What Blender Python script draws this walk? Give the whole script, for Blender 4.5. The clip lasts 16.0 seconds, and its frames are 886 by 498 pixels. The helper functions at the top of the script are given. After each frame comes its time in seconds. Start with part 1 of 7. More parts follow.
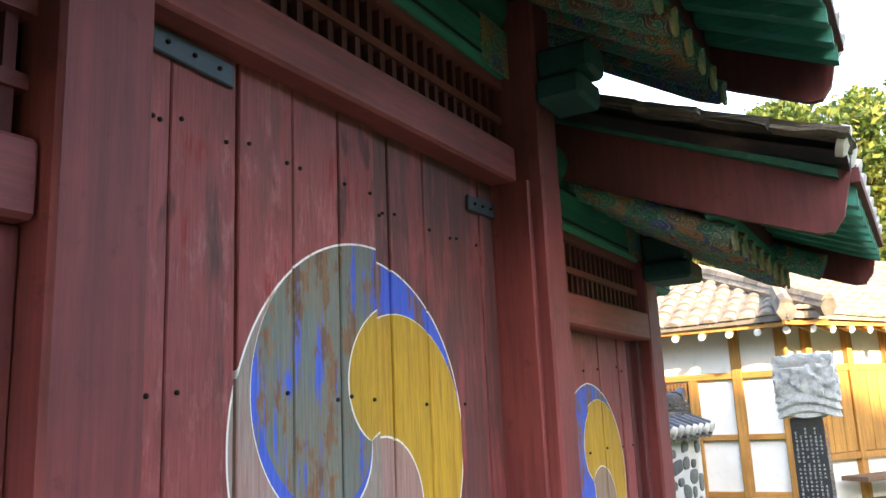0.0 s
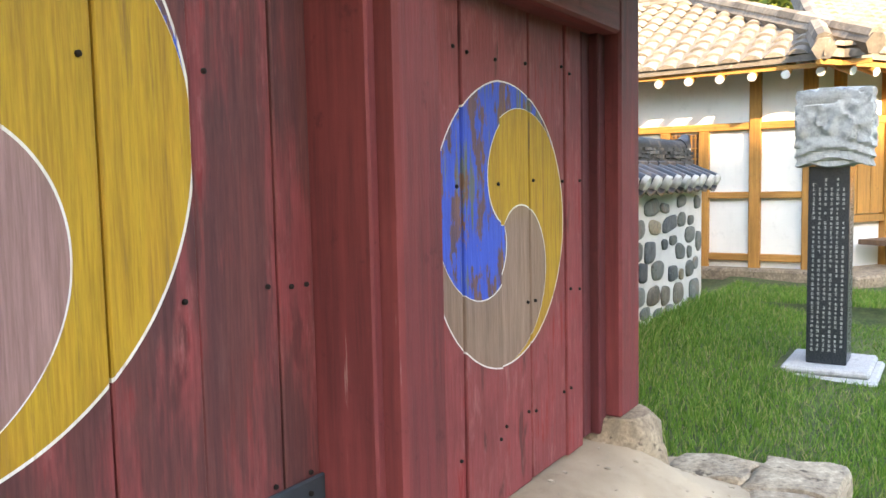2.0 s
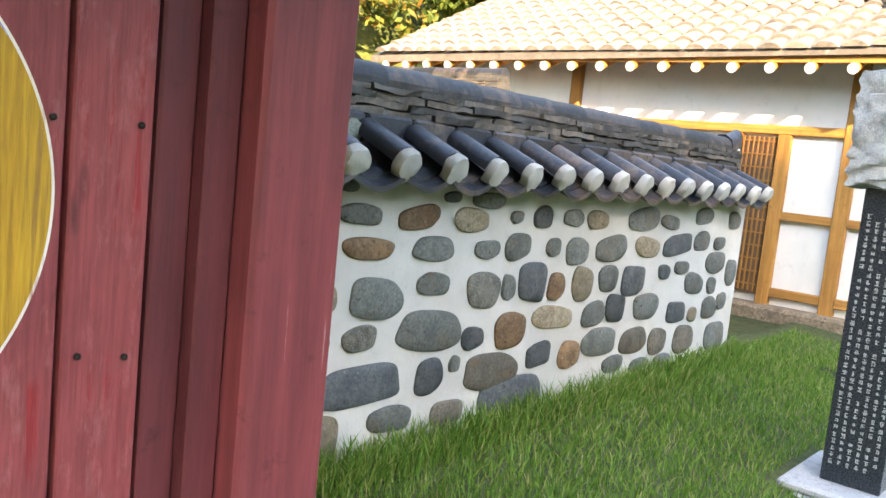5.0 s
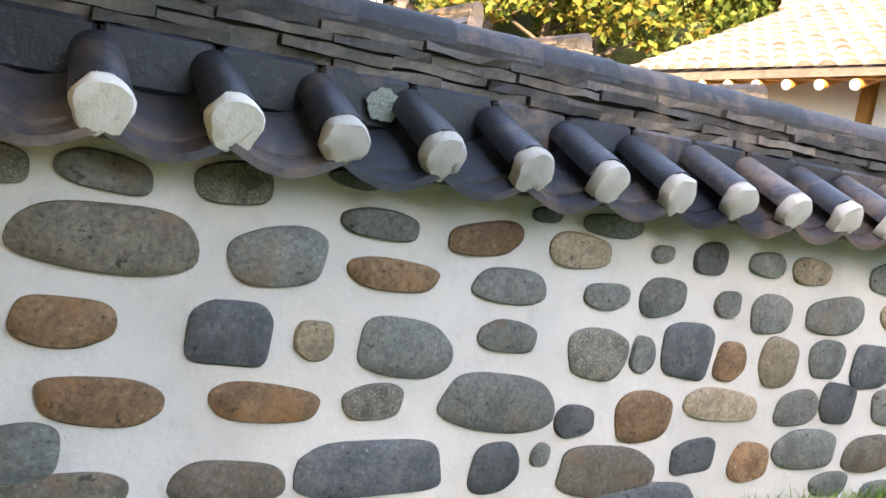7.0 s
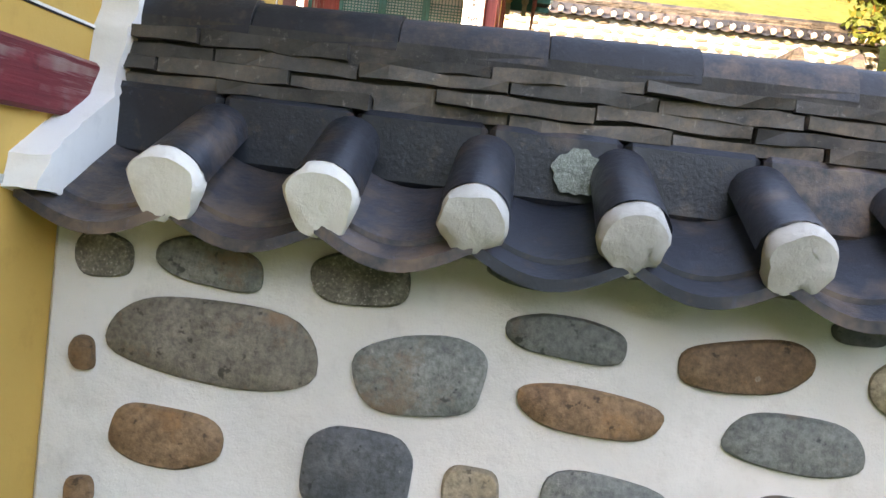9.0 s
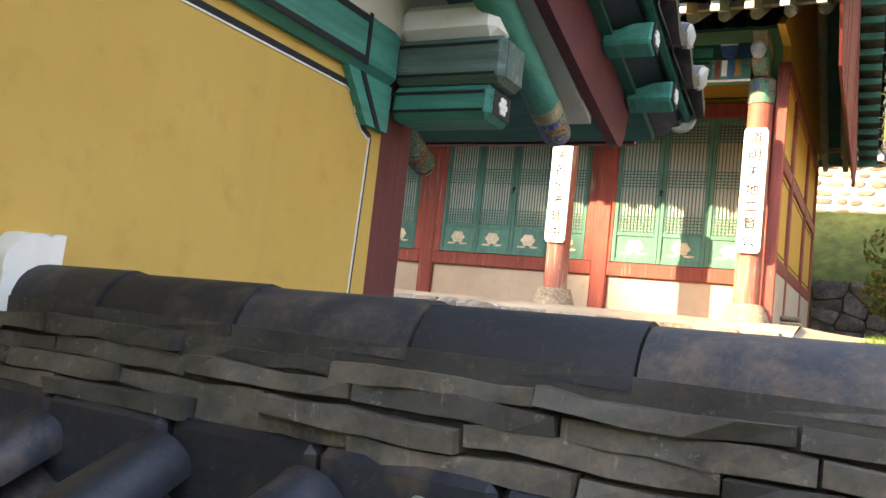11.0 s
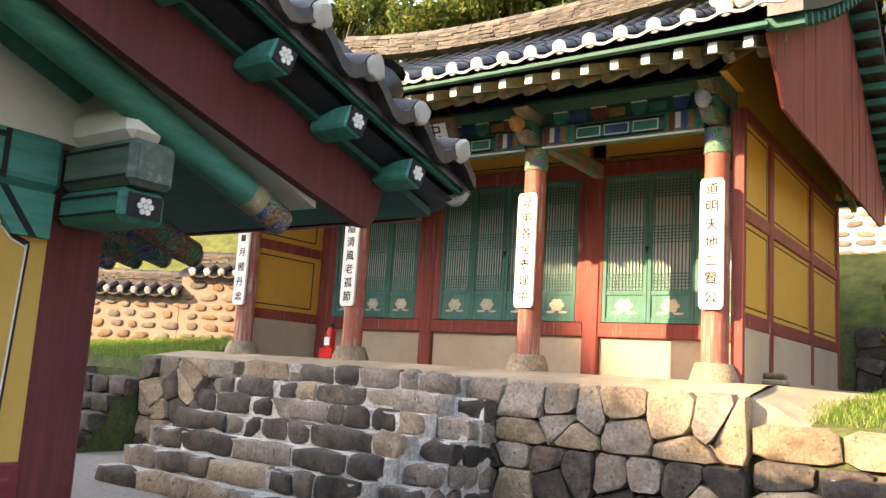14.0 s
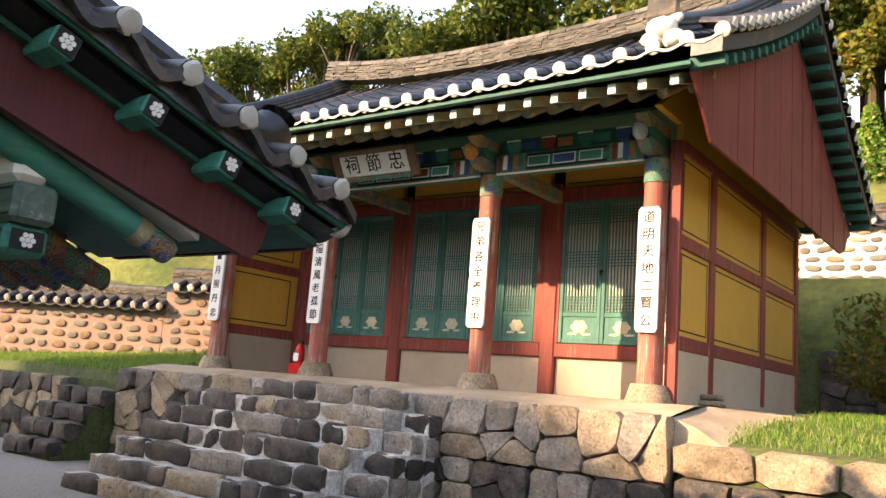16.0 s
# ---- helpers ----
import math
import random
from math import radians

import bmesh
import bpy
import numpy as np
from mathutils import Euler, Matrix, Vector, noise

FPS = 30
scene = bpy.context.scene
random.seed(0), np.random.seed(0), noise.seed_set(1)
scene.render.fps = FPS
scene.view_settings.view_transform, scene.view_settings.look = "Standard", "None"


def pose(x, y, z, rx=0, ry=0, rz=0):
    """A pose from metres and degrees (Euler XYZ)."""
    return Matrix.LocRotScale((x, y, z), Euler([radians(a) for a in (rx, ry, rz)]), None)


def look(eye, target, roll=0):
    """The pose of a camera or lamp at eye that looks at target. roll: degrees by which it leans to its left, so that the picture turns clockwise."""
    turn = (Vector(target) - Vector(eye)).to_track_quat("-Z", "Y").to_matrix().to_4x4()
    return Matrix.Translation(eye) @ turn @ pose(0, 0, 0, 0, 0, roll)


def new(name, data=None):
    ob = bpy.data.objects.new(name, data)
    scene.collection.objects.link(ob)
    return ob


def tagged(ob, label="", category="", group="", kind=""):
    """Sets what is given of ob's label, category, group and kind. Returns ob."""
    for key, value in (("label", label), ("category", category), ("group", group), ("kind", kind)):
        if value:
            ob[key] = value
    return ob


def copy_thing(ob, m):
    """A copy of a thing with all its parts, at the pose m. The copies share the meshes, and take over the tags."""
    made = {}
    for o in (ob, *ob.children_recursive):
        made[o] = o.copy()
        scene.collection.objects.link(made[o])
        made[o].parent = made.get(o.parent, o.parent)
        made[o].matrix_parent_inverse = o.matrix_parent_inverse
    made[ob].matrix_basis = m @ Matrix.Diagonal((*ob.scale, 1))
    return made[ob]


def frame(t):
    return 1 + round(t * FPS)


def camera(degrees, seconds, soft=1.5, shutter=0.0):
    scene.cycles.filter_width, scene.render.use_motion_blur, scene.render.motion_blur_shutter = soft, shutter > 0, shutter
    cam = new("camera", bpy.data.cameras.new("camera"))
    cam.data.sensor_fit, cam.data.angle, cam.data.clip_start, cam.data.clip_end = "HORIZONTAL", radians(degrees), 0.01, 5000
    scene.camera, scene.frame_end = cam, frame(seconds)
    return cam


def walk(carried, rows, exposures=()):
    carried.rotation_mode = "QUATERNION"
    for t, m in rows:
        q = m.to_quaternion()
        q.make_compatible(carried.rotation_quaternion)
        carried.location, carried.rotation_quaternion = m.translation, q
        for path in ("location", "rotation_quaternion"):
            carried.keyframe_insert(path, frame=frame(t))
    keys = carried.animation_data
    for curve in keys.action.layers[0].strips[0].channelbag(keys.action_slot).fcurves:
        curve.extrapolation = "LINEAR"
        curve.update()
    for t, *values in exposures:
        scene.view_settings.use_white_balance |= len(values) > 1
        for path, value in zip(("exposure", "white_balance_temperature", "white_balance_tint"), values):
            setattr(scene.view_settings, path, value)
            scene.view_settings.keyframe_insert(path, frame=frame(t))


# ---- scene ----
cam = camera(56.7, 16.0)
SKY, SUN = 0.15, 2.3
# seconds, stops, white balance, tint
EXPO = [(0, 3.6, 8300, 14), (1.0, 3.25, 8400, 13), (1.5, 3.3, 8400, 13), (2.5, 3.6, 8500, 13), (5.2, 3.6, 8500, 15), (7.3, 3.8, 8700, 22), (9, 3.8, 9100, 23), (10.2, 3.55, 9900, 20), (12.3, 3.35, 9500, 19), (14.5, 2.85, 9900, 21), (16, 2.6, 9500, 22)]
PATH = [
    (0, (-4.947, -1.6, 1.644), (-3.251, -0.619, 2.045), -2.5),
    (0.5, (-4.568, -1.524, 1.587), (-2.877, -0.509, 1.918), -2.3),
    (1, (-4.155, -1.482, 1.556), (-2.437, -0.47, 1.716), -2.2),
    (1.5, (-3.725, -1.436, 1.506), (-2.014, -0.401, 1.547), -1.5),
    (2, (-3.297, -1.376, 1.449), (-1.611, -0.313, 1.28), -1.2),
    (2.5, (-2.877, -1.426, 1.372), (-1.227, -0.338, 1.061), 0.7),
    (3, (-2.446, -1.406, 1.328), (-0.83, -0.312, 0.889), 2.1),
    (3.5, (-2.057, -1.414, 1.36), (-0.448, -0.307, 0.932), 3.2),
    (4, (-1.648, -1.419, 1.372), (-0.059, -0.28, 0.953), 4.2),
    (4.5, (-1.229, -1.434, 1.443), (0.353, -0.26, 1.096), 5.5),
    (5, (-0.854, -1.515, 1.435), (0.656, -0.223, 1.208), 5.9),
    (5.2, (-0.69, -1.481, 1.43), (0.745, -0.107, 1.196), 5.9),
    (7.3, (0.685, -1.143, 1.369), (1.495, 0.67, 1.131), 9.0),
    (7.5, (0.777, -1.109, 1.36), (1.444, 0.76, 1.106), 8.8),
    (8, (0.971, -0.99, 1.35), (1.389, 0.945, 1.069), 9.0),
    (8.5, (1.174, -0.847, 1.377), (1.481, 1.109, 1.099), 8.8),
    (9, (1.373, -0.696, 1.424), (1.26, 1.296, 1.285), 7.0),
    (9.5, (1.479, -0.545, 1.5), (0.936, 1.379, 1.536), 4.2),
    (9.7, (1.468, -0.49, 1.552), (0.853, 1.411, 1.659), 4.0),
    (10, (1.549, -0.378, 1.605), (0.76, 1.457, 1.706), 3.8),
    (10.2, (1.648, -0.266, 1.634), (0.807, 1.546, 1.73), 4.0),
    (12.3, (2.721, 0.598, 1.99), (1.697, 2.291, 2.283), 7.8),
    (12.4, (2.765, 0.647, 1.988), (1.735, 2.335, 2.285), 7.4),
    (12.5, (2.785, 0.696, 2.004), (1.749, 2.381, 2.299), 7.6),
    (13, (2.896, 0.892, 2.022), (1.82, 2.557, 2.288), 6.7),
    (13.5, (3.099, 0.954, 2.03), (1.984, 2.595, 2.282), 4.5),
    (14, (3.424, 0.952, 2.043), (2.277, 2.564, 2.331), 3.6),
    (14.5, (3.634, 0.944, 2.057), (2.536, 2.559, 2.487), 4.2),
    (15, (3.788, 1.001, 2.058), (2.737, 2.654, 2.463), 5.3),
    (15.5, (4.025, 0.992, 2.109), (2.916, 2.61, 2.5), 5.9),
    (16, (4.246, 1.003, 2.097), (3.075, 2.591, 2.422), 4.5),
]
walk(cam, [(t, look(eye, target, roll)) for t, eye, target, roll in PATH], exposures=EXPO)

# ---- world and sun ----
SUN_DIR = Vector((0.55, 0.75, -0.40)).normalized()
world = bpy.data.worlds.new("sky")
scene.world = world
world.use_nodes = True
wn = world.node_tree.nodes
sky = wn.new("ShaderNodeTexSky")
sky.sky_type = "NISHITA"
sky.sun_disc = False
sky.sun_elevation = math.asin(-SUN_DIR.z)
sky.sun_rotation = math.atan2(-SUN_DIR.x, -SUN_DIR.y)
sky.air_density = 1.0
sky.dust_density = 0.7
sky.ozone_density = 1.6
wn["Background"].inputs["Strength"].default_value = SKY
world.node_tree.links.new(sky.outputs[0], wn["Background"].inputs[0])
sun = new("sun", bpy.data.lights.new("sun", "SUN"))
sun.data.energy = SUN
sun.data.angle = radians(0.6)
sun.data.color = (1.0, 0.86, 0.66)
sun.rotation_euler = SUN_DIR.to_track_quat("-Z", "Y").to_euler()


# ---- materials ----
class Nodes:
    """Short hand for one node tree."""

    def __init__(self, name, rough=0.8, metal=0.0, spec=0.35):
        self.mat = bpy.data.materials.new(name)
        self.mat.use_nodes = True
        self.t = self.mat.node_tree
        self.bsdf = self.t.nodes["Principled BSDF"]
        self.bsdf.inputs["Roughness"].default_value = rough
        self.bsdf.inputs["Metallic"].default_value = metal
        self.bsdf.inputs["Specular IOR Level"].default_value = spec

    def n(self, kind, **props):
        node = self.t.nodes.new("ShaderNode" + kind)
        for k, v in props.items():
            if k == "operation":
                node.operation = v
            elif k == "data_type":
                node.data_type = v
        return node

    def link(self, a, b):
        self.t.links.new(a, b)

    def coords(self, scale=(1, 1, 1), world_space=False):
        if world_space:
            out = self.n("NewGeometry").outputs["Position"]
        else:
            out = self.n("TexCoord").outputs["Object"]
        m = self.n("Mapping")
        m.inputs["Scale"].default_value = scale
        self.link(out, m.inputs["Vector"])
        return m.outputs[0]

    def noise(self, vec, scale, detail=5.0, rough=0.6, seed=None):
        t = self.n("TexNoise")
        t.inputs["Scale"].default_value = scale
        t.inputs["Detail"].default_value = detail
        t.inputs["Roughness"].default_value = rough
        if seed is None:
            self.link(vec, t.inputs["Vector"])
        else:
            add = self.n("VectorMath", operation="ADD")
            self.link(vec, add.inputs[0])
            self.link(seed, add.inputs[1])
            self.link(add.outputs[0], t.inputs["Vector"])
        return t.outputs["Fac"]

    def ramp(self, fac, stops):
        r = self.n("ValToRGB")
        el = r.color_ramp.elements
        while len(el) < len(stops):
            el.new(0.5)
        for e, (p, c) in zip(el, stops):
            e.position = p
            e.color = (c[0], c[1], c[2], 1) if len(c) > 1 else (c[0], c[0], c[0], 1)
        self.link(fac, r.inputs[0])
        return r.outputs[0]

    def mix(self, fac, a, b, mode="MIX"):
        m = self.n("Mix", data_type="RGBA")
        m.blend_type = mode
        for s, v in ((m.inputs[0], fac), (m.inputs[6], a), (m.inputs[7], b)):
            if isinstance(v, (int, float)):
                s.default_value = v
            elif isinstance(v, tuple):
                s.default_value = (v[0], v[1], v[2], 1)
            else:
                self.link(v, s)
        return m.outputs[2]

    def math(self, op, a, b=None, c=None):
        m = self.n("Math", operation=op)
        for i, v in enumerate((a, b, c)):
            if v is None:
                continue
            if isinstance(v, (int, float)):
                m.inputs[i].default_value = v
            else:
                self.link(v, m.inputs[i])
        return m.outputs[0]

    def rand(self):
        return self.n("ObjectInfo").outputs["Random"]

    def bump(self, height, strength=0.4, dist=0.01):
        b = self.n("Bump")
        b.inputs["Strength"].default_value = strength
        b.inputs["Distance"].default_value = dist
        self.link(height, b.inputs["Height"])
        self.link(b.outputs[0], self.bsdf.inputs["Normal"])

    def colour(self, c):
        self.link(c, self.bsdf.inputs["Base Color"])

    def gloss(self, fac, lo, hi):
        m = self.n("MapRange")
        m.inputs[3].default_value = lo
        m.inputs[4].default_value = hi
        self.link(fac, m.inputs[0])
        self.link(m.outputs[0], self.bsdf.inputs["Roughness"])


def k(c, f):
    return tuple(min(1.0, v * f) for v in c)


def stone_like(name, c, c2, scale=14, rough=0.75, var=0.5, bump=0.5, spots=None, rust=None):
    """Mottled mineral surface; each object a little lighter or darker than the next."""
    n = Nodes(name, rough)
    vec = n.coords()
    seed = n.n("CombineXYZ")
    n.link(n.math("MULTIPLY", n.rand(), 37.0), seed.inputs[0])
    a = n.noise(vec, scale, 6, 0.65, seed.outputs[0])
    b = n.noise(vec, scale * 6, 4, 0.7, seed.outputs[0])
    col = n.ramp(a, [(0.3, c), (0.7, c2)])
    col = n.mix(0.7, col, n.ramp(b, [(0.3, (0.2, 0.2, 0.2)), (0.7, (0.85, 0.85, 0.85))]), "OVERLAY")
    vein = n.noise(vec, scale * 0.35, 7, 0.75, seed.outputs[0])
    col = n.mix(n.ramp(vein, [(0.52, (0,)), (0.64, (0.6,))]), col, k(c, 0.55))
    if spots:
        col = n.mix(n.ramp(b, [(0.58, (0,)), (0.66, (1,))]), col, spots)
    if rust:
        blot = n.noise(vec, scale * 0.55, 6, 0.7, seed.outputs[0])
        col = n.mix(n.ramp(blot, [(0.54, (0,)), (0.66, (0.75,))]), col, rust)
        chip = n.noise(vec, scale * 3.0, 3, 0.55, seed.outputs[0])
        col = n.mix(n.ramp(chip, [(0.71, (0,)), (0.76, (0.5,))]), col, (0.32, 0.30, 0.27))
        col = n.mix(n.ramp(chip, [(0.30, (0.8,)), (0.35, (0,))]), col, k(c, 0.35))
    tone = n.math("ADD", n.math("MULTIPLY", n.rand(), var), 1 - var / 2)
    col = n.mix(1.0, col, tone, "MULTIPLY")
    n.colour(col)
    n.gloss(b, rough - 0.12, min(1, rough + 0.12))
    n.bump(n.math("ADD", a, n.math("MULTIPLY", b, 0.5)), bump, 0.012)
    return n.mat


def painted_wood(name, c, c2, grain=(30, 30, 1.6), wear=None, wear_at=0.66, rough=0.6, bump=0.35, var=0.18):
    """Painted or bare timber: long grain along the stretched axis, with blotches and worn flecks."""
    n = Nodes(name, rough)
    vec = n.coords(world_space=True)
    g = n.coords(grain, world_space=True)
    a = n.noise(vec, 2.2, 4, 0.6)
    gr = n.noise(g, 1.0, 8, 0.7)
    fine = n.noise(g, 4.0, 4, 0.7)
    col = n.ramp(a, [(0.3, c), (0.7, c2)])
    col = n.mix(0.5, col, n.ramp(gr, [(0.3, (0.15, 0.15, 0.15)), (0.7, (0.85, 0.85, 0.85))]), "OVERLAY")
    spots = n.noise(vec, 11, 5, 0.7)
    col = n.mix(n.ramp(spots, [(0.60, (0,)), (0.70, (0.5,))]), col, k(c2, 0.45))
    if wear:
        m = n.math("MULTIPLY", n.ramp(gr, [(wear_at - 0.04, (0,)), (wear_at, (1,))]), n.ramp(a, [(0.45, (0,)), (0.6, (1,))]))
        col = n.mix(m, col, wear)
    tone = n.math("ADD", n.math("MULTIPLY", n.rand(), var), 1 - var / 2)
    n.colour(n.mix(1.0, col, tone, "MULTIPLY"))
    n.gloss(gr, rough - 0.1, min(1, rough + 0.2))
    n.bump(n.math("ADD", gr, n.math("MULTIPLY", fine, 0.4)), bump, 0.006)
    return n.mat


def patterned_wood(name, scale):
    """Old polychrome ornament: small scrolls of green, red, ochre and blue edged with pale lines."""
    n = Nodes(name, 0.7)
    vec = n.coords(world_space=True)
    w = n.noise(vec, scale * 0.8, 3, 0.5)
    off = n.n("VectorMath", operation="ADD")
    n.link(vec, off.inputs[0])
    sc = n.n("CombineXYZ")
    for q in range(3):
        n.link(n.math("MULTIPLY", w, 0.16), sc.inputs[q])
    n.link(sc.outputs[0], off.inputs[1])
    v = n.n("TexVoronoi")
    v.inputs["Scale"].default_value = scale
    n.link(off.outputs[0], v.inputs["Vector"])
    sp = n.n("SeparateXYZ")
    n.link(v.outputs["Color"], sp.inputs[0])
    col = n.ramp(sp.outputs[0], [(0.0, (0.02, 0.15, 0.11)), (0.38, (0.035, 0.21, 0.155)), (0.62, (0.20, 0.055, 0.035)), (0.78, (0.32, 0.17, 0.06)), (0.92, (0.05, 0.09, 0.26))])
    d = n.math("FRACT", n.math("MULTIPLY", v.outputs["Distance"], 4.5))
    col = n.mix(n.ramp(d, [(0.74, (0,)), (0.82, (0.55,))]), col, (0.36, 0.40, 0.32))
    col = n.mix(n.ramp(d, [(0.16, (0.7,)), (0.24, (0,))]), col, (0.02, 0.035, 0.03))
    worn = n.noise(vec, 26, 5, 0.7)
    col = n.mix(n.ramp(worn, [(0.56, (0,)), (0.70, (0.6,))]), col, (0.19, 0.135, 0.10))
    n.colour(col)
    n.bump(worn, 0.25, 0.006)
    return n.mat


def plaster(name, c, c2, rough=0.9, bump=0.25):
    n = Nodes(name, rough)
    vec = n.coords(world_space=True)
    a = n.noise(vec, 1.3, 5, 0.6)
    b = n.noise(vec, 40, 5, 0.7)
    s = n.noise(n.coords((5, 5, 0.5), world_space=True), 1.5, 5, 0.6)
    col = n.ramp(a, [(0.3, c), (0.7, c2)])
    col = n.mix(n.ramp(s, [(0.56, (0,)), (0.8, (0.35,))]), col, k(c2, 0.72))
    mid = n.noise(vec, 9, 6, 0.7)
    col = n.mix(n.ramp(mid, [(0.55, (0,)), (0.75, (0.4,))]), col, k(c, 0.7))
    n.colour(col)
    n.bump(n.math("ADD", b, n.math("MULTIPLY", a, 2.0)), bump, 0.006)
    return n.mat


RED = (0.265, 0.056, 0.058)
RED2 = (0.18, 0.037, 0.040)
WOODGREY = (0.33, 0.25, 0.2)


def taegeuk_wood(name, cx, cz, rad, wear, turn=98, stain=0.0, bleached=False):
    """Red door planks with a three-coloured whorl painted on them, flaking along the grain."""
    n = Nodes(name, 0.62)
    pos = n.n("NewGeometry").outputs["Position"]
    sp = n.n("SeparateXYZ")
    n.link(pos, sp.inputs[0])
    dx = n.math("SUBTRACT", sp.outputs[0], cx)
    dz = n.math("SUBTRACT", sp.outputs[2], cz)
    r = n.math("DIVIDE", n.math("SQRT", n.math("ADD", n.math("MULTIPLY", dx, dx), n.math("MULTIPLY", dz, dz))), rad)
    th = n.math("ARCTAN2", dz, dx)
    psi = n.math("SUBTRACT", th, n.math("MULTIPLY", n.math("ARCCOSINE", n.math("MINIMUM", r, 1.0)), 1.72))
    part3 = n.math("MULTIPLY", n.math("FRACT", n.math("DIVIDE", n.math("ADD", psi, radians(turn) + 4 * math.pi), 2 * math.pi)), 3.0)
    vec = n.coords(world_space=True)
    g = n.coords((26, 26, 1.3), world_space=True)
    gr = n.noise(g, 1.0, 8, 0.7)
    fine = n.noise(g, 5.0, 4, 0.7)
    big = n.noise(vec, 2.6, 4, 0.6)
    red = n.ramp(big, [(0.3, RED2), (0.7, RED)])
    scar = n.math("MULTIPLY", n.ramp(gr, [(0.53, (0,)), (0.58, (1,))]), n.ramp(big, [(0.50, (0,)), (0.57, (1,))]))
    red = n.mix(scar, red, (0.23, 0.022, 0.024))
    knots = n.noise(n.coords((3.2, 3.2, 1.1), world_space=True), 3.0, 3, 0.5)
    red = n.mix(n.ramp(knots, [(0.63, (0,)), (0.69, (0.85,))]), red, (0.085, 0.02, 0.02))
    pale = n.noise(n.coords((9, 9, 2.5), world_space=True), 2.0, 5, 0.75)
    red = n.mix(n.ramp(pale, [(0.54, (0,)), (0.70, (0.55,))]), red, (0.36, 0.145, 0.135))
    # dark plum blotches: partly weathering stain, partly the eaves' shade painted in
    if stain:
        stain_shade = n.noise(n.coords((5.5, 5.5, 0.8), world_space=True), 1.3, 5, 0.65)
        red = n.mix(n.ramp(stain_shade, [(0.62 - stain * 0.3, (0,)), (0.74 - stain * 0.3, (0.85,))]), red, n.ramp(gr, [(0.35, (0.045, 0.020, 0.022)), (0.65, (0.12, 0.042, 0.038))]))
    yellow = n.ramp(gr, [(0.28, (0.22, 0.115, 0.03)), (0.42, (0.38, 0.205, 0.020)), (0.58, (0.45, 0.265, 0.024)), (0.68, (0.27, 0.14, 0.035)), (0.8, (0.20, 0.10, 0.03))])
    blue = (0.035, 0.09, 0.50)
    grey = n.ramp(gr, [(0.3, (0.20, 0.125, 0.090)), (0.7, (0.31, 0.205, 0.155))]) if turn == 98 else n.ramp(gr, [(0.3, (0.23, 0.125, 0.115)), (0.7, (0.36, 0.21, 0.195))])
    bare = n.ramp(gr, [(0.25, (0.10, 0.062, 0.045)), (0.45, (0.145, 0.13, 0.105)), (0.6, (0.11, 0.14, 0.135)), (0.75, (0.27, 0.13, 0.06))])
    flake = n.math("ADD", n.math("MULTIPLY", gr, 0.75), n.math("MULTIPLY", big, 0.45))
    blue = n.mix(n.ramp(flake, [(wear - 0.02, (0,)), (wear + 0.02, (1,))]), blue, bare)
    patch = n.noise(n.coords((4.5, 4.5, 1.6), world_space=True), 2.3, 5, 0.7)
    blue = n.mix(n.ramp(patch, [(0.49 if turn == 98 else 0.53, (0,)), (0.53 if turn == 98 else 0.58, (0.9,))]), blue, n.ramp(gr, [(0.35, (0.085, 0.04, 0.022)), (0.65, (0.25, 0.115, 0.05))]))
    if bleached:
        # most of the blue has gone, but for streaks and a rim along the lobe's lower edge
        rim = n.math("MULTIPLY", n.math("GREATER_THAN", part3, 1.92), n.math("LESS_THAN", r, 0.82))
        blue = n.mix(rim, blue, (0.035, 0.09, 0.46))
        grey = n.mix(n.ramp(n.noise(n.coords((30, 30, 2.2), world_space=True), 1.0, 6, 0.7), [(0.42, (0,)), (0.62, (0.8,))]), grey, (0.28, 0.25, 0.22))
        grey = n.mix(n.ramp(patch, [(0.46, (0,)), (0.60, (0.6,))]), grey, (0.17, 0.20, 0.17))
    yellow = n.mix(n.ramp(flake, [(0.74, (0,)), (0.80, (0.7,))]), yellow, bare)
    col = n.mix(n.math("GREATER_THAN", part3, 1.0), yellow, blue)
    col = n.mix(n.math("GREATER_THAN", part3, 2.0), col, grey)
    ringed = n.math("LESS_THAN", n.math("ABSOLUTE", n.math("SUBTRACT", r, 1.0)), 0.0055)
    edge = n.math("ABSOLUTE", n.math("SUBTRACT", n.math("FRACT", n.math("ADD", part3, 0.5)), 0.5))
    seam = n.math("LESS_THAN", n.math("MULTIPLY", edge, n.math("ADD", r, 0.05)), 0.0036)
    line = n.math("MAXIMUM", ringed, n.math("MULTIPLY", seam, n.math("LESS_THAN", r, 1.0)))
    line = n.math("MULTIPLY", line, n.ramp(gr, [(0.56, (1,)), (0.66, (0.15,))]))
    inside = n.math("LESS_THAN", r, 1.0)
    col = n.mix(inside, red, col)
    col = n.mix(line, col, (0.72, 0.68, 0.64))
    col = n.mix(0.45, col, n.ramp(fine, [(0.3, (0.25, 0.25, 0.25)), (0.7, (0.8, 0.8, 0.8))]), "OVERLAY")
    tone = n.math("ADD", n.math("MULTIPLY", n.rand(), 0.2), 0.9)
    n.colour(n.mix(1.0, col, tone, "MULTIPLY"))
    n.gloss(gr, 0.5, 0.8)
    n.bump(n.math("ADD", gr, n.math("MULTIPLY", fine, 0.4)), 0.4, 0.006)
    return n.mat


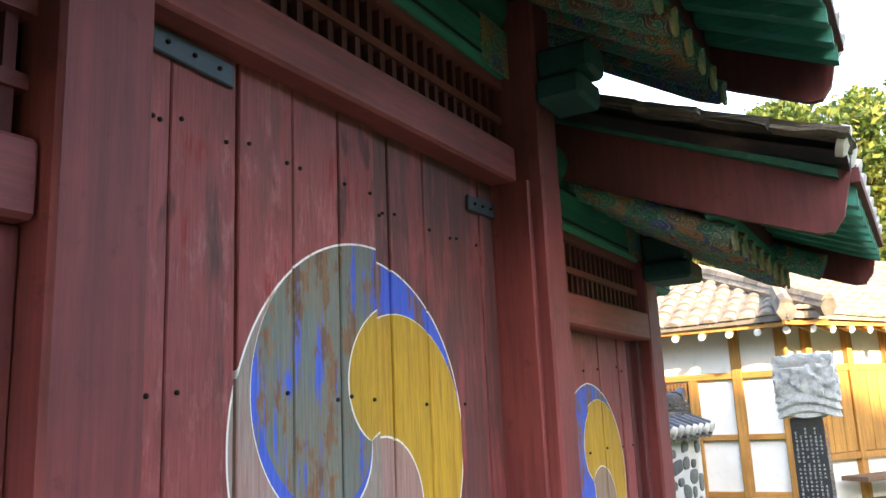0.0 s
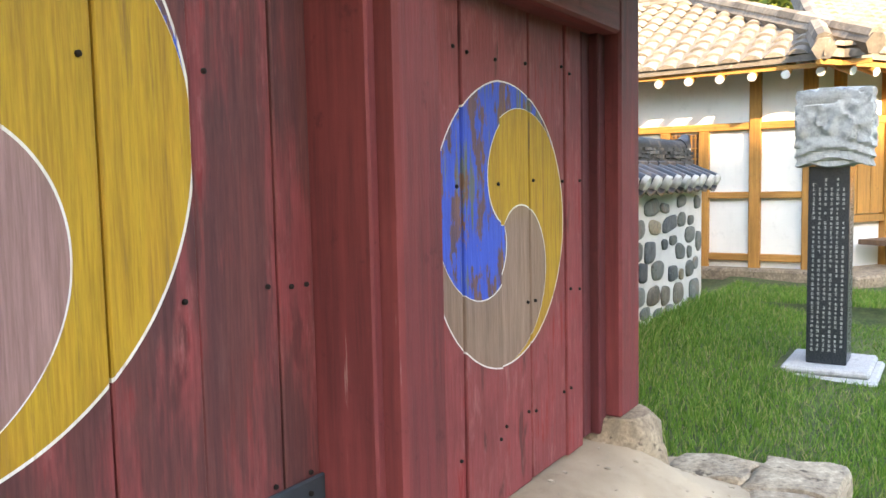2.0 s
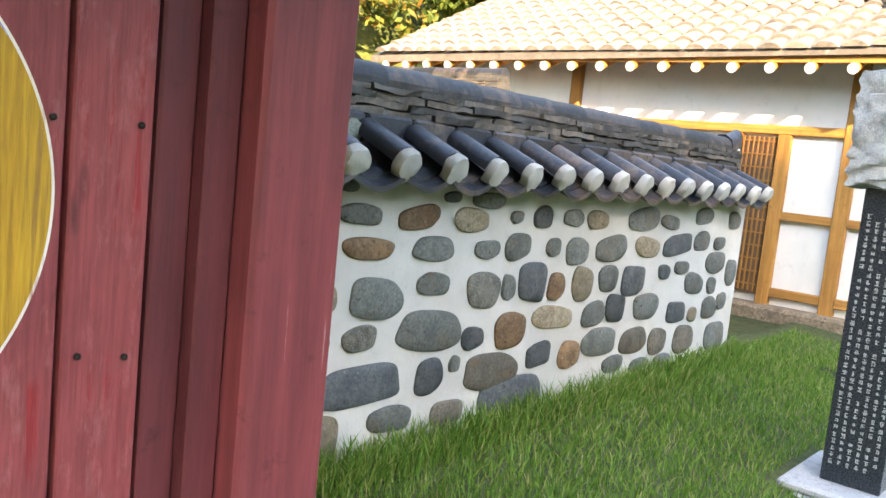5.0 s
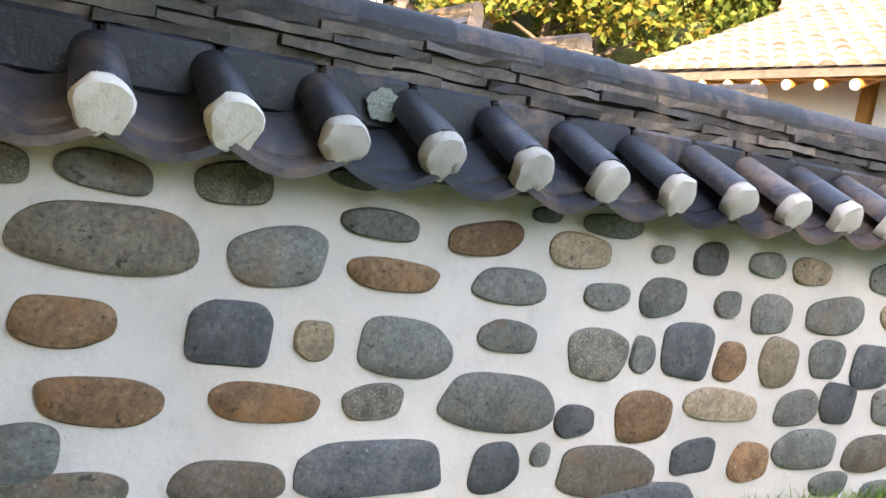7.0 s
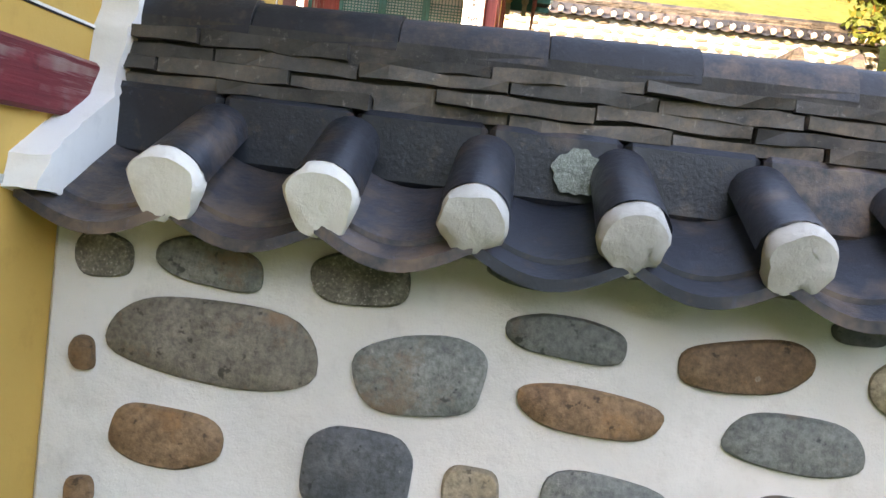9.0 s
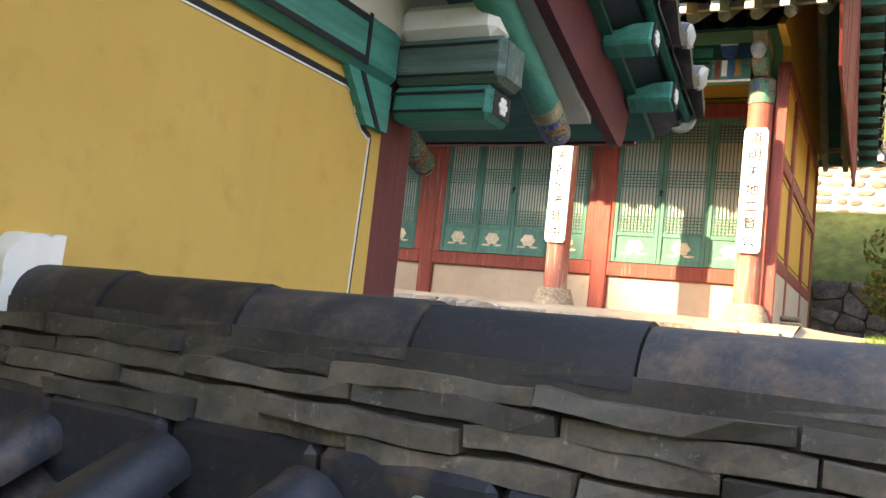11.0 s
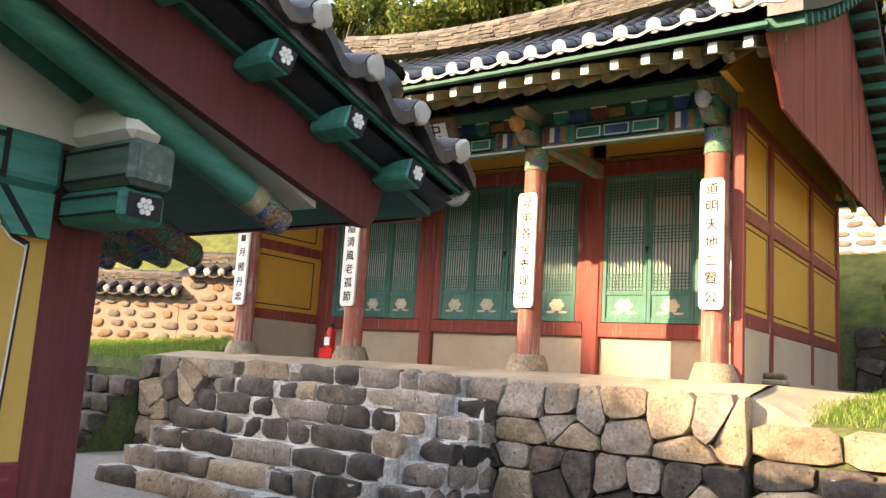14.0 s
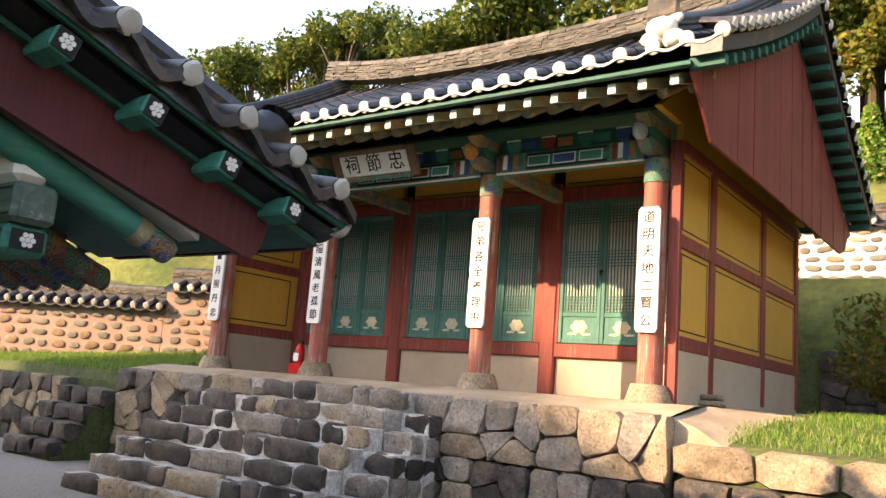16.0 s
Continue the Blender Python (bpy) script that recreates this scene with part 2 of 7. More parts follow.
def plain(name, c, rough=0.6, metal=0.0, var=0.25, scale=9):
    n = Nodes(name, rough, metal)
    vec = n.coords(world_space=True)
    a = n.noise(vec, scale, 5, 0.65)
    n.colour(n.ramp(a, [(0.3, k(c, 1 - var)), (0.7, k(c, 1 + var))]))
    n.gloss(a, max(0.05, rough - 0.1), min(1, rough + 0.15))
    n.bump(a, 0.15, 0.005)
    return n.mat


def roof_tile(name, c=(0.010, 0.012, 0.017), c2=(0.021, 0.025, 0.034), rough=0.40, stain=(0.17, 0.115, 0.08)):
    n = Nodes(name, rough, spec=0.5)
    vec = n.coords(world_space=True)
    a = n.noise(vec, 6, 7, 0.7)
    b = n.noise(vec, 38, 5, 0.75)
    st = n.noise(vec, 2.7, 5, 0.65)
    col = n.ramp(a, [(0.28, c), (0.60, c2), (0.78, k(c2, 1.6))])
    col = n.mix(n.ramp(st, [(0.57, (0,)), (0.67, (0.65,))]), col, stain)
    mott = n.noise(vec, 17, 6, 0.75)
    col = n.mix(n.ramp(mott, [(0.56, (0,)), (0.68, (0.6,))]), col, k(stain, 0.55))
    col = n.mix(n.ramp(b, [(0.61, (0,)), (0.72, (0.6,))]), col, k(c2, 4.0))
    dusty = n.math("MULTIPLY", n.ramp(n.rand(), [(0.62, (0,)), (0.70, (1,))]), n.ramp(mott, [(0.40, (0,)), (0.60, (0.4,))]))
    col = n.mix(dusty, col, k(stain, 0.8))
    scr = n.noise(n.coords((60, 9, 9), world_space=True), 1.0, 4, 0.6)
    col = n.mix(n.ramp(scr, [(0.66, (0,)), (0.72, (0.35,))]), col, k(c2, 3.5))
    tone = n.math("ADD", n.math("MULTIPLY", n.rand(), 0.8), 0.5)
    isl = n.math("ADD", n.math("MULTIPLY", n.n("NewGeometry").outputs["Random Per Island"], 0.5), 0.75)
    n.colour(n.mix(1.0, n.mix(1.0, col, tone, "MULTIPLY"), isl, "MULTIPLY"))
    n.gloss(mott, max(0.16, rough - 0.24), rough + 0.25)
    n.bump(n.math("ADD", a, n.math("MULTIPLY", b, 0.6)), 0.45, 0.008)
    return n.mat


def leafy(name, stops, rough=0.65):
    n = Nodes(name, rough, spec=0.25)
    g = n.n("NewGeometry")
    r = g.outputs["Random Per Island"]
    col = n.ramp(r, stops)
    n.colour(col)
    n.bsdf.inputs["Transmission Weight"].default_value = 0.0
    tr = n.n("BsdfTranslucent")
    n.link(col, tr.inputs[0])
    ms = n.n("MixShader")
    ms.inputs[0].default_value = 0.35
    n.link(n.bsdf.outputs[0], ms.inputs[1])
    n.link(tr.outputs[0], ms.inputs[2])
    n.link(ms.outputs[0], n.t.nodes["Material Output"].inputs[0])
    return n.mat


M_RED = painted_wood("red_paint", (0.20, 0.040, 0.042), (0.145, 0.030, 0.034), (28, 28, 1.4), (0.36, 0.22, 0.2), 0.70)
M_REDH = painted_wood("red_paint_level", RED2, RED, (1.4, 28, 28), (0.36, 0.22, 0.2), 0.72)
M_DARKRED = painted_wood("dark_red_and_shade", (0.13, 0.026, 0.030), (0.085, 0.018, 0.021), (28, 28, 1.4), (0.3, 0.13, 0.12), 0.72)
M_WORNRED = painted_wood("worn_red_beam", (0.19, 0.025, 0.03), (0.13, 0.02, 0.024), (28, 1.2, 28), (0.30, 0.24, 0.21), 0.53)
M_HALLRED = painted_wood("hall_red_paint", (0.27, 0.055, 0.042), (0.20, 0.042, 0.035), (28, 28, 1.4), (0.30, 0.22, 0.17), 0.62)
M_COLUMN = painted_wood("worn_column_paint", (0.29, 0.075, 0.055), (0.31, 0.125, 0.095), (28, 28, 1.2), (0.40, 0.30, 0.24), 0.56)
M_DOOR1A = taegeuk_wood("door_paint_weathered", -2.72, 1.578, 0.642, 0.53, 118, 0.2, True)
M_DOOR1B = taegeuk_wood("door_paint_faded", -2.73, 1.555, 0.63, 0.78, 120, 0.75)
M_DOOR2 = taegeuk_wood("door_paint_small", -0.695, 1.28, 0.508, 0.63)
M_GREEN = painted_wood("green_paint", (0.018, 0.19, 0.145), (0.012, 0.13, 0.10), (1.6, 24, 24), (0.20, 0.24, 0.21), 0.66)
M_GREENY = painted_wood("green_paint_along", (0.028, 0.25, 0.195), (0.018, 0.17, 0.13), (24, 1.6, 24), (0.20, 0.24, 0.21), 0.64)
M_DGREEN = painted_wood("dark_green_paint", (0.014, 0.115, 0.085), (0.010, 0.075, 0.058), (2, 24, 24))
M_DANCHEONG = patterned_wood("patterned_paint", 13.0)
M_GREYGREEN = painted_wood("weathered_green_wood", (0.055, 0.115, 0.095), (0.10, 0.14, 0.12), (1.6, 24, 24), (0.24, 0.25, 0.22), 0.6)
M_HEAD = painted_wood("blue_green_head_paint", (0.008, 0.055, 0.055), (0.006, 0.038, 0.040), (2, 24, 24))
M_BASEPL = plaster("sandy_base_plaster", (0.40, 0.32, 0.245), (0.48, 0.40, 0.31), bump=0.5)
M_STEPLIME = stone_like("step_mortar", (0.30, 0.28, 0.25), (0.62, 0.60, 0.56), 5, 0.9, 0.3, 0.8)
M_BLACK = plain("black_paint_and_dark_gap", (0.012, 0.013, 0.015), 0.7)
M_WHITE = plaster("white_lime", (0.72, 0.70, 0.65), (0.80, 0.78, 0.74))
M_LIME = plaster("lime_mortar", (0.46, 0.44, 0.40), (0.64, 0.615, 0.57), bump=0.7)
M_CAP = plaster("tile_end_lime", (0.38, 0.36, 0.32), (0.54, 0.52, 0.47), bump=0.8)
M_CAPW = plaster("fresh_tile_end_lime", (0.60, 0.57, 0.50), (0.72, 0.69, 0.62), bump=0.8)
M_YELLOW = plaster("ochre_plaster", (0.56, 0.34, 0.085), (0.61, 0.385, 0.11))
M_HYELLOW = plaster("hall_ochre_plaster", (0.56, 0.30, 0.055), (0.62, 0.345, 0.07))
M_TILE = roof_tile("roof_tile")
M_TILE2 = roof_tile("weathered_slab_tile", (0.018, 0.017, 0.016), (0.085, 0.076, 0.064), 0.75, (0.24, 0.17, 0.115))
M_RIDGETOP = roof_tile("dark_matt_ridge_tile", (0.008, 0.009, 0.012), (0.017, 0.019, 0.024), 0.62)
M_BROWNTILE = roof_tile("brown_tile", (0.15, 0.125, 0.10), (0.26, 0.215, 0.175), 0.8, (0.11, 0.10, 0.09))
M_RIDGE = roof_tile("weathered_ridge_tile", (0.040, 0.037, 0.034), (0.120, 0.108, 0.094), 0.8, (0.15, 0.13, 0.11))
M_STONES = {
    "g": stone_like("grey_fieldstone", (0.086, 0.098, 0.090), (0.156, 0.160, 0.144), 11, 0.62, 0.5, 0.55, None, (0.15, 0.10, 0.065)),
    "d": stone_like("dark_fieldstone", (0.043, 0.051, 0.056), (0.090, 0.098, 0.101), 11, 0.62, 0.5, 0.55, None, (0.12, 0.115, 0.11)),
    "b": stone_like("brown_fieldstone", (0.115, 0.064, 0.034), (0.215, 0.132, 0.075), 11, 0.62, 0.5, 0.55, None, (0.26, 0.13, 0.055)),
    "o": stone_like("olive_fieldstone", (0.094, 0.082, 0.062), (0.164, 0.144, 0.117), 11, 0.62, 0.5, 0.55, None, (0.19, 0.11, 0.06)),
    "s": stone_like("speckled_fieldstone", (0.070, 0.070, 0.058), (0.187, 0.172, 0.140), 22, spots=(0.328, 0.312, 0.281)),
    "t": stone_like("tan_fieldstone", (0.179, 0.144, 0.094), (0.265, 0.218, 0.156), 11, 0.62, 0.5, 0.55, None, (0.28, 0.16, 0.08)),
}
M_BASALT = stone_like("dark_step_stone", (0.022, 0.020, 0.020), (0.105, 0.088, 0.074), 5, 0.75, 0.9, 0.9, None, (0.15, 0.105, 0.075))
M_SANDST = stone_like("tan_block_stone", (0.22, 0.165, 0.11), (0.36, 0.28, 0.20), 6, 0.85, 0.4, 0.9, None, (0.15, 0.11, 0.08))
M_GREYST = stone_like("grey_block_stone", (0.15, 0.13, 0.11), (0.29, 0.25, 0.21), 5, 0.85, 0.5, 0.9, None, (0.24, 0.17, 0.11))
M_GRANITE = stone_like("granite", (0.36, 0.37, 0.38), (0.50, 0.50, 0.50), 60, 0.6, 0.1, 0.2)
M_CARVED = stone_like("carved_granite", (0.32, 0.34, 0.34), (0.47, 0.48, 0.47), 30, 0.8, 0.1, 0.5)
M_BLACKSTONE = plain("polished_black_stone", (0.022, 0.028, 0.036), 0.25, 0, 0.3, 120)
M_EARTH = plaster("packed_earth", (0.26, 0.19, 0.13), (0.50, 0.41, 0.30), 0.95, 1.0)
M_EARTHROCK = stone_like("sandy_kerb_rock", (0.22, 0.165, 0.115), (0.46, 0.385, 0.29), 5, 0.95, 0.25, 1.0, None, (0.17, 0.145, 0.12))
M_GRAVEL = stone_like("gravel", (0.15, 0.14, 0.125), (0.34, 0.31, 0.28), 45, 0.95, 0.0, 1.0)
M_SOIL = stone_like("grassy_soil", (0.035, 0.06, 0.018), (0.09, 0.10, 0.035), 3, 0.95, 0.0, 0.6)
M_HILL = stone_like("hill_turf", (0.055, 0.085, 0.018), (0.13, 0.13, 0.035), 0.6, 0.95, 0.0, 0.5)
M_GRASS = leafy("grass_blades", [(0.0, (0.06, 0.15, 0.022)), (0.5, (0.13, 0.27, 0.04)), (0.82, (0.23, 0.34, 0.07)), (1.0, (0.40, 0.35, 0.17))])
M_LEAF = leafy("autumn_leaves", [(0.0, (0.05, 0.085, 0.018)), (0.5, (0.13, 0.16, 0.03)), (0.8, (0.24, 0.20, 0.04)), (1.0, (0.26, 0.13, 0.035))])
M_LEAFG = leafy("green_leaves", [(0.0, (0.035, 0.070, 0.016)), (0.6, (0.095, 0.135, 0.026)), (1.0, (0.20, 0.20, 0.042))])
M_BARK = stone_like("bark", (0.06, 0.045, 0.035), (0.12, 0.095, 0.07), 9, 0.9, 0.2, 0.8)
M_IRON = plain("blued_iron_strap", (0.055, 0.07, 0.085), 0.55, 0.6)
M_NAIL = plain("nail_iron", (0.02, 0.015, 0.013), 0.6, 0.5)
M_PINE = painted_wood("honey_pine", (0.44, 0.215, 0.055), (0.34, 0.155, 0.04), (28, 28, 1.4))
M_PINEH = painted_wood("honey_pine_level", (0.44, 0.215, 0.055), (0.34, 0.155, 0.04), (28, 1.4, 28))
M_OLDWOOD = painted_wood("old_wood", (0.17, 0.10, 0.06), (0.12, 0.07, 0.045), (28, 28, 1.4))
M_PAPER = plaster("door_paper", (0.46, 0.45, 0.40), (0.54, 0.53, 0.47), bump=0.05)
M_TEAL = painted_wood("teal_door_paint", (0.055, 0.19, 0.16), (0.040, 0.145, 0.125), (24, 24, 2))
M_SIGN = plain("white_board_paint", (0.76, 0.74, 0.70), 0.55, 0, 0.06)
M_EXT = plain("extinguisher_red", (0.55, 0.015, 0.015), 0.35, 0, 0.1)
M_SHIELD = painted_wood("shield_red_planks", (0.26, 0.05, 0.038), (0.19, 0.036, 0.03), (28, 28, 1.4), (0.30, 0.14, 0.10), 0.68)
M_RAFT = painted_wood("ochre_patterned_ends", (0.42, 0.25, 0.13), (0.10, 0.20, 0.14), (9, 9, 9), (0.58, 0.44, 0.32), 0.6)
M_EAVE = painted_wood("faded_eave_paint", (0.13, 0.30, 0.22), (0.40, 0.25, 0.12), (9, 3, 9), (0.50, 0.40, 0.27), 0.6)


# ---- mesh helpers ----
def bm_box(bm, x0, x1, y0, y1, z0, z1, bevel=0.0):
    vs = [bm.verts.new(p) for p in ((x0, y0, z0), (x1, y0, z0), (x1, y1, z0), (x0, y1, z0), (x0, y0, z1), (x1, y0, z1), (x1, y1, z1), (x0, y1, z1))]
    fs = [bm.faces.new([vs[i] for i in f]) for f in ((3, 2, 1, 0), (4, 5, 6, 7), (0, 1, 5, 4), (1, 2, 6, 5), (2, 3, 7, 6), (3, 0, 4, 7))]
    if bevel:
        es = {e for f in fs for e in f.edges}
        bmesh.ops.bevel(bm, geom=list(es), offset=bevel, segments=1, affect="EDGES")
    return bm


def box(x0, x1, y0, y1, z0, z1, bevel=0.0):
    return bm_box(bmesh.new(), x0, x1, y0, y1, z0, z1, bevel)


def bm_tube(bm, pts, radii, sides=12, cap=True, arc=(0, 2 * math.pi), up=None):
    """A round bar along pts; arc below a full turn gives a half-round tile."""
    pts = [Vector(p) for p in pts]
    if isinstance(radii, (int, float)):
        radii = [radii] * len(pts)
    full = abs(arc[1] - arc[0] - 2 * math.pi) < 1e-6
    rings = []
    for i, p in enumerate(pts):
        d = (pts[min(i + 1, len(pts) - 1)] - pts[max(i - 1, 0)]).normalized()
        u = Vector(up) if up else (Vector((0, 0, 1)) if abs(d.z) < 0.9 else Vector((0, 1, 0)))
        s = d.cross(u).normalized()
        w = s.cross(d)
        m = sides if full else sides + 1
        rings.append([bm.verts.new(p + radii[i] * (math.cos(arc[0] + (arc[1] - arc[0]) * j / sides) * s + math.sin(arc[0] + (arc[1] - arc[0]) * j / sides) * w)) for j in range(m)])
    for a, b in zip(rings, rings[1:]):
        m = len(a)
        for j in range(m if full else m - 1):
            bm.faces.new((a[j], a[(j + 1) % m], b[(j + 1) % m], b[j]))
    if cap:
        bm.faces.new(rings[0][::-1])
        bm.faces.new(rings[-1])
    return bm


def tube(pts, radii, sides=12, cap=True, arc=(0, 2 * math.pi), up=None):
    return bm_tube(bmesh.new(), pts, radii, sides, cap, arc, up)


def prism(profile, axis, a, b):
    """A flat outline (two coordinates) pushed along axis from a to b."""
    bm = bmesh.new()

    def at(p, v):
        return {"x": (v, p[0], p[1]), "y": (p[0], v, p[1]), "z": (p[0], p[1], v)}[axis]
    lo = [bm.verts.new(at(p, a)) for p in profile]
    hi = [bm.verts.new(at(p, b)) for p in profile]
    bm.faces.new(lo)
    bm.faces.new(hi[::-1])
    m = len(profile)
    for j in range(m):
        bm.faces.new((lo[j], hi[j], hi[(j + 1) % m], lo[(j + 1) % m]))
    bmesh.ops.recalc_face_normals(bm, faces=bm.faces)
    return bm


def mesh_of(bm, name, material, smooth=False):
    me = bpy.data.meshes.new(name)
    bmesh.ops.recalc_face_normals(bm, faces=bm.faces)
    bm.to_mesh(me)
    bm.free()
    me.materials.append(material)
    if smooth:
        me.polygons.foreach_set("use_smooth", [True] * len(me.polygons))
        me.set_sharp_from_angle(angle=radians(40))
    return me


def under(ob, parent):
    """Hang ob under parent without moving it; things have their base as origin, parts the world's."""
    ob.parent = parent
    if parent.parent is None:
        ob.matrix_parent_inverse = Matrix.Translation(-Vector(parent.location))


def part(name, bm, material, parent, label="", smooth=False):
    me = mesh_of(bm, name, material, smooth) if isinstance(bm, bmesh.types.BMesh) else bm
    ob = new(name, me)
    under(ob, parent)
    if label:
        tagged(ob, label)
    return ob


def thing(name, loc, label, category, group="", kind=""):
    ob = new(name)
    ob.location = loc
    return tagged(ob, label, category, group, kind)


def struct(name, bm, material, label, category, smooth=False):
    ob = new(name, mesh_of(bm, name, material, smooth))
    return tagged(ob, label, category, "", "structure")


def placed(name, me, parent, m):
    """A part on shared mesh data at the pose m."""
    ob = new(name, me)
    under(ob, parent)
    ob.matrix_basis = m
    return ob


def pebble(w, h, depth, rng, sides=14, rough=0.12, square=0.0):
    """A flattened stone in the xz plane, facing -y, with an uneven rounded outline."""
    bm = bmesh.new()
    ph = [rng.uniform(0, 6.28) for _ in range(3)]
    tilt = rng.uniform(-0.22, 0.22)
    lean = rng.uniform(-0.08, 0.08)
    rings = []
    for s, y in ((1.0, 0.02), (0.985, -depth * 0.45), (0.90, -depth * 0.82), (0.5, -depth)):
        ring = []
        for j in range(sides):
            a = 2 * math.pi * j / sides
            e = 2.0 / (2.6 + square)
            c, d = math.cos(a), math.sin(a)
            f = 1 + rough * (math.sin(2 * a + ph[0]) * 0.6 + math.sin(3 * a + ph[1]) * 0.5 + math.sin(5 * a + ph[2]) * 0.3)
            f *= 1 + lean * c
            x = math.copysign(abs(c) ** e, c) * w / 2 * f * s
            z = math.copysign(abs(d) ** e, d) * h / 2 * f * s
            if w < 1.6 * h or square:
                tt = tilt * 0.5
            else:
                tt = tilt * 0.6
            ring.append(bm.verts.new((x * math.cos(tt) - z * math.sin(tt), y, x * math.sin(tt) + z * math.cos(tt))))
        rings.append(ring)
    for a, b in zip(rings, rings[1:]):
        for j in range(sides):
            bm.faces.new((a[j], a[(j + 1) % sides], b[(j + 1) % sides], b[j]))
    bm.faces.new(rings[-1])
    return bm


# ---- ground ----
def ground_z(x, y):
    """Height of the land: turf before the wall, a yard behind it, terraces and a hill at the back."""
    if y < 1.25:
        z = 0.05 + 0.16 * (max(min(y, 1.04), -0.6) - 1.04)
    elif y < 6.5:
        z = 0.1 + 0.45 * min(1.0, (y - 1.25) / 3.5)
    else:
        z = 0.55
    if y > 8.75 and x > 1.5:
        z = 1.72 + 0.19 * min(1.8, y - 8.75)
    if y > 8.9 and -8.9 < x <= 1.5:
        z = 1.75
    if y > 8.9 and x < -7.2:
        z = 1.90 + 0.17 * min(y - 8.9, 3.5) + 0.05 * max(0.0, y - 12.4)
    if y > 17.2:
        z = max(z, 3.25 + min(1.4, y - 17.2) * 1.1 + max(0.0, min(y, 33.0) - 18.6) * 0.56)
        if x < -9:
            z = min(z, 3.2 + 0.2 * (y - 9))
        z = min(z, 13.0)
    if x > 6.4 and y < 17.2:
        z = max(0.0 - 0.02 * (y < -1), z if y < 1.25 else 0.02 * (y - 1.25))
        if y > 7.5:
            z += (y - 7.5) * 0.36
    if x > 16:
        z += min(9.0, (x - 16) * 0.35)
    if x < -16 and y > 3:
        z += min(2.0, (-16 - x) * 0.42 * min(1.0, (y - 3) / 8))
    return z


def grid_axis(fine, far):
    vals = [far[0], far[0] * 0.5]
    x = fine[0]
    while x <= fine[1]:
        vals.append(x)
        x += fine[2]
    return sorted(set(vals + [far[1] * 0.5, far[1]]))


def build_ground():
    xs = grid_axis((-40, 44, 0.7), (-400, 400))
    ys = sorted(set(grid_axis((-36, 80, 0.7), (-400, 400)) + [1.24, 1.26, 8.74, 8.76, 8.88, 8.91, 17.18, 17.22]))
    verts = [(x, y, ground_z(x, y) + 0.02 * noise.noise((x * 0.7, y * 0.7, 0))) for y in ys for x in xs]
    w = len(xs)
    faces = [(j * w + i, j * w + i + 1, (j + 1) * w + i + 1, (j + 1) * w + i) for j in range(len(ys) - 1) for i in range(w - 1)]
    me = bpy.data.meshes.new("ground")
    me.from_pydata(verts, [], faces)
    for m in (M_SOIL, M_GRAVEL, M_HILL):
        me.materials.append(m)
    for p in me.polygons:
        c = p.center
        p.material_index = 1 if (1.3 < c.y < 8.7 and -11 < c.x < 6) else (2 if c.y > 17.5 or c.x < -16 or c.x > 14 else 0)
        p.use_smooth = True
    return tagged(new("ground", me), "grass turf and gravel yard rising to a hillside", "ground", "", "structure")


ground = build_ground()

# ---- tiled roofs ----
MESHES = {}


def slope_point(s, ye, ze, yr, zr):
    """A point on a slightly hollow roof slope, s from eave to ridge."""
    return ye + (yr - ye) * s, ze + (zr - ze) * (0.8 * s + 0.2 * s * s)


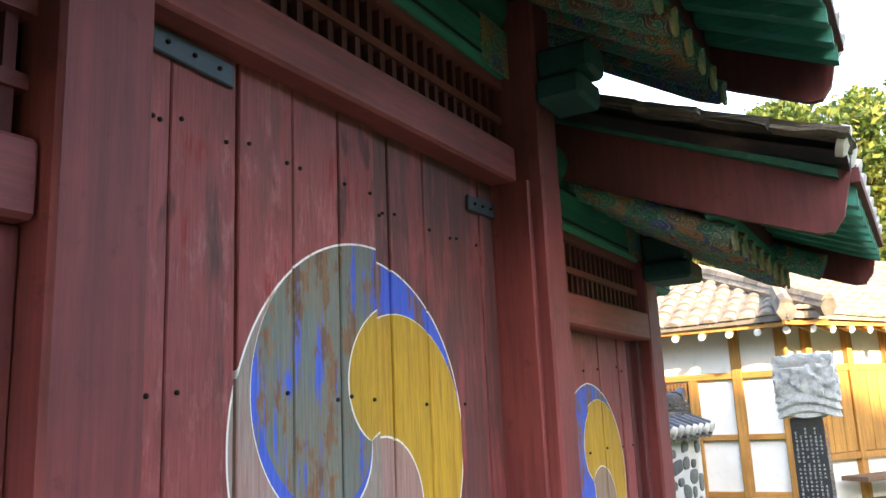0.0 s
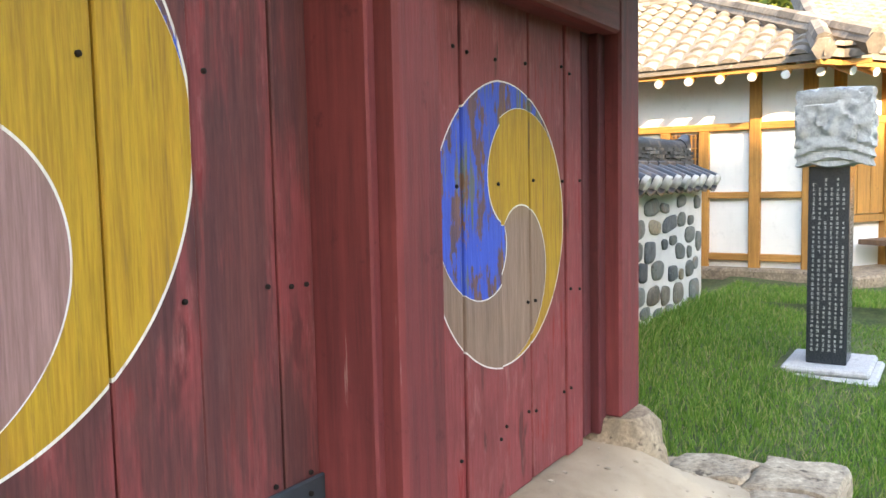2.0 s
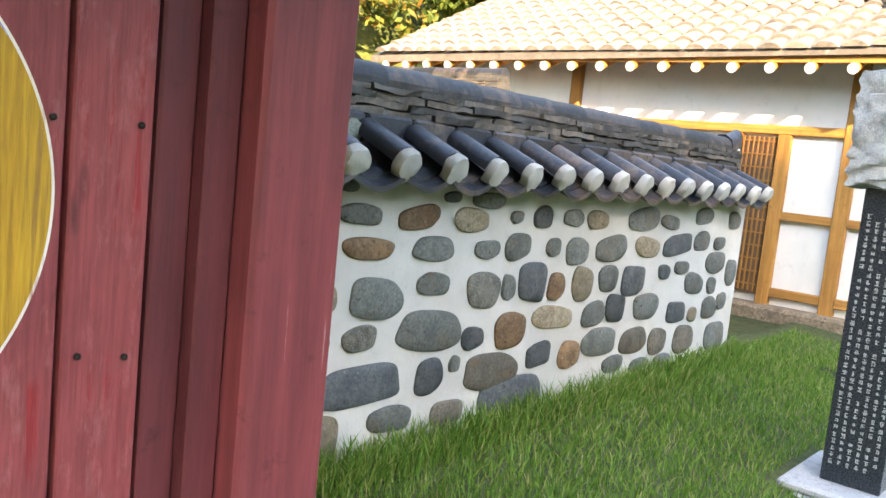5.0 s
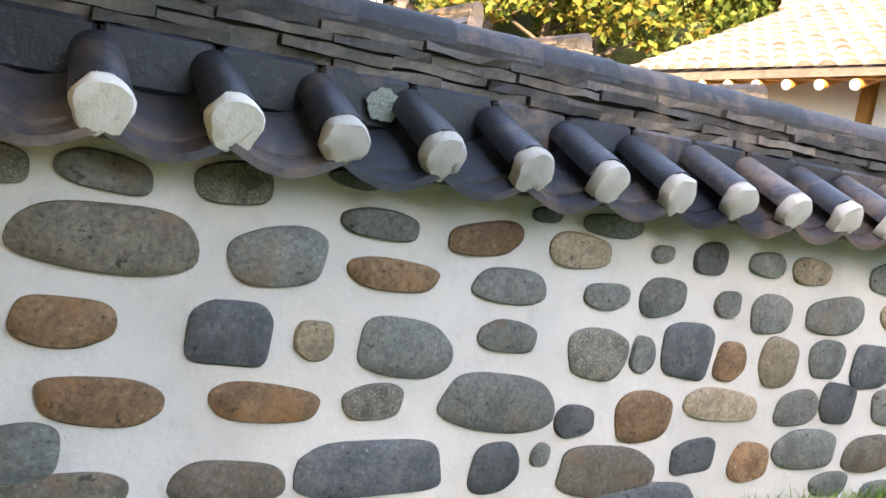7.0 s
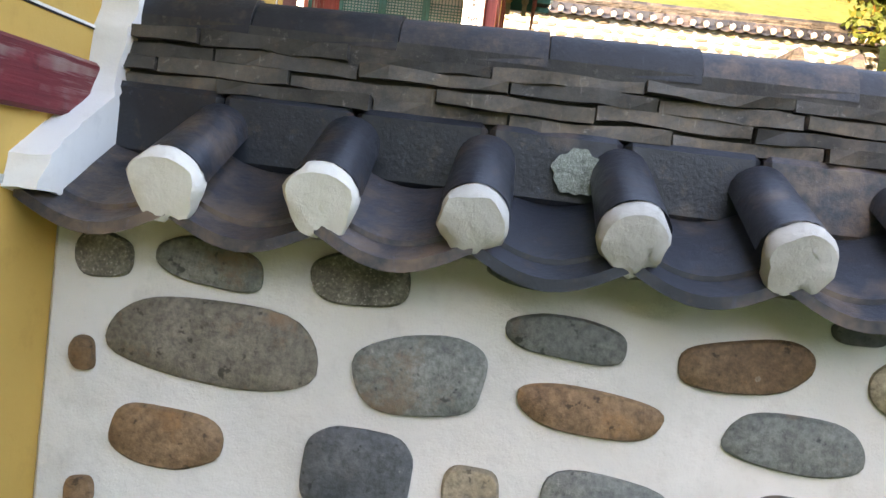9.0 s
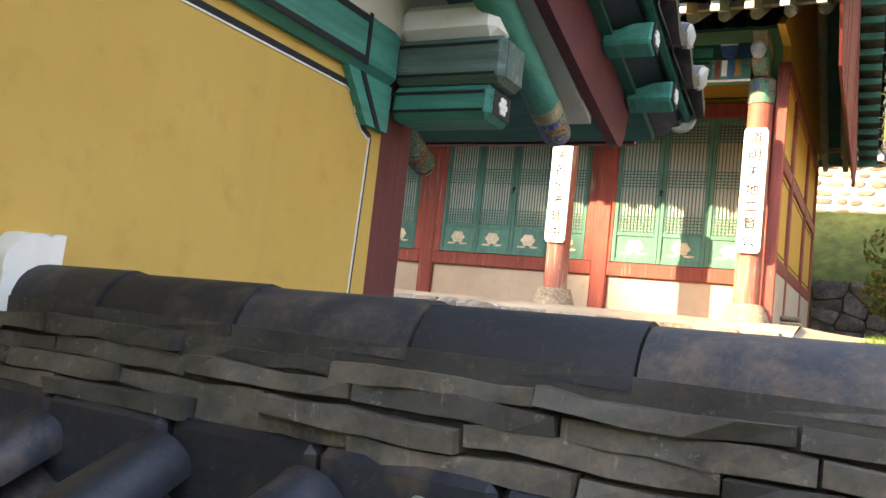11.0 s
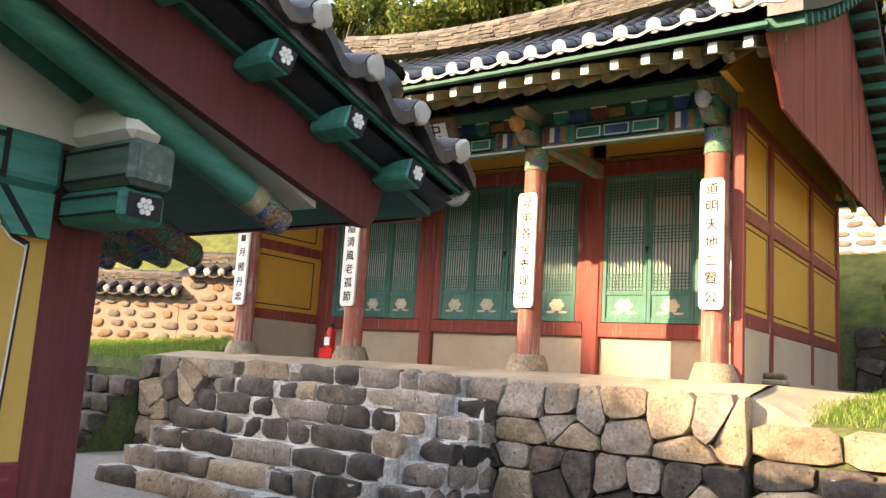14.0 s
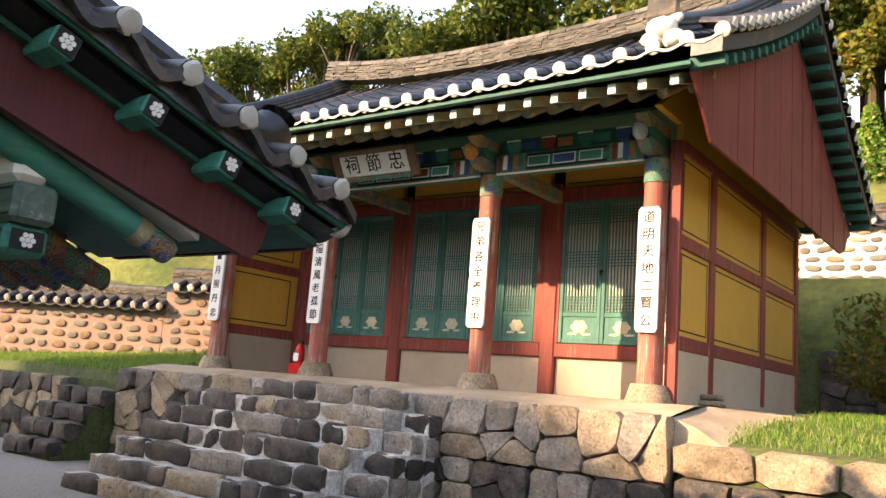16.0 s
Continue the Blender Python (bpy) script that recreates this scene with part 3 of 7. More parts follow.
def tile_slope(parent, x0, x1, ye, ze, yr, zr, spacing=0.29, rad=0.072, lift=0.0, cap=None, tile=None, limed=False):
    """One roof slope: a scalloped bed of under-tiles, rows of round cover tiles and their limed ends."""
    tile = tile or M_TILE
    n = max(2, round((x1 - x0) / spacing))
    sp = (x1 - x0) / n
    xc, half = (x0 + x1) / 2, (x1 - x0) / 2

    def up(x):
        return lift * abs((x - xc) / half) ** 3
    steps = 9
    bed = bmesh.new()
    per = 6
    grid = []
    for i in range(n * per + 1):
        x = x0 + (x1 - x0) * i / (n * per)
        dip = -0.045 * (0.5 - 0.5 * math.cos(2 * math.pi * i / per))
        row = []
        for j in range(steps + 1):
            y, z = slope_point(j / steps, ye, ze, yr, zr)
            row.append((bed.verts.new((x, y, z + dip + up(x))), bed.verts.new((x, y, z + dip + up(x) - 0.035))))
        grid.append(row)
    for a, b in zip(grid, grid[1:]):
        for j in range(steps):
            for q in (0, 1):
                bed.faces.new((a[j][q], b[j][q], b[j + 1][q], a[j + 1][q]))
        bed.faces.new((a[0][0], b[0][0], b[0][1], a[0][1]))
    part("tile_bed", bed, tile, parent, smooth=True)
    if limed:
        edge = bmesh.new()
        out = -0.012 if yr > ye else 0.012
        top = [(x0 + (x1 - x0) * i / (n * per), -0.045 * (0.5 - 0.5 * math.cos(2 * math.pi * i / per))) for i in range(n * per + 1)]
        vs = [(edge.verts.new((x, ye + out, ze + q + up(x) - 0.004)), edge.verts.new((x, ye + out, ze + q + up(x) - 0.030)), edge.verts.new((x, ye - out, ze + q + up(x) - 0.004))) for x, q in top]
        for a, b in zip(vs, vs[1:]):
            edge.faces.new((a[0], b[0], b[1], a[1]))
            edge.faces.new((a[0], b[0], b[2], a[2]))
        part("limed_edge", edge, cap, parent, "white limed eave edge", True)
    length = math.hypot(yr - ye, zr - ze)
    count = max(1, round(length / 0.32))
    bm = bmesh.new()
    for c in range(count):
        pts = [(0, *slope_point((c + q / 2) / count, ye, ze, yr, zr)) for q in range(3)]
        bm_tube(bm, pts, [rad * 1.04, rad, rad * 0.94], 8, False, (0, math.pi))
    me = mesh_of(bm, "cover_tile", tile, True)
    d = Vector((0, *slope_point(0.1, ye, ze, yr, zr))) - Vector((0, ye, ze))
    d.normalize()
    e = bmesh.new()
    bm_tube(e, [Vector((0, ye, ze)) - d * 0.018, Vector((0, ye, ze)) - d * 0.012, Vector((0, ye, ze)) + d * 0.02], [rad * 0.8, rad * 0.97, rad * 0.99], 12, True)
    ce = mesh_of(e, "tile_end", cap or M_CAP, True)
    for i in range(n + 1):
        x = x0 + sp * i
        m = Matrix.Translation((x, 0, up(x)))
        placed("cover_tile", me, parent, m)
        placed("tile_end", ce, parent, m @ Matrix.Translation((0, 0, 0.012)))
    return n, sp


def ridge(parent, x0, x1, y, z, lift=0.0, layers=3, width=0.2, tile_len=0.33, slab=0.05, tile=None, top=None):
    """A built-up ridge: staggered thin slabs and a run of round tiles on top."""
    xc, half = (x0 + x1) / 2, (x1 - x0) / 2
    rng = random.Random(round(x0 * 100) + round(y * 10))

    def up(x):
        return lift * abs((x - xc) / half) ** 2.5
    for l in range(layers):
        x = x0
        w = width + 0.05 - 0.012 * l
        first = True
        while x < x1 - 0.02:
            e = min(x1, x + tile_len * (rng.uniform(0.4, 0.9) if first else rng.uniform(0.92, 1.08)))
            first = False
            zz = z + slab * l + rng.uniform(-0.004, 0.004)
            bm = bmesh.new()
            bm_box(bm, x + 0.003, e - 0.003, y - w / 2 - rng.uniform(-0.012, 0.02), y + w / 2, zz - slab * 0.1, zz + slab * rng.uniform(0.62, 0.86))
            bmesh.ops.subdivide_edges(bm, edges=[d for d in bm.edges if abs(d.verts[0].co.x - d.verts[1].co.x) > 0.05], cuts=4)
            ph = rng.uniform(0, 90)
            for v in bm.verts:
                q = Vector((v.co.x * 9 + ph, v.co.y * 9, v.co.z * 14))
                v.co.z += up(v.co.x) + 0.010 * noise.noise(q) + rng.uniform(-0.002, 0.002)
                v.co.y += 0.014 * noise.noise(q + Vector((7, 3, 1))) + rng.uniform(-0.004, 0.004)
            part("ridge_slab", bm, tile or M_TILE2, parent)
            x = e
    zt = z + slab * layers
    m = max(1, round((x1 - x0) / tile_len))
    for i in range(m):
        a, b = x0 + (x1 - x0) * i / m, x0 + (x1 - x0) * (i + 1) / m
        bm = tube([(a - 0.0, y, zt + up(a)), (b - 0.003, y, zt + up(b))], [width * 0.44, width * 0.47], 10, True, (0, math.pi))
        part("ridge_tile", bm, top or M_TILE, parent, smooth=True)
    return zt + width * 0.45


# ---- gate house ----
gate = thing("gate_house", (-2.6, 1.3, 0.0), "red timber gate house with painted whorl doors and dark tiled roofs", "gate")


def post(x, y, z0, z1, w, base=True, mat=None):
    p = part("post", box(x - w / 2, x + w / 2, y - w / 2, y + w / 2, z0, z1, 0.012), mat or M_RED, gate)
    if base:
        rng = random.Random(round(x * 50 + y * 7))
        bm = bmesh.new()
        bm_tube(bm, [(x, y, -0.25), (x, y, 0.02), (x, y, z0 - 0.1), (x, y, z0)], [w * 0.92, w * 0.86, w * 0.70, w * 0.60], 14)
        for v in bm.verts:
            v.co += Vector((rng.uniform(-1, 1), rng.uniform(-1, 1), 0)) * 0.022
        part("base_stone", bm, M_SANDST, gate, "rough pale foundation stone", True)
    return p


NAIL = mesh_of(tube([(0, 0.004, 0), (0, -0.006, 0), (0, -0.009, 0)], [0.007, 0.0065, 0.003], 8), "nail", M_NAIL, True)


def door_leaf(x0, x1, z0, z1, mat, planks, rows, seed, label, inner=None, out=0.0):
    """A leaf of upright planks with nail rows."""
    rng = random.Random(seed)
    leaf = part("door_leaf", box(x0 + 0.01, x1 - 0.01, 0.035, 0.055, z0 + 0.02, z1), M_DARKRED, gate, label)
    cuts = [x0 + (x1 - x0) * (i + (rng.uniform(-0.16, 0.16) if 0 < i < planks else 0)) / planks for i in range(planks + 1)]
    if inner:
        cuts = [x0, *inner, x1]
    for a, b in zip(cuts, cuts[1:]):
        yo = rng.uniform(-0.004, 0.004) - out
        gap = rng.choice((0.0025, 0.003, 0.005))
        bm = box(a + gap, b - gap, yo, 0.035, z0 + rng.uniform(0, 0.012), z1, 0.004)
        part("plank", bm, mat, leaf)
        for z in rows:
            for x in (a + 0.035, b - 0.035):
                if rng.random() < 0.4:
                    continue
                placed("nail", NAIL, leaf, Matrix.Translation((x + rng.uniform(-0.008, 0.008), yo, z + rng.uniform(-0.012, 0.012))))
    return leaf


def strap(leaf, x0, x1, z, drop, out=0.0):
    """A forged hinge strap with a rounded end and three studs."""
    bm = bmesh.new()
    bm_box(bm, min(x0, x1), max(x0, x1), -0.014 - out, -out, z - 0.035, z + 0.035, 0.004)
    for v in bm.verts:
        v.co.z += drop * abs(v.co.x - x0)
    s = part("hinge_strap", bm, M_IRON, leaf, "blued iron hinge strap")
    for i in range(3):
        x = x0 + (x1 - x0) * (0.2 + 0.3 * i)
        placed("stud", NAIL, s, Matrix.Translation((x, -0.016 - out, z + drop * abs(x - x0))))


# centre bay, taller, and the side bays
leaf = door_leaf(-3.66, -2.665, 0.27, 2.72, M_DOOR1A, 5, (0.75, 1.72, 2.42), 3, "weathered red plank door leaf with half a painted whorl", (-3.57, -3.335, -3.10, -2.87), 0.018)
strap(leaf, -3.66, -3.36, 2.62, -0.05, 0.018)
strap(leaf, -3.66, -3.30, 0.62, 0.0, 0.018)
leaf = door_leaf(-2.66, -1.725, 0.27, 2.70, M_DOOR1B, 5, (0.72, 1.20, 1.70, 2.36), 5, "faded red plank door leaf with half a painted whorl", (-2.56, -2.325, -2.10, -1.855))
strap(leaf, -1.725, -1.97, 2.54, -0.03)
strap(leaf, -1.725, -2.03, 0.67, 0.0)
leaf = door_leaf(-1.40, -0.745, 0.27, 2.10, M_DOOR2, 4, (0.52, 0.95, 1.42, 1.86), 8, "red plank door leaf with half a blue and ochre whorl", (-1.21, -1.01), 0.012)
leaf = door_leaf(-0.74, 0.005, 0.27, 2.10, M_DOOR2, 4, (0.55, 0.98, 1.44, 1.88), 9, "red plank door leaf with half a blue and ochre whorl", (-0.49, -0.165))
for x0, x1 in ((-5.25, -4.60), (-4.59, -3.98)):
    door_leaf(x0, x1, 0.27, 2.10, M_RED, 4, (0.5, 1.4), 4, "plain red plank door leaf")
# post: centre x, width, front y, top; jambs beside them as x0, x1, front y
for x, w, front, top in ((-5.46, 0.28, -0.13, 2.75), (-3.86, 0.24, -0.16, 3.55), (-1.585, 0.20, -0.24, 3.55), (0.30, 0.245, -0.115, 2.75)):
    part("post", box(x - w / 2, x + w / 2, front, 0.16, 0.36, top, 0.012), M_RED, gate)
    bm = tube([(x, 0.02 + front / 2, -0.25), (x, 0.02 + front / 2, 0.02), (x, 0.02 + front / 2, 0.20), (x, 0.02 + front / 2, 0.31), (x, 0.02 + front / 2, 0.362)], [0.275, 0.26, 0.235, 0.20, 0.16], 24)
    for v in bm.verts:
        v.co += Vector((noise.noise(v.co * 9), noise.noise(v.co * 9 + Vector((5, 0, 0))), 0.5 * noise.noise(v.co * 7))) * 0.05 * (v.co.z < 0.35)
    part("base_stone", bm, M_SANDST, gate, "rough pale foundation stone", True)
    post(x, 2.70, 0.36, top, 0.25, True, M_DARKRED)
# the right post's two inner jambs are darker red, shade put into the colour
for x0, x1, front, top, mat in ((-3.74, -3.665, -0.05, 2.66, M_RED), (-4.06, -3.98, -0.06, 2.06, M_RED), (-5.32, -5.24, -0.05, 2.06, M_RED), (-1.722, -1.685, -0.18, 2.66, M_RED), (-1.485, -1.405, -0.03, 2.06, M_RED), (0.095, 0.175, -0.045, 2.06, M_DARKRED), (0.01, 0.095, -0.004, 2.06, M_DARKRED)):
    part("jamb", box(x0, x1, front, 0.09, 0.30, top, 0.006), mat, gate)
for x0, x1, zl in ((-3.74, -1.685, 2.66), (-1.485, 0.1775, 2.06), (-5.32, -3.98, 2.06)):
    part("lintel", box(x0, x1, -0.115, 0.08, zl, zl + 0.17, 0.012), M_REDH, gate)
    part("threshold", box(x0, x1, 0.04, 0.12, 0.16, 0.30, 0.01), M_REDH, gate)
    zt = zl + 0.17
    # black sheet paints in the darkness of the space behind the bars
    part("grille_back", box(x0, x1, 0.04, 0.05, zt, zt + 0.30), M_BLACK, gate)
    n = int((x1 - x0) / 0.075)
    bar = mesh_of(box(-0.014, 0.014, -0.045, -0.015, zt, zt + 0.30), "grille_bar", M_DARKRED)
    for i in range(n):
        placed("grille_bar", bar, gate, Matrix.Translation((x0 + (i + 0.5) * (x1 - x0) / n, 0, 0)))
    part("grille_rail", box(x0, x1, -0.055, -0.01, zt + 0.12, zt + 0.155), M_REDH, gate)
    part("grille_rail", box(x0, x1, -0.07, 0.05, zt + 0.285, zt + 0.33), M_REDH, gate)
    zb = zt + 0.33
    part("painted_beam", box(x0, x1, -0.10, 0.10, zb, zb + 0.24, 0.02), M_GREEN, gate, "green painted beam with black and white lines")
    for z in (zb + 0.035, zb + 0.20):
        part("painted_line", box(x0 + 0.25, x1 - 0.25, -0.104, -0.099, z, z + 0.016), M_BLACK, gate)
    for xx in (x0, x1 - 0.26):
        part("patterned_end", box(xx, xx + 0.26, -0.106, -0.098, zb + 0.005, zb + 0.235), M_DANCHEONG, gate, "multicoloured patterned beam end")
    part("purlin", tube([(x0 - 0.1, 0, zb + 0.36), (x1 + 0.12, 0, zb + 0.36)], 0.12, 14), M_DGREEN, gate, smooth=True)


def bracket(x, y, z, sx):
    """Two stacked green beam heads with a carved end and a dotted flower."""
    for i, (z0, z1, mat, reach) in enumerate(((0.0, 0.125, M_GREEN, 0.41), (0.13, 0.30, M_GREYGREEN, 0.445))):
        b = part("beam_head", box(min(x, x + sx * reach), max(x, x + sx * reach), y - 0.095, y + 0.095, z + z0, z + z1, 0.022), mat, gate)
        for zz in (z + z0 + 0.03, z + z1 - 0.03):
            part("painted_line", box(min(x, x + sx * reach * 0.93), max(x, x + sx * reach * 0.93), y - 0.099, y - 0.094, zz - 0.005, zz + 0.005), M_BLACK, b)
        xe = x + sx * reach
        part("end_face", box(min(xe, xe + sx * 0.004), max(xe, xe + sx * 0.004), y - 0.07, y + 0.07, z + z0 + 0.02, z + z1 - 0.02), M_BLACK if i == 0 else M_GREYGREEN, b)
        if i == 0:
            flower(b, (xe + sx * 0.006, y, z + 0.0625), 0.011)


DOT = {}


def flower(parent, at, size):
    """Seven white dots on an end that faces +x."""
    me = DOT.get(size)
    if me is None:
        me = DOT[size] = mesh_of(tube([(-0.002, 0, 0), (0.003, 0, 0)], size, 10), "dot", M_SIGN)
    for i in range(7):
        a = i * math.pi / 3
        r = 0 if i == 6 else size * 2.1
        placed("dot", me, parent, Matrix.Translation((at[0], at[1] + r * math.cos(a), at[2] + r * math.sin(a))))


bracket(0.44, 2.70, 2.49, 1)
bracket(0.44, 0.0, 2.42, 1)
for x in (-3.86, -1.585):
    zt = 3.0
    part("beam_head", box(x - 0.135, x + 0.135, -0.46, -0.24, zt, zt + 0.12, 0.02), M_HEAD, gate)
    part("beam_head", box(x - 0.10, x + 0.10, -0.50, -0.24, zt + 0.125, zt + 0.27, 0.02), M_HEAD, gate)
for x in (0.26, -5.46):
    part("beam_head", box(x - 0.17, x + 0.17, -0.42, -0.12, 2.42, 2.54, 0.02), M_HEAD, gate)
    part("beam_head", box(x - 0.12, x + 0.12, -0.38, -0.12, 2.545, 2.72, 0.02), M_HEAD, gate)

# gable end of the side bay: ochre panels between red and green beams
GX = 0.43
for sx, gx in ((1, GX), (-1, -5.63)):
    xa, xb = (gx - 0.10, gx) if sx > 0 else (gx, gx + 0.10)
    part("gable_panel", box(xa, xb, 0.15, 2.59, 0.3, 1.485), M_YELLOW, gate, "ochre plaster panel")
    part("gable_panel", box(xa, xb, 0.15, 2.59, 1.615, 2.60), M_YELLOW, gate, "ochre plaster panel")
    part("gable_plaster", prism([(-0.25, 2.81), (2.98, 2.81), (2.98, 3.08), (1.25, 3.66), (-0.25, 3.08)], "x", xa, xb), M_WHITE, gate, "white plastered gable triangle")
    part("tie_beam", box(xa - 0.02, xb + 0.025, 0.15, 2.59, 1.485, 1.615, 0.008), M_WORNRED, gate, "worn red tie beam with peeling paint")
    part("gable_beam", box(xa - 0.03, xb + 0.05, 0.15, 2.60, 2.60, 2.81, 0.03), M_GREENY, gate)
    if sx > 0:
        bx = gx + 0.051
        for z in (2.635, 2.775):
            part("painted_line", box(bx, bx + 0.003, 0.3, 2.36, z - 0.011, z + 0.011), M_BLACK, gate)
        part("painted_line", box(bx, bx + 0.003, 2.36, 2.38, 2.62, 2.80), M_BLACK, gate)
        part("corner_bracket", prism([(2.30, 2.60), (2.58, 2.60), (2.58, 2.43), (2.44, 2.43)], "x", gx - 0.02, gx + 0.03), M_GREENY, gate)
        part("painted_line", prism([(2.37, 2.60), (2.40, 2.60), (2.53, 2.43), (2.50, 2.43)], "x", gx + 0.031, gx + 0.034), M_BLACK, gate)
        # border lines of the painted panel
        path = [(0.3, 1.69), (2.49, 1.69), (2.52, 2.40), (2.46, 2.425), (2.42, 2.465), (2.40, 2.525), (2.34, 2.55), (0.3, 2.55)]
        for q2, ((ya, za), (yb, zb)) in enumerate(zip(path, path[1:])):
            d = Vector((yb - ya, zb - za)).normalized()
            wd = (0.002, 0.005)[q2] if q2 < 2 else 0.011
            q = Vector((-d.y, d.x)) * wd
            p = Vector((-d.y, d.x)) * (wd + 0.006)
            part("border_line", prism([(ya + q.x, za + q.y), (yb + q.x, zb + q.y), (yb - q.x, zb - q.y), (ya - q.x, za - q.y)], "x", gx, gx + 0.003), M_BLACK, gate)
            part("border_line", prism([(ya + p.x, za + p.y), (yb + p.x, zb + p.y), (yb + q.x, zb + q.y), (ya + q.x, za + q.y)], "x", gx, gx + 0.004), M_SIGN, gate)
        part("border_line", box(gx, gx + 0.003, 0.2, 1.1, 1.337, 1.355), M_GRANITE, gate)
    part("wall_rafter", tube([(gx + sx * 0.04, 2.66, 3.03), (gx + sx * 0.04, 2.60, 3.06), (gx + sx * 0.04, 1.25, 3.60)], [0.066, 0.072, 0.075], 14), M_GREEN, gate, "green rafter half set in the gable plaster", True)
    part("lime_fill", box(min(gx, gx + sx * 0.40), max(gx, gx + sx * 0.40), 2.62, 2.78, 2.80, 2.93, 0.03), M_WHITE, gate)
part("back_wall", box(-5.4, 0.2, 2.66, 2.76, 2.0, 2.9), M_REDH, gate)

for xa in (-3.98, -1.40):
    part("centre_gable", prism([(-0.02, 2.4), (2.72, 2.4), (2.72, 3.85), (1.23, 4.5), (-0.02, 3.85)], "x", xa, xa + 0.08), M_YELLOW, gate, "ochre plaster gable of the taller bay")

def rough_slab(w, l, t, rr):
    """A thin broken tile lying flat."""
    bm = box(-w / 2, w / 2, -l / 2, l / 2, -t / 2, t / 2)
    bmesh.ops.subdivide_edges(bm, edges=bm.edges[:], cuts=2, use_grid_fill=True)
    for v in bm.verts:
        v.co += Vector((rr.uniform(-1, 1), rr.uniform(-1, 1), rr.uniform(-0.5, 0.5))) * 0.014
    return bm


# roofs: ridge over the wall's line
RY = 1.23


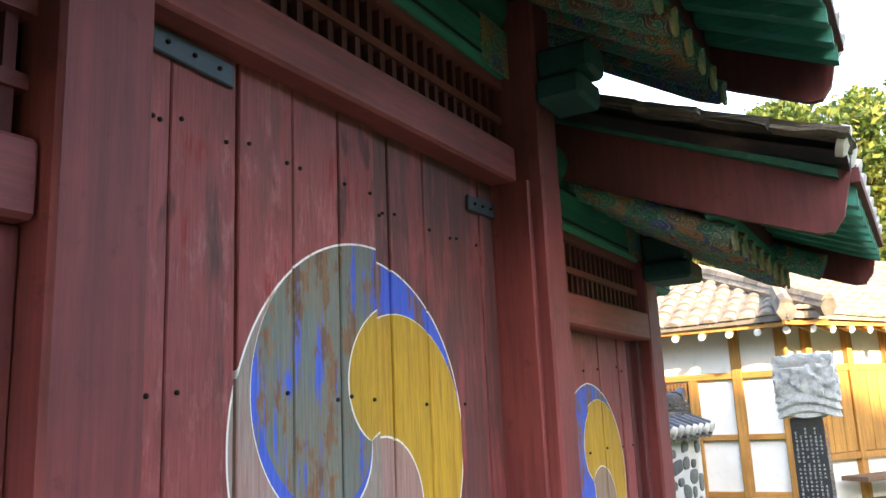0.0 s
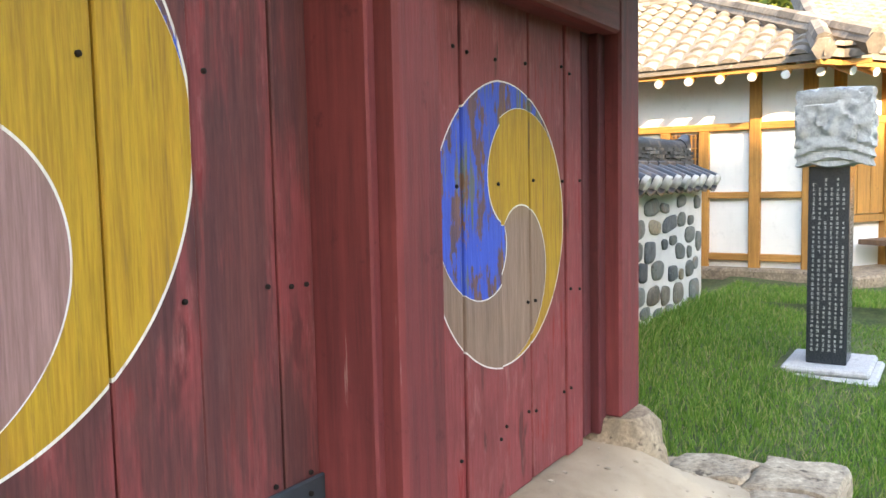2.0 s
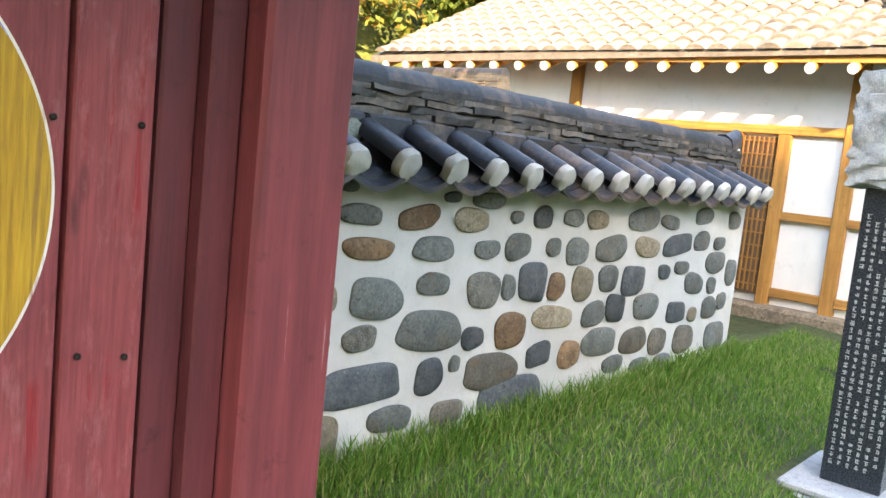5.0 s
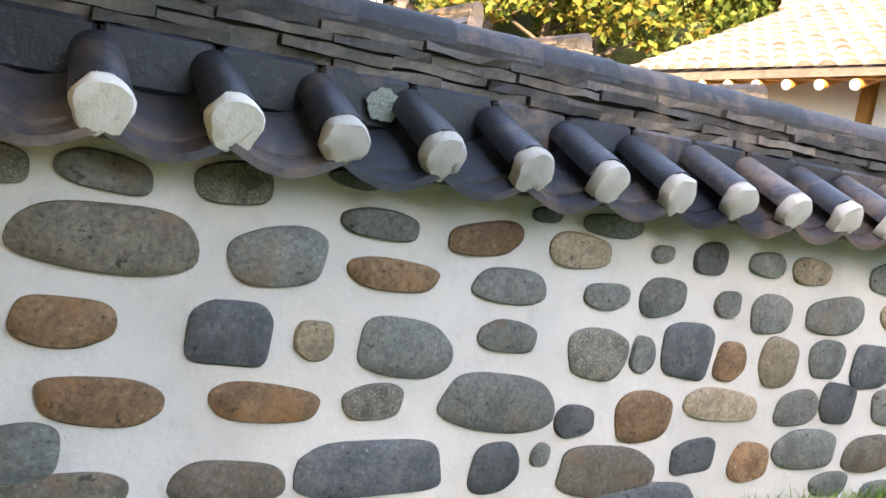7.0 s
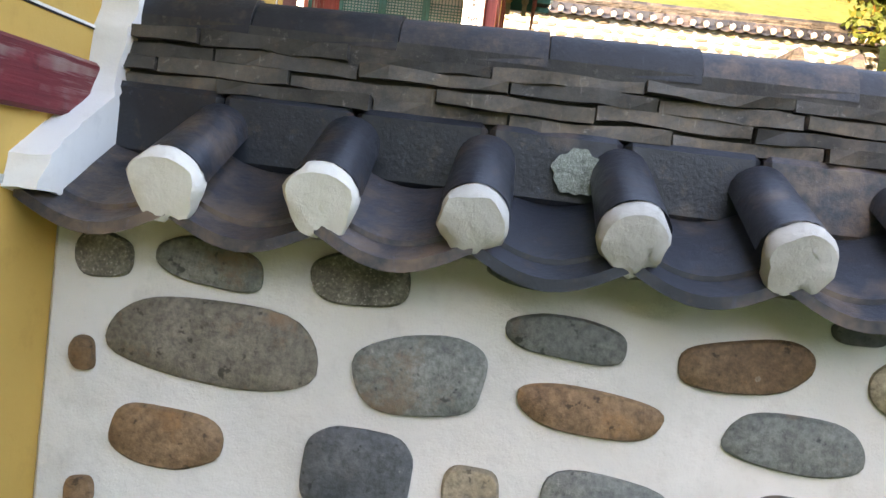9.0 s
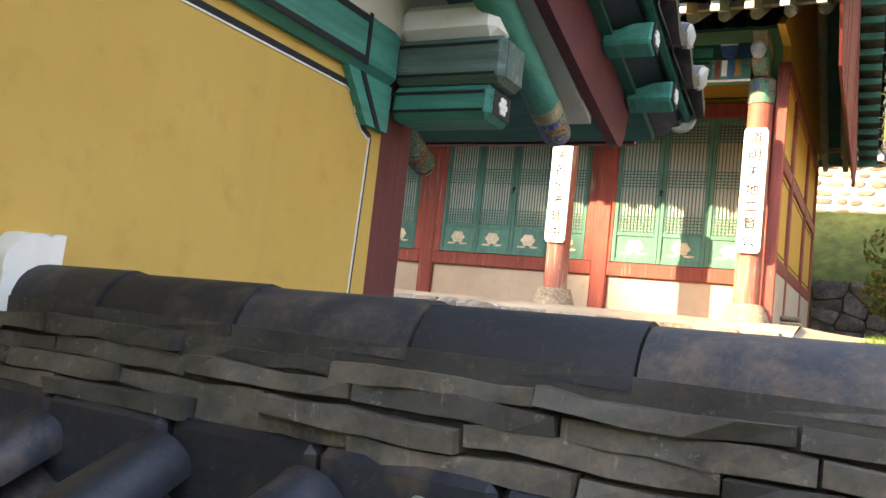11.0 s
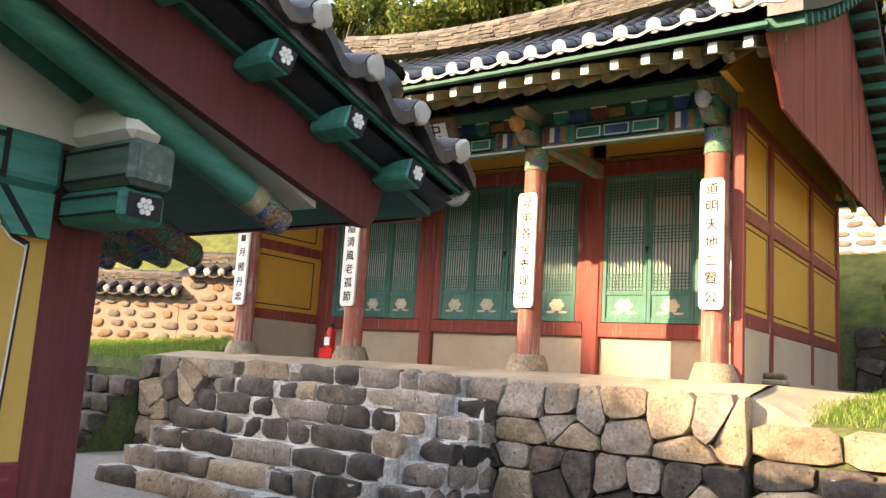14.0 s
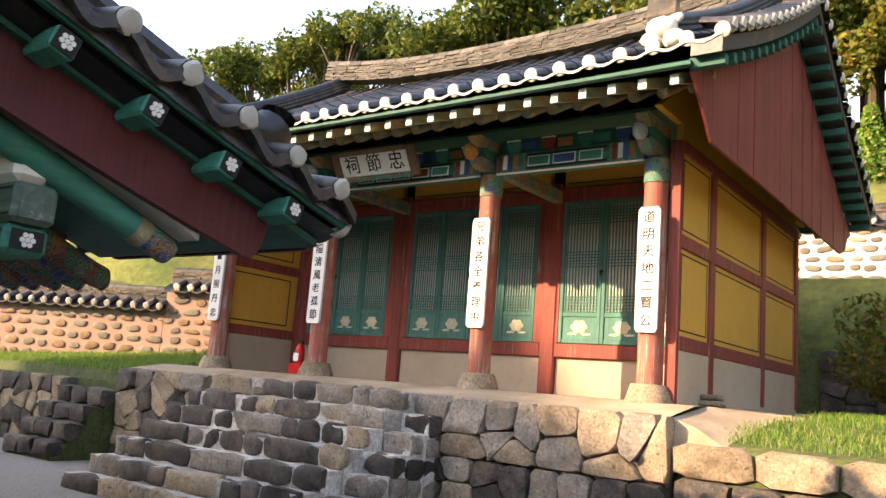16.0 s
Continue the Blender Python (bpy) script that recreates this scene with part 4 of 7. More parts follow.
def gable_roof(x0, x1, zf, zb, zr, ridge_lift, ends):
    """Rafters, boards, tiles and ridge of one gable roof; ends lists which gables carry a bargeboard."""
    for ys, yo, ze in ((-1.42, -1, zf), (4.25, 1, zb)):
        yb, zbd = (ys, ze) if yo < 0 else (ys - 0.35, ze + 0.10)
        ro = 0.55 if yo < 0 else 0.72
        tile_slope(gate, x0, x1, ys, ze + 0.10, RY, zr + 0.06)
        part("roof_board", prism([(ys + yo * -0.05, ze - 0.01), (RY, zr - 0.10), (RY, zr - 0.04), (ys + yo * -0.05, ze + 0.03)], "x", x0 + 0.12, x1 - 0.12), M_DGREEN, gate)
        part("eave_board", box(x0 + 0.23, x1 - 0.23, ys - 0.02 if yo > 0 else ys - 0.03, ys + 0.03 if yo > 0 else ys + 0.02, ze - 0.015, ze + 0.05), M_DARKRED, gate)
        inner = ys - yo * 0.62
        zi = ze + (zr - ze) * 0.62 / abs(RY - ys) * 0.8
        lower = 0.15 if yo < 0 else 0.0
        if yo < 0:
            part("eave_strip", box(x0 + 0.23, x1 - 0.23, inner - 0.03, inner + 0.03, zi - 0.15 - lower, zi - 0.07 - lower), M_GREEN, gate)
            part("eave_fill", box(x0 + 0.23, x1 - 0.23, inner - 0.012, inner + 0.012, zi - 0.07 - lower, zi - 0.02), M_DARKRED, gate)
        n = int((x1 - x0 - 0.3) / 0.24)
        dz = (zr - ze) / abs(RY - ys) * 0.86
        rl = 0.36 if yo < 0 else 0.46
        raf = mesh_of(tube([(0, ys - yo * ro, ze - rl + ro * dz - 0.02), (0, ys - yo * (ro + 0.1), ze - rl + (ro + 0.1) * dz - 0.02), (0, RY, zr - 0.28)], [0.062, 0.068, 0.07], 10), "rafter", M_DANCHEONG, True)
        cap_m = mesh_of(tube([(0, ys - yo * (ro - 0.012), ze - rl - 0.025 + ro * dz), (0, ys - yo * (ro + 0.002), ze - rl - 0.025 + ro * dz)], [0.06, 0.062], 10), "rafter_end", M_RAFT)
        fly = mesh_of(prism([(ys + yo * 0.0, ze - 0.115), (ys + yo * 0.0, ze - 0.02), (ys - yo * 0.6, ze - 0.02 + 0.6 * dz), (ys - yo * 0.6, ze - 0.11 + 0.6 * dz)], "x", -0.042, 0.042), "flying_rafter", M_GREENY)
        flyend = mesh_of(box(-0.038, 0.038, ys + yo * 0.001 - 0.004, ys + yo * 0.001 + 0.004, ze - 0.11, ze - 0.025), "flying_rafter_end", M_SIGN if yo > 0 else M_GREEN)
        for i in range(n):
            xm = x0 + 0.34 + i * (x1 - x0 - 0.68) / (n - 1)
            m = Matrix.Translation((xm, 0, 0))
            if yo > 0 and (xm > 0.22 or (x1 < -4 and xm < -5.6)):
                continue
            placed("rafter", raf, gate, m)
            placed("rafter_end", cap_m, gate, m)
            if yo < 0:
                placed("flying_rafter", fly, gate, m)
                placed("flying_rafter_end", flyend, gate, m)
        for sx, xe in ends:
            # bargeboard with a scrolled tip
            a0, a1 = (xe - 0.22, xe - 0.17) if sx > 0 else (xe + 0.17, xe + 0.22)
            top, btop, bot = [], [], []
            for i in range(9):
                s = i / 8
                y, z = slope_point(s, ys, ze + 0.03, RY, zr)
                top.append((y, z))
                y, z = slope_point(s, yb, zbd + 0.03, RY, zr)
                btop.append((y, z))
                y, z = slope_point(s, yb - yo * 0.16, zbd - 0.235, RY, zr - 0.33)
                bot.append((y, z))
            tip = [(yb - yo * 0.10, zbd - 0.235), (yb - yo * 0.05, zbd - 0.17)]
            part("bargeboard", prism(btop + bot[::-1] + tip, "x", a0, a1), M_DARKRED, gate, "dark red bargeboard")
            inner_end = xe < -1.0 and sx < 0 and x1 > 0
            if inner_end:
                part("verge_lime", prism([(y, z + 0.07) for y, z in top] + [(y, z) for y, z in top[::-1]], "x", xe + 0.12, xe + 0.26), M_LIME, gate, "rough lime under the verge tiles")
                rr = random.Random(17)
                for q in range(9):
                    y, z = slope_point((q + 0.4) / 9, ys, ze + 0.12, RY, zr + 0.09)
                    bmv = rough_slab(0.34, 0.30, 0.035, rr)
                    bmv.transform(Matrix.Translation((xe + 0.07 + rr.uniform(-0.03, 0.03), y, z)) @ Matrix.Rotation(math.atan2(zr - ze, RY - ys) * 0.8, 4, "X"))
                    part("verge_slab", bmv, M_TILE2, gate)
                continue
            soff = [slope_point(i / 8, ys, ze + 0.075, RY, zr + 0.045) for i in range(9)]
            part("verge_board", prism([(y, z + 0.075) for y, z in soff] + [(y, z + 0.045) for y, z in soff[::-1]], "x", min(xe + sx * 0.03, a0), max(xe + sx * 0.03, a1)), M_GREENY, gate)
            part("verge_strip", prism([(y, z + 0.072) for y, z in soff] + [(y, z + 0.012) for y, z in soff[::-1]], "x", min(xe + sx * 0.02, xe + sx * 0.048), max(xe + sx * 0.02, xe + sx * 0.048)), M_GREEN, gate)
            slope_ang = math.atan2(zr - ze, RY - ys) if yo < 0 else math.atan2(ze - zr, ys - RY)
            for i in range(6):
                s = 0.055 + i * 0.158 if yo < 0 else 0.132 + i * 0.1425
                y, z = slope_point(s, ys, ze + 0.065, RY, zr + 0.035)
                mrot = Matrix.Translation((0, y, z - 0.055)) @ Matrix.Rotation(slope_ang, 4, "X")
                bmv = box(min(a1 if sx > 0 else a0, xe + sx * 0.05), max(a1 if sx > 0 else a0, xe + sx * 0.05), -0.058, 0.058, -0.055, 0.055, 0.014)
                bmv.transform(mrot)
                blk = part("verge_rafter", bmv, M_GREENY, gate, "green verge rafter with dotted flower end")
                bme = box(xe + sx * 0.050 - 0.003, xe + sx * 0.050 + 0.003, -0.05, 0.05, -0.047, 0.047)
                bme.transform(mrot)
                part("end_face", bme, M_BLACK, blk)
                if sx > 0:
                    flower(blk, (xe + 0.055, y, z - 0.055), 0.0115)
            # verge tiles lying across the edge, and the sloping hip ridge
            count = 9
            lobe = []
            for i in range(count * 8 + 1):
                y, z = slope_point(i / (count * 8), ys, ze + 0.10, RY, zr + 0.07)
                lobe.append((y, z + 0.085 + 0.045 * math.cos(2 * math.pi * (i / 8 - 0.4))))
            low = [(y, z + 0.08) for y, z in soff]
            part("verge_bed", prism([(y, z + 0.03) for y, z in lobe] + low[::-1], "x", min(xe - sx * 0.12, xe + sx * 0.03), max(xe - sx * 0.12, xe + sx * 0.03)), M_TILE, gate)
            part("verge_pan", prism([(y, z + 0.03) for y, z in lobe] + [(y, z - 0.03) for y, z in lobe[::-1]], "x", min(xe + sx * 0.03, xe + sx * 0.11), max(xe + sx * 0.03, xe + sx * 0.11)), M_TILE, gate, "scalloped dark verge tiles")
            for i in range(count):
                y, z = slope_point((i + 0.4) / count, ys, ze + 0.245, RY, zr + 0.215)
                bmt = tube([(xe - sx * 0.20, y, z + 0.05), (xe + sx * 0.10, y, z - 0.005)], 0.068, 8, True, (0, math.pi))
                vt = part("verge_tile", bmt, M_TILE, gate, smooth=True)
                bme = tube([(xe + sx * 0.085, y, z + 0.004), (xe + sx * 0.112, y, z + 0.0), (xe + sx * 0.124, y, z - 0.002)], [0.058, 0.058, 0.044], 12)
                for v in bme.verts:
                    v.co += Vector((1, 1, 1)) * 0.012 * noise.noise(v.co * 23)
                part("tile_end", bme, M_CAP, vt, smooth=True)
            pts = [(xe - sx * 0.24, *slope_point(s / 8 * 0.82 + 0.18, ys, ze + 0.42, RY, zr + 0.34)) for s in range(9)]
            hr = part("hip_ridge", tube(pts, 0.085, 8, True), M_TILE, gate, smooth=True)
            part("hip_slab", tube([(x, y, z - 0.08) for x, y, z in pts], 0.10, 6, True), M_TILE, hr)
            part("hip_bed", prism([(y, z - 0.08) for x, y, z in pts] + [(y, z - 0.26) for x, y, z in pts[::-1]], "x", pts[0][0] - 0.08, pts[0][0] + 0.08), M_TILE, hr)
            x, y, z = pts[0]
            part("hip_end", tube([(x, y - yo * 0.05, z - 0.03), (x, y + yo * 0.10, z - 0.03), (x, y + yo * 0.19, z + 0.04), (x, y + yo * 0.22, z + 0.12)], [0.10, 0.12, 0.12, 0.10], 12), M_TILE, hr, "upturned dark end tile", True)
            part("hip_lime", box(x - 0.08, x + 0.08, y - 0.03 + yo * 0.02, y + 0.03 + yo * 0.02, z - 0.22, z - 0.05, 0.02), M_CAP, hr)
    ridge(gate, x0 + 0.1, x1 - 0.1, RY, zr + 0.10, ridge_lift)


gable_roof(-1.22, 1.14, 2.60, 2.80, 3.80, 0.05, [(1, 1.14), (-1, -1.22)])
gable_roof(-6.3, -4.08, 2.60, 2.80, 3.80, 0.05, [(-1, -6.3)])
gable_roof(-4.9, -0.38, 3.36, 3.50, 4.75, 0.12, [(1, -0.38), (-1, -4.9)])
part("gable_rafter", tube([(0.80, 3.23, 2.705), (0.80, 2.3, 3.07), (0.80, 1.3, 3.47)], [0.066, 0.070, 0.074], 16), M_GREENY, gate, "turquoise gable rafter with patterned end", True)
part("rafter_band", tube([(0.80, 3.27, 2.689), (0.80, 3.20, 2.717)], 0.0685, 16, False), M_RAFT, gate, smooth=True)
part("rafter_tip", tube([(0.80, 3.42, 2.622), (0.80, 3.40, 2.632), (0.80, 3.23, 2.705)], [0.056, 0.063, 0.0665], 16), M_DANCHEONG, gate, "scroll-painted rafter tip", True)
part("rafter_bed", prism([(3.50, 2.70), (1.3, 3.57), (1.3, 3.62), (3.50, 2.76)], "x", 0.76, 0.915), M_LIME, gate, "pale plaster between rafter and bargeboard")
part("gable_rafter", tube([(0.78, -1.10, 2.48), (0.78, 1.2, 3.45)], 0.085, 14), M_DANCHEONG, gate, smooth=True)

# stone floor before the gate
apron = thing("stone_apron", (-2.5, -0.4, -0.2), "sandy earth and stone apron below the gate", "paving", "", "structure")


def apron_z(x, y):
    """The beaten floor climbs from the kerb to the foot of the doors."""
    up = max(0.0, min(1.0, (y + 0.80) / 0.75))
    side = max(0.0, min(1.0, (0.62 - x) / 0.45))
    return 0.262 * up * up * (3 - 2 * up) * side + 0.015 * noise.noise((x * 3, y * 3, 0)) + 0.007 * noise.noise((x * 15, y * 15, 3))


bm = bmesh.new()
nx, ny = 240, 60
vv = [[bm.verts.new((-7 + (7.93 - 0.35 * max(0, (q / ny * 1.2) - 0.4)) * i / nx, -0.98 + 1.28 * q / ny, 0)) for i in range(nx + 1)] for q in range(ny + 1)]
for row in vv:
    for v in row:
        v.co.z = apron_z(v.co.x, v.co.y)
for r0, r1 in zip(vv, vv[1:]):
    for i in range(nx):
        bm.faces.new((r0[i], r0[i + 1], r1[i + 1], r1[i]))
part("apron_bed", bm, M_EARTH, apron, smooth=True)
part("apron_core", box(-7, 0.60, -0.93, 2.9, -0.4, -0.03), M_EARTH, apron)
rng = random.Random(21)
for x0, x1, y0, y1 in ((0.02, 0.5, -1.06, -0.62), (0.5, 0.97, -0.95, -0.58), (0.55, 0.86, -0.57, -0.2), (-0.8, 0.0, -1.08, -0.66), (-1.7, -0.82, -1.06, -0.7)):
    bm = box(x0 + 0.004, x1 - 0.004, y0, y1, -0.25, 0.028 + rng.uniform(0, 0.012), 0.012)
    bmesh.ops.subdivide_edges(bm, edges=bm.edges[:], cuts=5, use_grid_fill=True)
    for v in bm.verts:
        p = v.co * 5.0
        v.co += Vector((noise.noise(p), noise.noise(p + Vector((9, 0, 0))), 0.35 * noise.noise(p * 1.6 + Vector((0, 9, 0))))) * 0.055
    part("flagstone", bm, M_EARTHROCK, apron, "worn sandy kerb rock", True)


bm = bmesh.new()
for q in range(260):
    x, y = rng.uniform(-3.2, 0.75), rng.uniform(-0.85, -0.05)
    sz = rng.choice((0.005, 0.006, 0.008, 0.012))
    bmesh.ops.create_icosphere(bm, subdivisions=1, radius=sz, matrix=Matrix.Translation((x, y, apron_z(x, y) + sz * 0.3)) @ Matrix.Rotation(rng.uniform(0, 6), 4, "Z") @ Matrix.Diagonal((1.4, 0.9, 0.6, 1)))
tagged(part("loose_grit", bm, M_EARTHROCK, apron, "scattered grit and small pebbles", True), kind="stuff")


# ---- stone-and-lime wall with tiled coping ----
def tiled_wall(name, length, base, height, thick, label, stones, tile_step=0.298, first=0.312, coping_tops=None, mortar=None, seed=1, detail=True):
    """Wall along +x from its own origin, face towards -y: lime core, set stones, tile coping on both sides."""
    w = thing(name, (0, 0, 0), label, "wall", "", "structure")
    h = height
    part("wall_core", box(0, length, 0, thick, base, h, 0.01), mortar or M_LIME, w)
    for s in stones:
        part("stone", s[0], s[1], w, smooth=True)
    c = thick / 2
    cover = mesh_of(tube([(0, -0.16, h + 0.085), (0, 0.10, h + 0.20)], [0.072, 0.066], 10, False, (0, math.pi)), "cover_tile", M_TILE, True)
    def limed_end(rad, mat, turn):
        """A lump of lime pressed into the tile's mouth, drooping and torn along its lower edge."""
        bm = tube([(0, -0.207, h + 0.069), (0, -0.203, h + 0.070), (0, -0.190, h + 0.075), (0, -0.158, h + 0.087)], [rad * 0.55, rad * 0.90, rad, rad * 1.0], 24)
        for v in bm.verts:
            d = v.co - Vector((0, -0.19, h + 0.075))
            p = Vector((d.x * 26 + turn * 7.3, d.y * 9, d.z * 26))
            v.co += Vector((0.010 * noise.noise(p), 0.008 * noise.noise(p + Vector((3, 3, 3))), 0.009 * noise.noise(p + Vector((0, 8, 0)))))
            if d.z < -0.030:
                v.co.z += 0.016 * noise.noise(Vector((d.x * 34 + turn * 5.1, 0, turn))) - 0.006
                v.co.y += 0.012
        return mesh_of(bm, "tile_end", mat, True)
    ends = [limed_end(0.066, M_CAP, q) for q in range(5)]
    endw = limed_end(0.070, M_CAPW, 9)
    pan = bmesh.new()
    cols = 10
    for lay, (y0, y1, dz) in enumerate(((-0.178, 0.10, -0.004), (-0.120, 0.10, 0.030))):
        rows = []
        for y, z in ((y0, h + 0.045 + dz), ((y0 + y1) / 2, h + 0.10 + dz), (y1, h + 0.15 + dz)):
            rows.append([(pan.verts.new((x, y, z - 0.055 * math.cos(math.pi * x / (tile_step * 1.02)))), pan.verts.new((x, y, z - 0.055 * math.cos(math.pi * x / (tile_step * 1.02)) - 0.024))) for x in [tile_step * 1.02 * (q / cols - 0.5) for q in range(cols + 1)]])
        for a, b in zip(rows, rows[1:]):
            for q in range(cols):
                for s in (0, 1):
                    pan.faces.new((a[q][s], a[q + 1][s], b[q + 1][s], b[q][s]))
        for q in range(cols):
            pan.faces.new((rows[0][q][0], rows[0][q + 1][0], rows[0][q + 1][1], rows[0][q][1]))
    pan_me = mesh_of(pan, "pan_tile", M_TILE, True)
    rng = random.Random(seed)
    flip = Matrix.Translation((0, thick, 0)) @ Matrix.Rotation(math.pi, 4, "Z") @ Matrix.Translation((-length, 0, 0))
    n = int((length - first) / tile_step) + 1
    for back in (False, True):
        f = flip if back else Matrix()
        for i in range(n):
            x = first + i * tile_step
            j = Matrix.Translation((x, rng.uniform(-0.006, 0.006), rng.uniform(-0.004, 0.004))) @ Matrix.Rotation(rng.uniform(-0.03, 0.03), 4, "Z")
            placed("cover_tile", cover, w, f @ j)
            placed("tile_end", endw if i < 2 else ends[(i * 7 + 3) % 5], w, f @ j)
            placed("pan_tile", pan_me, w, f @ Matrix.Translation((x - tile_step / 2, rng.uniform(-0.008, 0.008), rng.uniform(-0.004, 0.004))))
    # upright filler tiles, slabs, ridge
    x = 0.0
    i = 0
    while x < length - 0.03:
        e = min(length, first + (i + 0.0) * tile_step) if i else min(length, first)
        if e > x + 0.02:
            part("filler_tile", box(x + 0.003, e - 0.003, 0.085 + rng.uniform(-0.006, 0.006), thick - 0.085, h + 0.12, h + 0.285, 0.014), M_TILE, w)
        x = e
        i += 1
        if i > 200:
            break
    z = h + 0.285
    part("coping_core", box(0.004, length - 0.004, c - thick * 0.2, c + thick * 0.2, h - 0.01, z + 0.16), M_TILE2, w)
    ridge(w, 0.0, length, c, z, 0.0, 4, thick * 0.44, 0.332, 0.0352, None, M_RIDGETOP)
    return w


def fit_stones(rows, y, rng, depth=0.022):
    out = []
    for key, some in rows:
        for x, z, sw, sh in some:
            bm = pebble(sw * 0.97, sh * 0.95, depth, rng, 32, 0.07, 1.2 if key in "d" and sw > 0.22 else 0.0)
            bm.transform(Matrix.Translation((x, y, z)))
            out.append((bm, M_STONES[key]))
    return out


def random_stones(length, z0, z1, rng, size=0.3, keys="gobt"):
    """Uneven courses of field stones."""
    out = []
    z = z0 + 0.08
    while z < z1 - 0.06:
        hh = rng.uniform(0.10, 0.17)
        x = rng.uniform(0.0, 0.2)
        while x < length - 0.1:
            sw = rng.uniform(0.6, 1.3) * size
            bm = pebble(sw, hh * rng.uniform(0.7, 1.0), 0.03, rng, 10, 0.10)
            bm.transform(Matrix.Translation((x + sw / 2, 0, z + hh / 2 + rng.uniform(-0.02, 0.02))))
            out.append((bm, M_STONES[rng.choice(keys)]))
            x += sw + rng.uniform(0.06, 0.14)
        z += hh + 0.05
    return out


rng = random.Random(5)
X0 = GX
FACE = 1.03
ROWS = [
    ("b", [(0.52, 0.98, 0.06, 0.08), (0.54, 0.67, 0.07, 0.08), (0.72, 0.82, 0.27, 0.14), (0.82, 0.61, 0.34, 0.14), (1.27, 0.6, 0.36, 0.12), (1.63, 1.0, 0.31, 0.11), (1.93, 1.14, 0.29, 0.12), (2.73, 0.53, 0.3, 0.21), (3.15, 0.75, 0.18, 0.17), (3.37, 0.32, 0.24, 0.19)]),
    ("s", [(0.55, 1.2, 0.13, 0.11), (1.12, 1.22, 0.22, 0.13), (1.62, 0.6, 0.22, 0.12), (2.46, 0.77, 0.29, 0.2)]),
    ("g", [(0.64, 0.47, 0.23, 0.18), (0.78, 1.21, 0.24, 0.11), (1.27, 1.03, 0.31, 0.18), (1.55, 1.15, 0.26, 0.1), (1.71, 0.77, 0.35, 0.2), (1.87, 0.19, 0.29, 0.14), (2.05, 0.99, 0.3, 0.13), (2.07, 0.59, 0.5, 0.21), (2.07, 0.82, 0.24, 0.12), (2.29, 0.4, 0.08, 0.09), (2.43, 1.23, 0.27, 0.09), (2.46, 0.98, 0.22, 0.1), (2.68, 0.77, 0.12, 0.15), (2.69, 1.15, 0.11, 0.07), (2.73, 0.99, 0.23, 0.16)]),
    ("g", [(3.07, 0.98, 0.15, 0.11), (3.25, 1.15, 0.21, 0.11), (3.33, 0.95, 0.26, 0.17), (3.61, 0.55, 0.28, 0.17), (3.72, 0.36, 0.45, 0.19), (3.73, 0.96, 0.41, 0.17), (3.74, 0.77, 0.25, 0.18), (3.93, 0.19, 0.26, 0.13), (4.13, 1.15, 0.46, 0.16), (4.3, 0.14, 0.27, 0.09), (4.3, 0.55, 0.39, 0.19), (4.52, 1.13, 0.28, 0.11), (4.68, 0.11, 0.26, 0.15), (4.79, 0.8, 0.23, 0.11), (5.04, 0.67, 0.34, 0.17)]),
    ("g", [(5.08, 1.18, 0.3, 0.14), (5.09, 0.99, 0.27, 0.16), (5.36, 0.64, 0.16, 0.14), (5.38, 0.46, 0.29, 0.18), (5.38, 0.82, 0.37, 0.18), (5.42, 0.97, 0.21, 0.11), (5.57, 0.21, 0.4, 0.26), (5.6, 0.5, 0.17, 0.15), (5.66, 1.15, 0.24, 0.15), (5.72, 0.73, 0.2, 0.24)]),
    ("o", [(0.8, 1.04, 0.47, 0.2), (2.26, 0.15, 0.27, 0.14), (2.59, 0.32, 0.5, 0.21), (4.18, 0.32, 0.37, 0.2), (4.54, 0.28, 0.29, 0.2), (4.98, 0.25, 0.34, 0.24)]),
    ("d", [(1.15, 0.80, 0.26, 0.19), (1.45, 1.27, 0.17, 0.05), (1.65, 0.38, 0.51, 0.2), (2.11, 0.36, 0.21, 0.19), (2.15, 1.24, 0.12, 0.06), (2.42, 0.52, 0.18, 0.13), (2.83, 0.17, 0.6, 0.2), (2.9, 0.79, 0.28, 0.23), (2.93, 1.15, 0.19, 0.13), (3.05, 0.36, 0.24, 0.15), (3.88, 0.57, 0.25, 0.19), (4.08, 0.74, 0.32, 0.21), (4.52, 0.78, 0.18, 0.11), (4.7, 0.97, 0.45, 0.16), (4.78, 0.47, 0.3, 0.17)]),
    ("t", [(1.4, 0.17, 0.27, 0.27), (1.4, 0.79, 0.13, 0.13), (2.32, 1.13, 0.28, 0.13), (3.14, 0.57, 0.42, 0.15), (3.44, 0.75, 0.25, 0.22), (3.53, 1.14, 0.26, 0.12), (4.23, 0.96, 0.37, 0.14), (5.07, 0.43, 0.15, 0.12)]),
    ("o", [(0.75, 0.35, 0.4, 0.13), (1.2, 0.36, 0.34, 0.15), (0.9, 0.16, 0.35, 0.16)]),
]
stones = fit_stones([(key, [(x - X0, z, sw, sh) for x, z, sw, sh in some]) for key, some in ROWS], 0.0, rng)
wall_front = tiled_wall("wall_front", 5.45, -0.2, 1.30, 0.46, "whitewashed wall set with grey and brown field stones under dark tile coping", stones, seed=4)
wall_front.location = (X0, FACE, 0)
